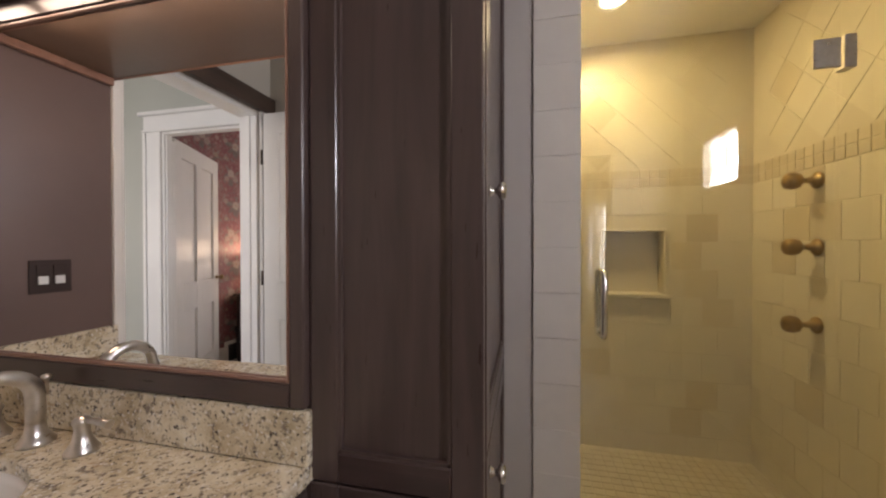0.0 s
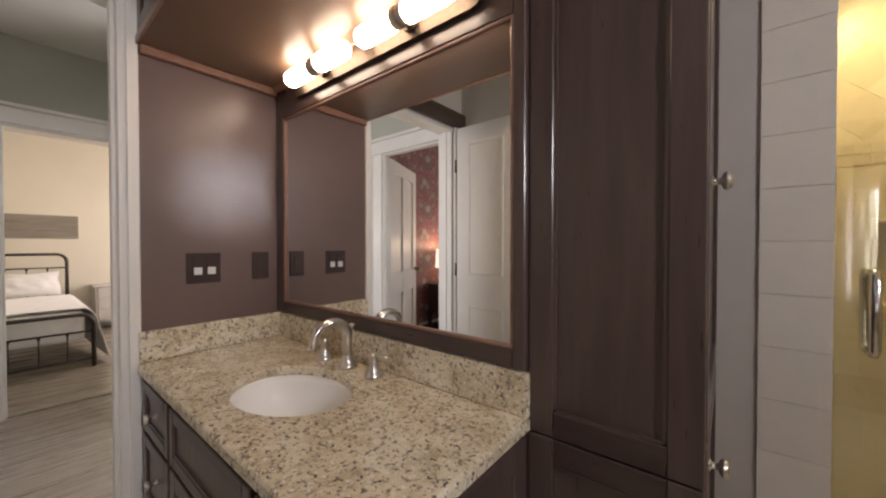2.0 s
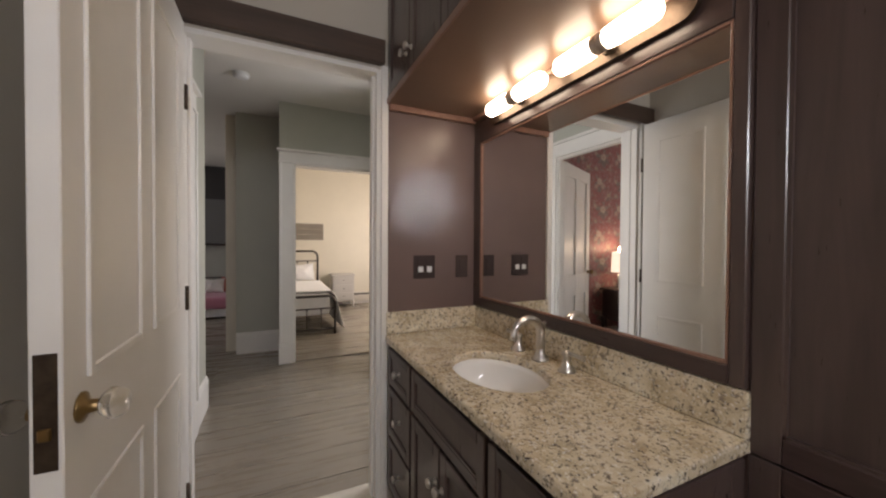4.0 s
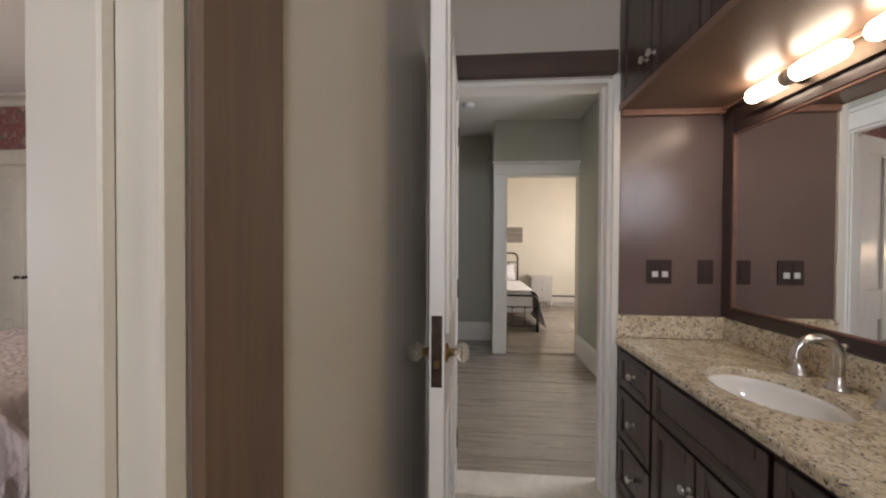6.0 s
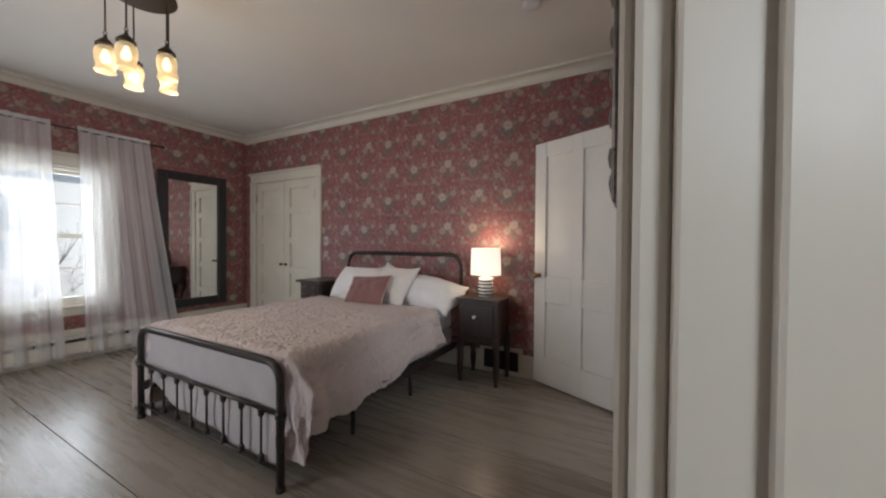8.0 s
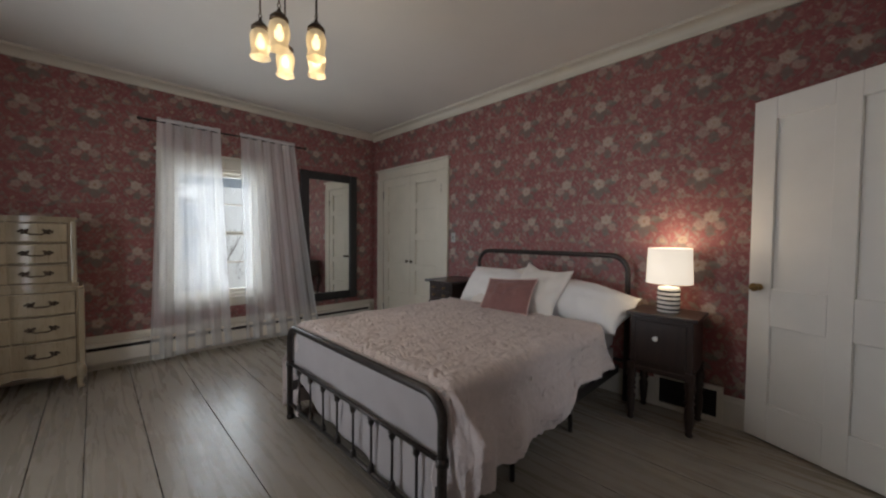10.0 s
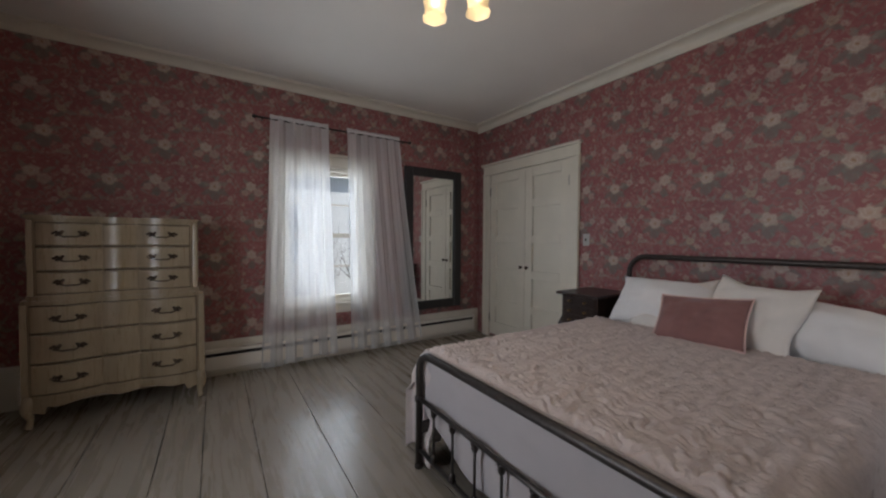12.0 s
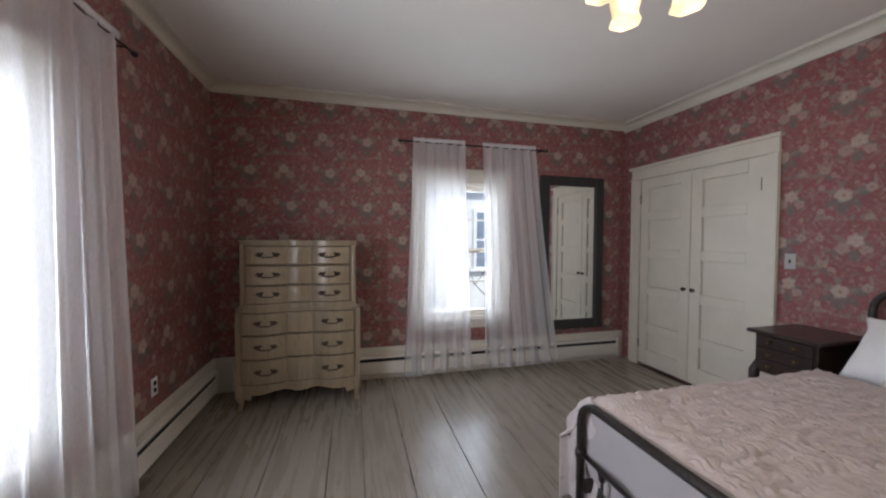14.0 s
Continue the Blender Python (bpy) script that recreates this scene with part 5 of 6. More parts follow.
CY, CX = SY + 0.085, EX - 0.10
rod("curtain_rod", "y", CY, SY, -1.93, -0.405, 2.335, "thin dark metal curtain rod over the window")
curtain("sheer_curtain", "gathered white sheer curtain panel hanging to the floor", "y", CY, (-1.035, -0.505), (-1.13, -0.415), 2.365, 0.03, 5, 0.4, "sheer curtains")
curtain("sheer_curtain", "gathered white sheer curtain panel hanging to the floor", "y", CY, (-1.825, -1.225), (-2.13, -1.27), 2.365, 0.04, 6, 2.1, "sheer curtains")
rod("curtain_rod", "x", CX, EX, -4.66, -2.55, 2.345, "thin dark metal curtain rod over the side window")
curtain("sheer_curtain", "white sheer curtain panel pulled to the window edge", "x", CX, (-4.55, -3.95), (-4.66, -3.90), 2.375, 0.03, 5, 1.2, "sheer curtains")


# baseboard heaters
def heater(name, axis, wall, out, a0, a1):
    ob = thing(name, (0, 0, 0), "long cream enamel baseboard heater with a dark slot", "baseboard heater")

    def bx(p0, p1, d0, d1, z0, z1, bev=0.003):
        d0, d1 = sorted((wall + out * d0, wall + out * d1))
        return B(d0, d1, p0, p1, z0, z1, bev=bev) if axis == "x" else B(p0, p1, d0, d1, z0, z1, bev=bev)

    part("back_plate", bx(a0, a1, 0.019, 0.026, 0.03, 0.24), M["heater"], ob)
    part("front_cover", bx(a0 + 0.02, a1 - 0.02, 0.066, 0.074, 0.062, 0.185), M["heater"], ob)
    part("damper", bx(a0 + 0.02, a1 - 0.02, 0.026, 0.074, 0.215, 0.243), M["heater"], ob)
    part("slot", bx(a0 + 0.02, a1 - 0.02, 0.027, 0.060, 0.07, 0.212, 0), M["dark_gap"], ob, "dark fins inside the slot")
    for p in (a0, a1 - 0.022):
        part("end_cap", bx(p, p + 0.022, 0.019, 0.078, 0.045, 0.247), M["heater"], ob)
    return ob


heater("baseboard_heater", "y", SY, 1, -2.93, 1.10)
heater("baseboard_heater", "x", EX, -1, -5.86, -1.6)

# closet doors
cl = structure("closet_back", slab("x", WX - 0.70, WX - 0.64, SY, -4.2, 0, TOP), M["closet"], "plain closet back wall", "wall")
structure("closet_sides", slab("y", -4.30, -4.2, WX - 0.70, WX - 0.14, 0, TOP), M["closet"], "plain closet side wall", "wall")
structure("closet_threshold", B(WX - 0.14, WX, CL[0], CL[1], -0.02, 0.024, bev=0.004), M["plank"], "grey wooden closet threshold", "sill")
for y0, y1, ky, hy, nm in ((CL[0] + 0.004, (CL[0] + CL[1]) / 2 - 0.002, (CL[0] + CL[1]) / 2 - 0.045, CL[0] + 0.004, "left"), ((CL[0] + CL[1]) / 2 + 0.002, CL[1] - 0.004, (CL[0] + CL[1]) / 2 + 0.045, CL[1] - 0.004, "right")):
    cd = thing("closet_door", (0, 0, 0), "ivory painted five-panel closet door, shut", "door", "closet doors")
    part("leaf", B(WX - 0.034, WX - 0.022, y0, y1, 0.032, CL[3] - 0.004), M["closet"], cd)
    for a, b in ((y0, y0 + 0.105), (y1 - 0.105, y1)):
        part("stile", B(WX - 0.022, WX + 0.004, a, b, 0.032, CL[3] - 0.004, bev=0.003), M["closet"], cd)
    zs = [0.032 + (CL[3] - 0.036) * k / 5 for k in range(6)]
    for k, zz in enumerate(zs):
        lo, hi = (zz, zz + 0.16) if k == 0 else ((zz - 0.11, zz) if k == 5 else (zz - 0.045, zz + 0.045))
        part("rail", B(WX - 0.022, WX + 0.0035, y0 + 0.105, y1 - 0.105, lo, hi, bev=0.003), M["closet"], cd)
    knob(cd, (WX + 0.004, ky, 0.915), (1, 0, 0), "bronze", 0.02)
    for z in (0.24, 1.83):
        part("hinge", B(WX + 0.004, WX + 0.010, hy - 0.010, hy + 0.010, z - 0.05, z + 0.05, bev=0.002), M["iron"], cd, "black iron hinge")

# standing wall mirror with a charcoal frame
wm = thing("framed_mirror", (0, 0, 0), "tall wall mirror in a wide charcoal wooden frame", "mirror")
fx0, fx1, fz0, fz1, fw = -2.711, -1.912, 0.385, 2.08, 0.102
yb, yf = SY + 0.024, SY + 0.062
part("glass", B(fx0 + fw - 0.01, fx1 - fw + 0.01, yb, yf - 0.020, fz0 + fw - 0.01, fz1 - fw + 0.01), M["mirror"], wm, "clear silvered glass")
for a in ((fx0, fx0 + fw), (fx1 - fw, fx1)):
    part("frame_stile", B(a[0], a[1], yb, yf, fz0, fz1, bev=0.006), M["mirror_frame"], wm)
for a in ((fz0, fz0 + fw), (fz1 - fw, fz1)):
    part("frame_rail", B(fx0 + fw, fx1 - fw, yb, yf - 0.001, a[0], a[1], bev=0.006), M["mirror_frame"], wm)
for a in ((fx0 + fw, fx0 + fw + 0.012, fz0 + fw, fz1 - fw), (fx1 - fw - 0.012, fx1 - fw, fz0 + fw, fz1 - fw)):
    part("inner_lip", B(a[0], a[1], yf - 0.020, yf - 0.008, a[2], a[3], bev=0.003), M["mirror_frame"], wm)

# brown that stands in for the shadow round the drawers
M["recess_shade"] = painted("painted_recess_shade", (0.10, 0.075, 0.045), 0.6, 0.2)
# tall chest of drawers
DRX, DRW, DRF, DRB = 0.487, 0.927, -5.555, -5.90
chest = thing("chest_of_drawers", (DRX, DRF, 0.0), "cream-washed tall chest of drawers with a serpentine front", "dresser", rz=180)


def serp(u):
    """How far the front swells at u, 0 to 1 across it."""
    a = min(u, 1 - u)
    if a < 0.40:
        return 0.048 * math.sin(math.pi * a / 0.40) ** 0.8
    return 0.004 + 0.014 * math.sin(math.pi * (a - 0.40) / 0.20)


def serp_block(bm, w, z0, z1, back, extra=0.0, n=44, drop=None):
    """A block whose front follows the serpentine line; drop(u) lowers its bottom edge."""
    fr = [(-w / 2 + w * k / n, -serp(k / n) - extra) for k in range(n + 1)]
    lo = [bm.verts.new((x, y, z0 + (drop(k / n) if drop else 0))) for k, (x, y) in enumerate(fr)]
    hi = [bm.verts.new((x, y, z1)) for x, y in fr]
    lb = [bm.verts.new((x, back, z0 + (drop(k / n) if drop else 0))) for k, (x, y) in enumerate(fr)]
    hb = [bm.verts.new((x, back, z1)) for x, y in fr]
    for k in range(n):
        for a, b in ((lo, hi), (hi, hb), (hb, lb), (lb, lo)):
            bm.faces.new((a[k], a[k + 1], b[k + 1], b[k]))
    bm.faces.new((lo[0], hi[0], hb[0], lb[0]))
    bm.faces.new((lo[n], lb[n], hb[n], hi[n]))
    return bm


DD = 0.40
part("lower_case", serp_block(bmesh.new(), DRW, 0.20, 0.80, DD), M["dresser"], chest)
part("upper_case", serp_block(bmesh.new(), DRW - 0.07, 0.85, 1.335, DD - 0.02), M["dresser"], chest)
part("waist_moulding", serp_block(bmesh.new(), DRW + 0.02, 0.80, 0.822, DD + 0.0, 0.012), M["dresser"], chest)
part("waist_moulding", serp_block(bmesh.new(), DRW - 0.025, 0.822, 0.85, DD - 0.01, 0.004), M["dresser"], chest)
part("top", serp_block(bmesh.new(), DRW - 0.03, 1.348, 1.366, DD, 0.022), M["dresser"], chest)
part("top_moulding", serp_block(bmesh.new(), DRW - 0.05, 1.335, 1.348, DD - 0.01, 0.010), M["dresser"], chest)
part("apron", serp_block(bmesh.new(), DRW, 0.125, 0.20, 0.03, 0.002, 60, lambda u: 0.012 * math.cos(u * 6 * math.pi) + (0.02 if 0.1 < u < 0.9 else -0.03)), M["dresser"], chest)


def bail_pull(w):
    """An ornate bail pull: two leafy plates and a swinging bar."""
    bm = bmesh.new()
    for s in (-1, 1):
        for dx, dz, r in ((0, 0, 0.014), (0.015 * s, 0.009, 0.010), (0.013 * s, -0.010, 0.009), (-0.012 * s, 0.012, 0.009), (0.029 * s, 0.001, 0.008)):
            lathe(bm, [(r, 0), (r * 0.8, 0.004), (0.001, 0.006)], (s * w / 2 + dx, 0, dz), 8, Euler((radians(90), 0, 0)).to_matrix())
        lathe(bm, [(0.005, 0), (0.005, 0.014), (0.001, 0.016)], (s * w / 2, 0, 0), 8, Euler((radians(90), 0, 0)).to_matrix())
    tube(bm, [(-w / 2, -0.014, 0), (-w / 2 + 0.006, -0.017, -0.013), (-w / 4, -0.018, -0.021), (0, -0.018, -0.019), (w / 4, -0.018, -0.021), (w / 2 - 0.006, -0.017, -0.013), (w / 2, -0.014, 0)], 0.0045, 8)
    return bm


pull_mesh = mesh_of("handle", bail_pull(0.105))
pull_mesh.materials.append(M["bronze"])
rows = [(1.172, 1.318, DRW - 0.07), (1.012, 1.160, DRW - 0.07), (0.862, 1.000, DRW - 0.07), (0.615, 0.785, DRW), (0.420, 0.603, DRW), (0.218, 0.408, DRW)]
for z0, z1, w in rows:
    bm = bmesh.new()
    ww = w - 0.07
    serp_w = lambda u: serp((u * ww + 0.035) / w)
    n = 44
    fr = [(-ww / 2 + ww * k / n, -serp_w(k / n)) for k in range(n + 1)]
    for z_a, z_b, out in ((z0, z1, 0.013),):
        rowsv = []
        for z, o in ((z_a, 0.001), (z_a + 0.002, out - 0.004), (z_a + 0.008, out), (z_b - 0.008, out), (z_b - 0.002, out - 0.004), (z_b, 0.001)):
            rowsv.append([bm.verts.new((x, y - o, z)) for x, y in fr])
        for a, b in zip(rowsv, rowsv[1:]):
            for k in range(n):
                f = bm.faces.new((a[k], a[k + 1], b[k + 1], b[k]))
        for e in (0, n):
            bm.faces.new([r[e] for r in rowsv])
    d = part("drawer", bm, M["dresser"], chest)
    # thin dark strip behind the drawer, its recess shadow put in as colour
    bm = bmesh.new()
    gap = [[bm.verts.new((x * (1 + 0.010 / ww), y - 0.0022, z)) for x, y in fr] for z in (z0 - 0.005, z1 + 0.005)]
    for k in range(n):
        bm.faces.new((gap[0][k], gap[0][k + 1], gap[1][k + 1], gap[1][k]))
    part("drawer_shade", bm, M["recess_shade"], d, "dark painted shade line round the drawer")
    for u in (0.21, 0.80):
        h = new("handle", pull_mesh)
        h.parent = d
        h.location = (-ww / 2 + ww * u, -serp_w(u) - 0.014, (z0 + z1) / 2 + 0.006)
for sx in (-1, 1):
    part("corner_post", B(sx * (DRW / 2) - 0.018, sx * (DRW / 2) + 0.018, -0.012, 0.03, 0.16, 0.80, bev=0.008, seg=2), M["dresser"], chest)
    part("corner_post", B(sx * (DRW / 2 - 0.035) - 0.016, sx * (DRW / 2 - 0.035) + 0.016, -0.012, 0.03, 0.85, 1.335, bev=0.008, seg=2), M["dresser"], chest)
    for y, f in ((0.012, -1), (DD - 0.03, 1)):
        bm = bmesh.new()
        x = sx * (DRW / 2 - 0.02)
        tube(bm, [(x, y, 0.20), (x + sx * 0.012, y + f * 0.012, 0.15), (x + sx * 0.014, y + f * 0.014, 0.11), (x + sx * 0.002, y + f * 0.002, 0.06), (x + sx * 0.006, y + f * 0.006, 0.025), (x + sx * 0.014, y + f * 0.016, 0.0)], [0.034, 0.036, 0.030, 0.019, 0.019, 0.024], 12)
        part("foot", bm, M["dresser"], chest)

# nightstand by the door, with the lamp on it
ns = thing("nightstand", (-2.83, -2.125, 0.0), "dark walnut nightstand with turned legs and one door", "nightstand")
part("top", B(-0.175, 0.185, -0.205, 0.205, 0.718, 0.742, bev=0.006, seg=2), M["dark_walnut"], ns)
part("case", B(-0.155, 0.160, -0.180, 0.180, 0.375, 0.718, bev=0.003), M["dark_walnut"], ns)
door = part("door", B(0.160, 0.172, -0.145, 0.145, 0.415, 0.690, bev=0.004), M["dark_walnut"], ns)
knob(door, (0.172, -0.02, 0.585), (1, 0, 0), "ceramic", 0.017)
part("lower_apron", B(0.120, 0.166, -0.17, 0.17, 0.345, 0.380, bev=0.006), M["dark_walnut"], ns)
for sx in (-0.135, 0.150):
    for sy in (-0.168, 0.168):
        bm = bmesh.new()
        lathe(bm, [(0.001, 0), (0.017, 0), (0.023, 0.012), (0.016, 0.028), (0.022, 0.06), (0.026, 0.12), (0.028, 0.17), (0.018, 0.195), (0.033, 0.212), (0.020, 0.228), (0.030, 0.25), (0.022, 0.27), (0.032, 0.30), (0.027, 0.345)], (sx, sy, 0), 14)
        box(bm, sx - 0.024, sx + 0.024, sy - 0.024, sy + 0.024, 0.345, 0.40)
        part("leg", bm, M["dark_walnut"], ns)

tl = thing("table_lamp", (-2.835, -2.12, 0.742), "lit table lamp with striped ceramic base and drum shade", "table lamp")
bm = bmesh.new()
lathe(bm, [(0.001, 0), (0.064, 0), (0.067, 0.008), (0.067, 0.158), (0.062, 0.168), (0.03, 0.172), (0.012, 0.176), (0.010, 0.20), (0.001, 0.20)], (0, 0, 0), 32)
part("base", bm, M["ceramic"], tl)
for k in range(5):
    bm = bmesh.new()
    z = 0.014 + k * 0.030
    lathe(bm, [(0.066, z), (0.0685, z + 0.002), (0.0685, z + 0.011), (0.066, z + 0.013)], (0, 0, 0), 32)
    part("stripe", bm, M["black_stripe"], tl, "black glazed stripe")
bm = bmesh.new()
lathe(bm, [(0.138, 0.195), (0.136, 0.196), (0.128, 0.430), (0.130, 0.431)], (0, 0, 0), 40)
part("shade", bm, M["lampshade"], tl, "lit off-white drum shade", solid=0.002)
bm = bmesh.new()
lathe(bm, [(0.012, 0.20), (0.014, 0.23), (0.030, 0.27), (0.030, 0.30), (0.012, 0.325), (0.001, 0.328)], (0, 0, 0), 16)
part("bulb", bm, M["bulb"], tl)
lamp("table_lamp_light", "POINT", pose(-2.835, -2.12, 1.20), 1.9, (1.0, 0.77, 0.50), 0.06)

# nightstand by the closet
n2 = thing("nightstand", (-2.765, -4.07, 0.015), "small dark wood nightstand with three drawers and cabriole legs", "nightstand")
part("top", B(-0.23, 0.245, -0.195, 0.195, 0.758, 0.783, bev=0.008, seg=2), M["dark_walnut"], n2)
part("case", B(-0.205, 0.200, -0.165, 0.165, 0.50, 0.758, bev=0.003), M["dark_walnut"], n2)
for k in range(3):
    d = part("drawer", B(0.200, 0.210, -0.145, 0.145, 0.520 + k * 0.078, 0.592 + k * 0.078, bev=0.003), M["dark_walnut"], n2)
    knob(d, (0.210, -0.07, 0.556 + k * 0.078), (1, 0, 0), "brass", 0.010)
    knob(d, (0.210, 0.07, 0.556 + k * 0.078), (1, 0, 0), "brass", 0.010)
for sx, fx_ in ((-0.18, -1), (0.18, 1)):
    for sy in (-1, 1):
        bm = bmesh.new()
        y = sy * 0.145
        tube(bm, [(sx, y, 0.58), (sx + fx_ * 0.022, y + sy * 0.022, 0.50), (sx + fx_ * 0.024, y + sy * 0.024, 0.43), (sx, y, 0.25), (sx - fx_ * 0.006, y - sy * 0.006, 0.12), (sx + fx_ * 0.012, y + sy * 0.012, 0.02), (sx + fx_ * 0.022, y + sy * 0.022, 0.0)], [0.020, 0.030, 0.028, 0.017, 0.012, 0.014, 0.020], 10)
        part("leg", bm, M["dark_walnut"], n2)

# chandelier with five hanging shades
ch = thing("chandelier", (-0.775, -3.315, TB), "bronze chandelier with five hanging amber glass shades", "chandelier")
bm = bmesh.new()
lathe(bm, [(0.001, 0), (0.07, 0), (0.075, -0.015), (0.03, -0.03), (0.02, -0.045)], (0, 0, 0), 28)
tube(bm, [(0, 0, -0.02), (0, 0, -0.165)], 0.009, 12)
part("canopy", bm, M["bronze"], ch)
bm = bmesh.new()
lathe(bm, [(0.001, -0.155), (0.02, -0.158), (0.145, -0.166), (0.160, -0.172), (0.162, -0.182), (0.148, -0.187), (0.001, -0.185)], (0, 0, 0), 36)
part("disc", bm, M["bronze"], ch)
for k in range(5):
    a = radians(-98 + 72 * k)
    x, y = 0.142 * math.cos(a), 0.142 * math.sin(a)
    zb = -0.655 + (0.012 if k % 2 else 0.0)
    bm = bmesh.new()
    tube(bm, [(x, y, -0.185), (x, y, zb + 0.215)], 0.0042, 8)
    arm = part("hanging_rod", bm, M["bronze"], ch)
    for j in range(2):
        bm = bmesh.new()
        c = zb + 0.206 - j * 0.017
        lk = [(x + (0.007 * math.cos(t) if j == 0 else 0), y + (0.007 * math.cos(t) if j else 0), c + 0.011 * math.sin(t)) for t in [2 * math.pi * i / 12 for i in range(13)]]
        tube(bm, lk, 0.0022, 6)
        part("chain_link", bm, M["bronze"], arm)
    bm = bmesh.new()
    lathe(bm, [(0.001, zb + 0.196), (0.006, zb + 0.194), (0.010, zb + 0.180), (0.022, zb + 0.170), (0.030, zb + 0.158), (0.040, zb + 0.150), (0.041, zb + 0.136), (0.036, zb + 0.134)], (x, y, 0), 18)
    part("fitter_cap", bm, M["bronze"], arm)
    bm = bmesh.new()
    n = 30
    prev = None
    for r, z, sc in ((0.031, 0.134, 0), (0.041, 0.122, 0), (0.047, 0.100, 0), (0.046, 0.074, 0), (0.040, 0.046, 0), (0.0385, 0.030, 0.01), (0.042, 0.016, 0.03), (0.047, 0.006, 0.045)):
        cur = [bm.verts.new((x + r * (1 + sc * math.cos(6 * 2 * math.pi * i / n)) * math.cos(2 * math.pi * i / n), y + r * (1 + sc * math.cos(6 * 2 * math.pi * i / n)) * math.sin(2 * math.pi * i / n), zb + z)) for i in range(n)]
        if prev:
            bridge(bm, prev, cur)
        prev = cur
    sh = part("shade", bm, M["shade_glow"], arm, "lit amber glass bell shade")
    bm = bmesh.new()
    lathe(bm, [(0.008, zb + 0.12), (0.011, zb + 0.105), (0.020, zb + 0.085), (0.021, zb + 0.070), (0.014, zb + 0.055), (0.001, zb + 0.050)], (x, y, 0), 14)
    part("bulb", bm, M["bulb"], arm)
lamp("chandelier_light", "POINT", pose(-0.775, -3.315, 2.02), 7, (1.0, 0.84, 0.62), 0.16)


def smoke_alarm(at, label):
    ob = thing("smoke_alarm", at, label, "smoke alarm")
    bm = bmesh.new()
    lathe(bm, [(0.001, 0), (0.066, 0), (0.068, -0.008), (0.064, -0.012)], (0, 0, 0), 28)
    part("base_plate", bm, M["rocker"], ob)
    bm = bmesh.new()
    lathe(bm, [(0.060, -0.012), (0.058, -0.028), (0.044, -0.036), (0.020, -0.038), (0.001, -0.038)], (0, 0, 0), 28)
    part("cover", bm, M["rocker"], ob)


smoke_alarm((-2.08, -1.525, TB), "round white smoke alarm on the bedroom ceiling")
smoke_alarm((-3.485, -0.645, TOP), "round white smoke alarm on the hall ceiling")

# bedroom door standing open
od = thing("door_bedroom", (-2.622, -0.970, 0.0), "white four-panel bedroom door standing open", "door", rz=-115.9)
OW, OH = 0.832, 2.082
part("leaf", B(0.0, OW, -0.0215, -0.0165, 0.012, OH), M["white"], od)
for side, y0, y1 in ((1, -0.0165, 0.003), (-1, -0.041, -0.0215)):
    for a, b in ((0.0, 0.115), (OW / 2 - 0.05, OW / 2 + 0.05), (OW - 0.115, OW)):
        part("stile", B(a, b, y0, y1, 0.012, OH, bev=0.003), M["white"], od)
    for z0, z1 in ((0.012, 0.24), (0.715, 0.94), (OH - 0.13, OH)):
        for a, b in ((0.115, OW / 2 - 0.05), (OW / 2 + 0.05, OW - 0.115)):
            part("rail", B(a, b, y0 + 0.0005, y1 - 0.0005, z0, z1, bev=0.003), M["white"], od)
bm = bmesh.new()
lathe(bm, [(0.001, 0), (0.022, 0), (0.020, 0.005), (0.009, 0.01), (0.009, 0.03), (0.020, 0.036), (0.026, 0.05), (0.020, 0.062), (0.001, 0.066)], (OW - 0.055, 0.003, 0.945), 16, Euler((radians(-90), 0, 0)).to_matrix())
part("knob", bm, M["brass"], od, "small aged brass knob")
for z in (0.28, 1.78):
    bm = bmesh.new()
    tube(bm, [(-0.006, 0.006, z - 0.05), (-0.006, 0.006, z + 0.05)], 0.007, 8)
    part("hinge", bm, M["white"], od)

# ornate mirror on the doorway wall
om = thing("ornate_mirror", (0, 0, 0), "wall mirror in a dark silver carved frame", "mirror")
ox0, ox1, oz0, oz1, ow = -1.335, -0.52, 1.285, 2.25, 0.085
part("glass", B(ox0 + ow, ox1 - ow, NS - 0.022, NS - 0.016, oz0 + ow, oz1 - ow), M["mirror"], om, "clear silvered glass")
part("backing", B(ox0 + 0.004, ox1 - 0.004, NS - 0.040, NS - 0.001, oz0 + 0.004, oz0 + ow), M["black_stripe"], om)
part("backing", B(ox0 + 0.004, ox1 - 0.004, NS - 0.040, NS - 0.001, oz1 - ow, oz1 - 0.004), M["black_stripe"], om)
part("backing", B(ox0 + 0.004, ox0 + ow, NS - 0.040, NS - 0.001, oz0 + ow, oz1 - ow), M["black_stripe"], om)
part("backing", B(ox1 - ow, ox1 - 0.004, NS - 0.040, NS - 0.001, oz0 + ow, oz1 - ow), M["black_stripe"], om)
for a in ((ox0, ox1, oz0, oz0 + ow), (ox0, ox1, oz1 - ow, oz1), (ox0, ox0 + ow, oz0 + ow, oz1 - ow), (ox1 - ow, ox1, oz0 + ow, oz1 - ow)):
    part("moulding", B(a[0], a[1], NS - 0.056, NS - 0.040, a[2], a[3], bev=0.010, seg=3), M["silver_frame"], om)
bm = bmesh.new()
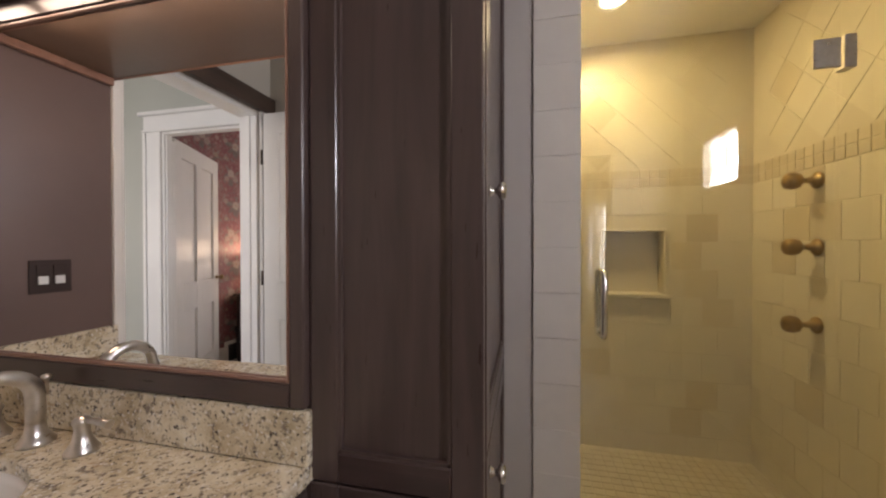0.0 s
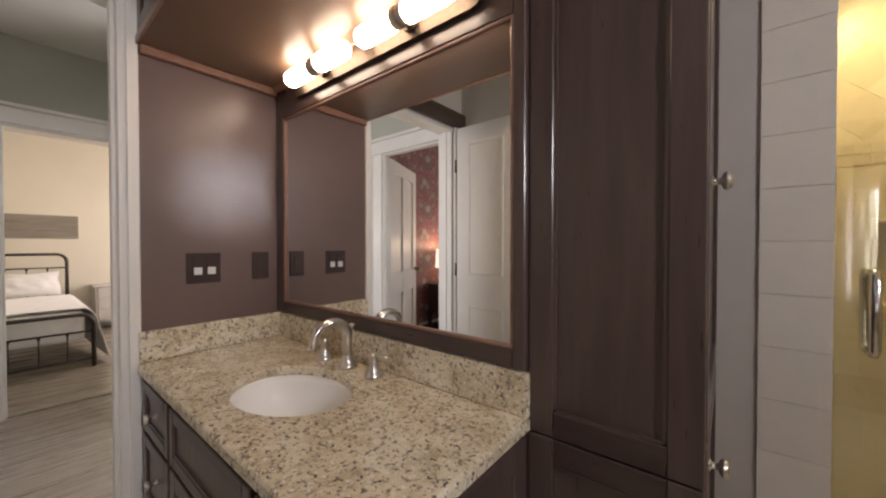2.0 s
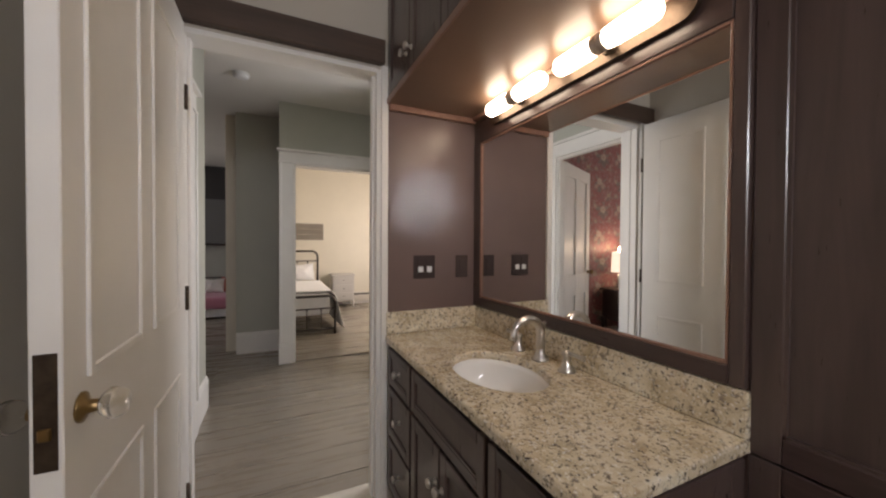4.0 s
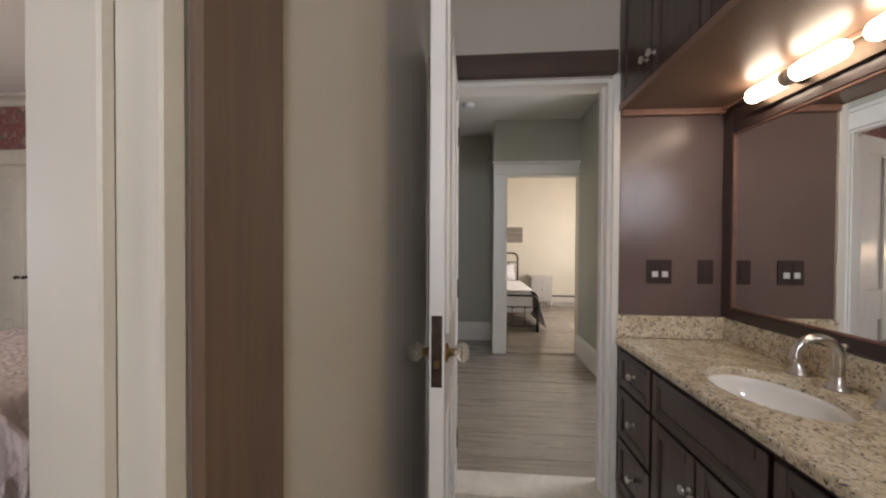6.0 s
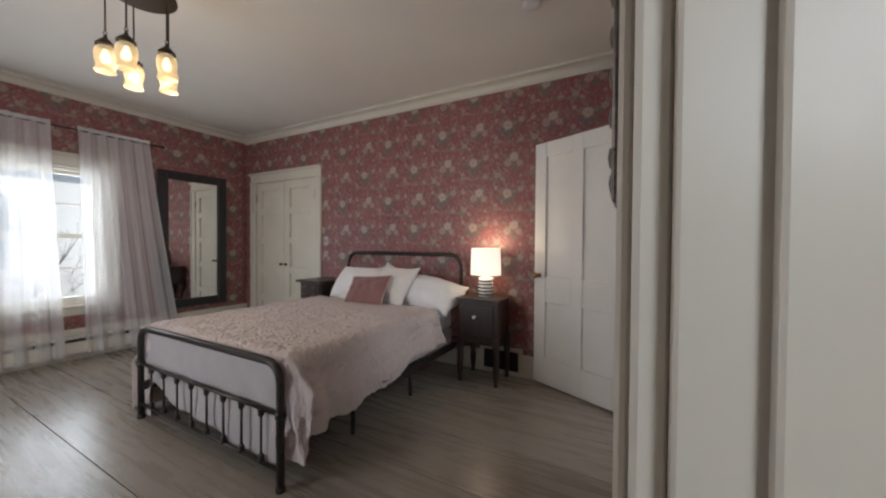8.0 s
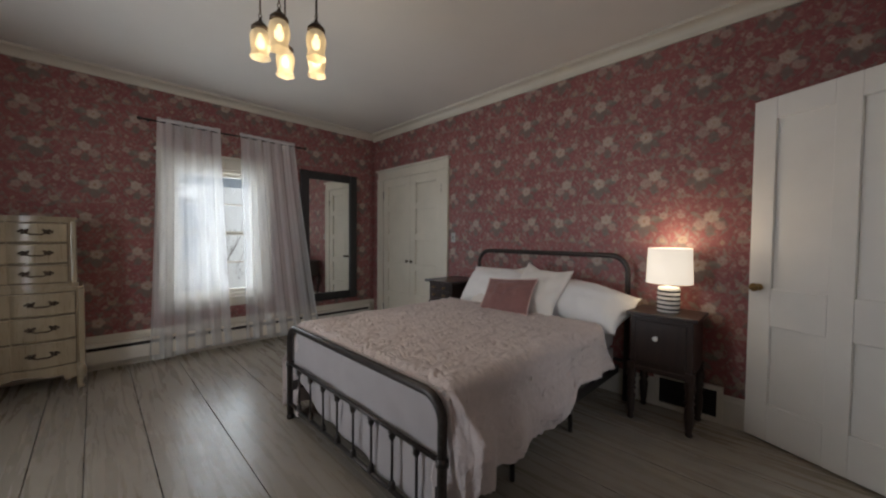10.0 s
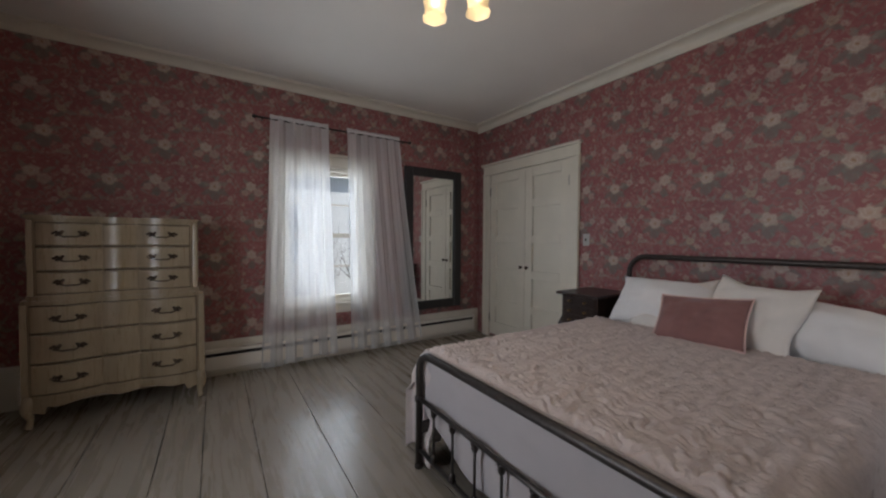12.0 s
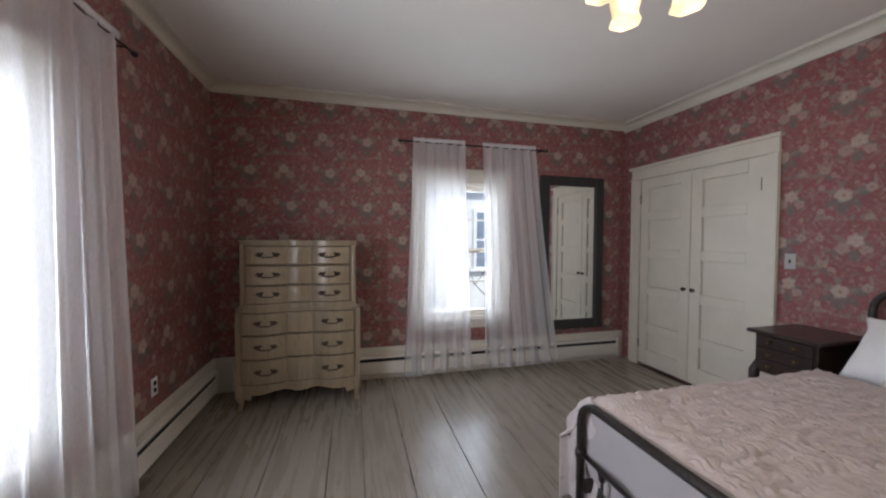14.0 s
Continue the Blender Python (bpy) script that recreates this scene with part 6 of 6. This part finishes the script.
for k in range(46):
    q = k / 46 * 2 * ((ox1 - ox0) + (oz1 - oz0) - 2 * ow)
    w_, h_ = ox1 - ox0 - ow, oz1 - oz0 - ow
    if q < w_:
        px, pz = ox0 + ow / 2 + q, oz0 + ow / 2
    elif q < w_ + h_:
        px, pz = ox1 - ow / 2, oz0 + ow / 2 + q - w_
    elif q < 2 * w_ + h_:
        px, pz = ox1 - ow / 2 - (q - w_ - h_), oz1 - ow / 2
    else:
        px, pz = ox0 + ow / 2, oz1 - ow / 2 - (q - 2 * w_ - h_)
    lathe(bm, [(0.022, 0), (0.017, 0.007), (0.001, 0.010)], (px, NS - 0.054, pz), 8, Euler((radians(90), 0, 0)).to_matrix())
tagged(part("beading", bm, M["silver_frame"], om), kind="stuff")

plate("light_switch", (-1.67, NS, 1.187), "y", 0.115, 0.115, "bath_wall", "beige double switch plate with dark toggles by the door", (("toggle", -0.022, 0.022, 0.030, 0.014, "black_plate"), ("toggle", -0.022, -0.016, 0.030, 0.014, "black_plate"), ("toggle", 0.026, 0.004, 0.014, 0.03, "black_plate")), -1)
plate("wall_outlet", (WX, -4.335, 1.235), "x", 0.068, 0.112, "plate_grey", "grey outlet plate beside the closet casing", (("toggle", 0, 0, 0.010, 0.026, "black_plate"),))
plate("wall_outlet", (EX, -5.02, 0.452), "x", 0.068, 0.112, "rocker", "white double outlet low on the papered wall", (("socket", 0, 0.022, 0.026, 0.026, "black_plate"), ("socket", 0, -0.022, 0.026, 0.026, "black_plate")), -1)
# floor-level vent in the west wall
vg = thing("wall_vent", (0, 0, 0), "dark metal wall grille in a cream frame", "vent")
part("frame", B(WX, WX + 0.02, -2.24, -1.83, 0.0, 0.035, bev=0.002), M["trim"], vg)
part("frame", B(WX, WX + 0.02, -2.24, -1.83, 0.215, 0.25, bev=0.002), M["trim"], vg)
part("frame", B(WX, WX + 0.02, -2.24, -2.205, 0.035, 0.215, bev=0.002), M["trim"], vg)
part("frame", B(WX, WX + 0.02, -1.865, -1.83, 0.035, 0.215, bev=0.002), M["trim"], vg)
part("backing", B(WX, WX + 0.004, -2.205, -1.865, 0.035, 0.215), M["dark_gap"], vg)
for k in range(9):
    part("slat", B(WX + 0.004, WX + 0.012, -2.205, -1.865, 0.042 + k * 0.019, 0.047 + k * 0.019), M["iron"], vg)
# ---- far bedroom and side room ----
fb = thing("iron_bed", (-0.06, 0.105, 0), "black iron bed with white bedding in the far room", "bed")


def small_end(name, x, y0, y1, top, low, bottom):
    bm = bmesh.new()
    c = 0.10
    pts = [(x, y0, 0.0), (x, y0, top - c)] + [(x, y0 + c - c * math.cos(radians(a)), top - c + c * math.sin(radians(a))) for a in range(15, 91, 15)]
    pts += [(x, y1 - c + c * math.sin(radians(a)), top - c + c * math.cos(radians(a))) for a in range(0, 91, 15)] + [(x, y1, 0.0)]
    tube(bm, pts, 0.018, 12)
    e = part(name, bm, M["iron"], fb)
    for z in (low, bottom):
        bm = bmesh.new()
        tube(bm, [(x, y0, z), (x, y1, z)], 0.010, 8)
        part("cross_rail", bm, M["iron"], e)
    for k in range(5):
        y = y0 + (y1 - y0) * (k + 1) / 6
        bm = bmesh.new()
        tube(bm, [(x, y, bottom), (x, y, low)], 0.006, 6)
        lathe(bm, [(0.006, -0.015), (0.014, 0), (0.006, 0.015)], (x, y, low - 0.02), 8)
        part("spindle", bm, M["iron"], e)


small_end("footboard", -4.98, -0.85, 0.255, 0.53, 0.36, 0.08)
small_end("headboard", -6.95, -0.85, 0.21, 1.10, 0.92, 0.30)
fm = thing("mattress", (-0.06, 0.105, 0), "white bedding on the far iron bed", "bedding")
part("pad", B(-6.90, -5.02, -0.84, 0.20, 0.26, 0.56, bev=0.06, seg=3), M["white_cloth"], fm)
bm = bmesh.new()


def far_cover(u, v):
    x = -6.55 + 1.50 * u
    s = v * 1.68
    if s < 1.07:
        y, z = -0.86 + s, 0.585
    else:
        d = s - 1.07
        y, z = 0.21 + 0.05 * math.sin(min(d, 0.1) / 0.1 * 1.57) + d * 0.22 * u, 0.585 - d * (0.75 + 0.2 * u)
    return Vector((x, y, max(0.05, z) + 0.006 * noise.noise((x * 6, s * 6, 3))))


sheet(bm, 40, 60, far_cover)
part("cover", bm, M["white_cloth"], fm, "white duvet falling to the floor", solid=0.012)
pillow("bed_pillow", (-6.84, -0.045, 0.57), 0.60, 0.36, 0.16, "white pillow on the far iron bed", "white_cloth", -30)
fn_ = thing("nightstand", (-7.19, 0.792, 0.0), "pale grey three-drawer nightstand with curved feet", "nightstand")
M["pale_grey"] = painted("pale_grey_paint", (0.52, 0.50, 0.47), 0.45, 0.04)
part("top", B(-0.20, 0.215, -0.225, 0.225, 0.615, 0.640, bev=0.006), M["pale_grey"], fn_)
part("case", B(-0.19, 0.195, -0.205, 0.205, 0.12, 0.615, bev=0.004), M["pale_grey"], fn_)
for k in range(3):
    d = part("drawer", B(0.195, 0.208, -0.18, 0.18, 0.15 + k * 0.155, 0.295 + k * 0.155, bev=0.004), M["pale_grey"], fn_)
    knob(d, (0.208, 0.0, 0.222 + k * 0.155), (1, 0, 0), "bronze", 0.011)
for sx in (-0.17, 0.175):
    for sy in (-0.185, 0.185):
        bm = bmesh.new()
        tube(bm, [(sx, sy, 0.14), (sx, sy * 1.05, 0.08), (sx, sy * 1.02, 0.03), (sx, sy * 1.08, 0.0)], [0.026, 0.024, 0.016, 0.020], 10)
        part("leg", bm, M["pale_grey"], fn_)
M["driftwood"] = wood("weathered_plank", (0.20, 0.17, 0.14), (0.36, 0.32, 0.27), 0.8, "y", 1.0, 0.3)
sp = thing("wall_sign", (-7.40, 0.151, 1.474), "weathered grey plank wall art above the far bed", "wall art")
for k in range(3):
    part("board", B(0.0, 0.02, -0.42, 0.31, -0.16 + k * 0.108, -0.055 + k * 0.108, bev=0.003), M["driftwood"], sp)
heater("baseboard_heater", "x", -7.42, 1, 0.95, 2.2)
# side room: a low bed with cushions under a dark band of wall
sb = thing("day_bed", (-7.2, -1.72, 0.0), "low metal daybed with pink cover in the side room", "bed")
M["pink"] = cloth("pink_cover", (0.55, 0.22, 0.30))
M["coral"] = cloth("coral_cushion_cloth", (0.50, 0.13, 0.10))
part("cover", B(-0.5, 0.48, -1.0, 0.78, 0.16, 0.36, bev=0.06, seg=3), M["pink"], sb)
part("base", B(-0.48, 0.45, -0.98, 0.75, 0.03, 0.16, bev=0.01), M["white_cloth"], sb)
for y in (-0.95, 0.72):
    bm = bmesh.new()
    tube(bm, [(-0.52, y, 0.0), (-0.52, y, 0.62)], 0.016, 8)
    part("post", bm, M["iron"], sb)
bm = bmesh.new()
tube(bm, [(-0.52, -0.95, 0.60), (-0.52, 0.72, 0.60)], 0.012, 8)
part("rail", bm, M["iron"], sb)
for k in range(9):
    bm = bmesh.new()
    tube(bm, [(-0.52, -0.8 + k * 0.18, 0.16), (-0.52, -0.8 + k * 0.18, 0.60)], 0.006, 6)
    part("spindle", bm, M["iron"], sb)
pillow("throw_pillow", (-7.42, -1.13, 0.36), 0.36, 0.32, 0.12, "coral cushion on the daybed", "coral", -35)
pillow("throw_pillow", (-7.36, -1.42, 0.36), 0.36, 0.30, 0.12, "cream cushion on the daybed", "cream_cloth", -35)
# flat boxes: near-black band on top, grey band below, thin ledge
ss = thing("wall_bands", (0, 0, 0), "dark band over a grey band and ledge behind the daybed", "shelf")
M["dark_band"] = painted("dark_band_colour", (0.045, 0.042, 0.04), 0.6, 0.08)
M["grey_panel"] = painted("grey_panel_paint", (0.15, 0.15, 0.145), 0.5, 0.06)
part("upper_panel", B(-8.06, -7.92, -2.6, -0.905, 2.08, TOP - 0.01), M["dark_band"], ss)
part("lower_panel", B(-8.06, -7.95, -2.6, -0.905, 1.24, 2.08), M["grey_panel"], ss)
part("ledge", B(-8.06, -7.86, -2.6, -0.905, 1.20, 1.235, bev=0.004), M["iron"], ss)
fl = thing("floor_lamp", (-7.84, -1.10, 0.0), "thin white floor lamp behind the daybed", "lamp")
bm = bmesh.new()
tube(bm, [(0, 0, 0.02), (0, 0, 1.17)], 0.014, 8)
part("pole", bm, M["rocker"], fl)
bm = bmesh.new()
lathe(bm, [(0.001, 0), (0.09, 0), (0.09, 0.012), (0.02, 0.02)], (0, 0, 0), 18)
part("base", bm, M["rocker"], fl)
# ---- outside ----
M["siding"] = painted("white_house_paint", (0.86, 0.86, 0.85), 0.6, 0.04)
M["grass"] = painted("winter_grass", (0.16, 0.15, 0.09), 0.95, 0.3, 0.6, 0.4, 8)
M["roof"] = painted("grey_roof", (0.10, 0.10, 0.11), 0.9, 0.2)
# blue-grey base colour carries the sky's reflection in the house panes
M["sky_toned_pane"] = painted("sky_toned_window_glass", (0.22, 0.27, 0.34), 0.08, 0.1)
M["bark"] = painted("bark", (0.22, 0.20, 0.18), 0.95, 0.3, 6, 0.5, 30)
structure("ground", B(-400, 400, -400, 400, -3.6, -3.5), M["grass"], "winter lawn around the house", "ground")


def house(at, w, d, h, rz, label):
    ob = thing("house", at, label, "house", rz=rz)
    part("wall", B(-w / 2, w / 2, -d / 2, d / 2, 0, h), M["siding"], ob)
    bm = bmesh.new()
    prism(bm, [(-d / 2 - 0.4, h), (d / 2 + 0.4, h), (0, h + d * 0.35)], "x", -w / 2 - 0.4, w / 2 + 0.4)
    part("roof", bm, M["roof"], ob)
    for k in range(4):
        for z in (1.2, 4.1):
            x = -w / 2 + w * (k + 0.5) / 4
            win = part("window", B(x - 0.55, x + 0.55, d / 2 - 0.02, d / 2 + 0.05, z - 0.08, z + 1.65), M["siding"], ob)
            for j in (0, 1):
                part("pane", B(x - 0.45, x + 0.45, d / 2 + 0.05, d / 2 + 0.06, z + j * 0.80, z + 0.74 + j * 0.80), M["sky_toned_pane"], win)
            part("sill", B(x - 0.62, x + 0.62, d / 2, d / 2 + 0.10, z - 0.14, z - 0.08), M["siding"], win)
    return ob


house((-2.6, -15.5, -3.5), 9.5, 7.0, 6.6, 0, "white clapboard neighbour house with dark windows")
house((17.0, -5.0, -3.5), 10.0, 7.0, 6.0, 90, "white clapboard neighbour house with dark windows")


def bare_tree(at, h, seed):
    rnd = random.Random(seed)
    ob = thing("tree", at, "bare winter tree with thin branches", "tree")
    trunk, crown_ = bmesh.new(), bmesh.new()

    def limb(bm, p, d, ln, r, level):
        pts, q = [p], Vector(p)
        for _ in range(4):
            d = (d + Vector((rnd.uniform(-.2, .2), rnd.uniform(-.2, .2), rnd.uniform(-.02, .18)))).normalized()
            q = q + d * ln / 4
            pts.append(q.copy())
        tube(bm, pts, [r * (1 - 0.17 * i) for i in range(5)], 6 if level else 10)
        if level < 4:
            for _ in range(4 if level else 7):
                s = rnd.choice(pts[2:])
                dd = Vector((rnd.uniform(-1, 1), rnd.uniform(-1, 1), rnd.uniform(0.2, 1.0))).normalized()
                limb(crown_, s, dd, ln * rnd.uniform(0.45, 0.65), r * 0.42, level + 1)

    limb(trunk, Vector((0, 0, 0)), Vector((0, 0, 1)), h * 0.6, h * 0.022, 0)
    part("trunk", trunk, M["bark"], ob)
    tagged(part("crown", crown_, M["bark"], ob), kind="stuff")


bare_tree((-2.0, -11.4, -3.5), 7.0, 4)
bare_tree((9.0, -7.5, -3.5), 9.0, 8)

# ---- floor boards ----
def boards(parent, x0, x1, y0, y1, widths, seed, lengths=None):
    """Boards along y; each one an object of its own, sharing meshes by width and length."""
    rnd = random.Random(seed)
    cache = {}
    x, k = x0, 0
    while x < x1 - 0.02:
        w = min(widths[k % len(widths)], x1 - x)
        y = y0
        while y < y1 - 0.02:
            ln = y1 - y if lengths is None else min(rnd.choice(lengths), y1 - y)
            if y1 - y - ln < 0.4:
                ln = y1 - y
            key = (round(w, 4), round(ln, 4))
            if key not in cache:
                cache[key] = mesh_of("plank", B(0.002, w - 0.002, 0.001, ln - 0.001, -0.02, 0.0, bev=0.0012))
                cache[key].materials.append(M["plank"])
            ob = new("plank", cache[key])
            ob.parent = parent
            ob.location = (x, y, rnd.uniform(-0.0008, 0.0004))
            y += ln
        x += w
        k += 1


floor_bed = tagged(new("floor_bedroom"), "wide grey-stained wooden floor boards", "floor", kind="structure")
boards(floor_bed, WX, EX, SY, -0.898, (0.22, 0.31, 0.28, 0.38, 0.41, 0.40, 0.40, 0.36, 0.27, 0.21, 0.36, 0.33, 0.37), 3)
floor_hall = tagged(new("floor_hall"), "wide grey-stained hall floor boards", "floor", kind="structure")
boards(floor_hall, -4.12, -1.76, -0.898, 2.30, (0.20, 0.26, 0.24, 0.28, 0.22), 5)
floor_far = tagged(new("floor_far_room"), "wide grey-stained floor boards of the far room", "floor", kind="structure")
boards(floor_far, -8.06, -4.12, -4.0, 2.30, (0.24, 0.30, 0.27), 7)
floor_side = tagged(new("floor_side_room"), "wide grey-stained floor boards of the side room", "floor", kind="structure")
boards(floor_side, -4.12, WX - 0.14, -4.0, -0.898, (0.24, 0.30, 0.27), 9)
structure("threshold_far", B(-4.12, -3.985, -0.19, 0.618, -0.02, 0.010, bev=0.003), M["plank"], "worn wooden threshold of the far doorway", "sill")

# ---- shower tiles ----
T = 0.1585


def tile_mesh(w, h, d=0.0032, bev=0.001, mat="gold_tile"):
    me = mesh_of("tile", B(-w / 2, w / 2, -d, 0, -h / 2, h / 2, bev=bev))
    me.materials.append(M[mat])
    return me


def tile(me, parent, m):
    ob = new("tile", me)
    ob.parent = parent
    ob.matrix_basis = m
    return ob


G = 0.0024
full, dark_full = tile_mesh(T - G, T - G), tile_mesh(T - G, T - G, mat="gold_tile_dark")
small = tile_mesh(0.0485, 0.0485, 0.0036, 0.001, "gold_tile_dark")
white_full = tile_mesh(T - 0.0016, T - 0.0016, 0.011, 0.001, "white_tile")
M["pale_grout"] = painted("pale_grout", (0.58, 0.53, 0.47), 0.85, 0.06)
structure("tile_strip_bed", B(0.032, 0.188, 1.2825, 1.2895, 0.0, 2.60), M["pale_grout"], "pale grout bed behind the tile column", "wall")
rnd = random.Random(12)
strip = tagged(new("tile_strip"), "column of cream-white square tiles beside the shower", "tile", kind="structure")
for k in range(17):
    tile(white_full, strip, pose(0.031 + T / 2, 1.29, 1.083 + (k - 6.5) * T + rnd.uniform(-0.0008, 0.0008)))
right_strip = tagged(new("tile_jamb"), "column of cream tiles beyond the shower glass", "tile", kind="structure")
for k in range(16):
    for j in range(2):
        tile(white_full, right_strip, pose(1.05 + T / 2 + j * T, 1.26, 0.05 + (k + 0.5) * T))
back_tiles = tagged(new("tile_back"), "golden travertine tiles on the shower back wall", "tile", kind="structure")
east_tiles = tagged(new("tile_east"), "golden travertine tiles on the shower side wall", "tile", kind="structure")
west_tiles = tagged(new("tile_west"), "golden travertine tiles on the shower near wall", "tile", kind="structure")
BAND0 = 1.585
NX0, NX1, NZ0, NZ1 = 0.468, 0.79, 0.965, 1.333       # wall niche
for wall, n_, place in ((back_tiles, 7, lambda a, z: pose(0.19 + a, 2.27, z)), (east_tiles, 7, lambda a, z: pose(1.23, 2.27 - a, z, 0, 0, 90 + 180)), (west_tiles, 6, lambda a, z: pose(0.19, 1.40 + a, z, 0, 0, 90))):
    span = 1.04 if wall is back_tiles else (0.98 if wall is east_tiles else 0.87)
    for r in range(10):
        z = BAND0 - (r + 0.5) * T
        for c in range(n_):
            a = (c + 0.5 + (0.5 if r % 2 else 0)) * T
            if a + T / 2 > span + 0.06:
                continue
            if wall is back_tiles and NX0 - 0.19 - 0.06 < a < NX1 - 0.19 + 0.06 and NZ0 - 0.05 < z < NZ1 + 0.05:
                continue
            tile(dark_full if rnd.random() < 0.14 else full, wall, place(a, z))
    for r in range(2):
        for c in range(int(span / 0.052)):
            tile(small, wall, place((c + 0.5) * 0.052, BAND0 + 0.028 + r * 0.052))
    diag = T * math.sqrt(2)
    for r in range(7):
        for c in range(6):
            a, z = (c + (0.5 if r % 2 else 0)) * diag + 0.02, BAND0 + 0.112 + diag / 2 + r * diag / 2
            if 0.10 < a < span - 0.10 and z < 2.44 - diag / 2 + 0.03:
                tile(dark_full if rnd.random() < 0.12 else full, wall, place(a, z) @ pose(0, 0, 0, 0, 45, 0))
nb = tagged(new("shower_niche"), "tiled recess in the shower wall with a shelf", "niche", kind="structure")
for nm, a in (("niche_back", (NX0, NX1, 2.36, 2.379, NZ0, NZ1)), ("niche_frame", (NX0 - 0.012, NX0 + 0.002, 2.252, 2.36, NZ0, NZ1)), ("niche_frame", (NX1 - 0.002, NX1 + 0.012, 2.252, 2.36, NZ0, NZ1)), ("niche_frame", (NX0 - 0.012, NX1 + 0.012, 2.252, 2.36, NZ1 - 0.002, NZ1 + 0.014)), ("niche_shelf", (NX0 - 0.02, NX1 + 0.02, 2.235, 2.36, NZ0 - 0.02, NZ0 + 0.002))):
    part(nm, B(*a, bev=0.002), M["gold_tile"], nb)
structure("floor_shower", B(0.19, 1.23, 1.40, 2.27, -0.02, 0.035), M["grout"], "shower floor bed under small mosaic tiles", "floor")
mosaic = tagged(new("floor_mosaic"), "small square beige mosaic tiles on the shower floor", "floor", kind="structure")
floor_small = mesh_of("tile", B(-0.0225, 0.0225, -0.0225, 0.0225, 0, 0.006, bev=0.001))
floor_small.materials.append(M["gold_tile_dark"])
for i in range(21):
    for j in range(14):
        ob = new("tile", floor_small)
        ob.parent = mosaic
        ob.location = (0.215 + i * 0.0495, 2.245 - j * 0.0495, 0.035)
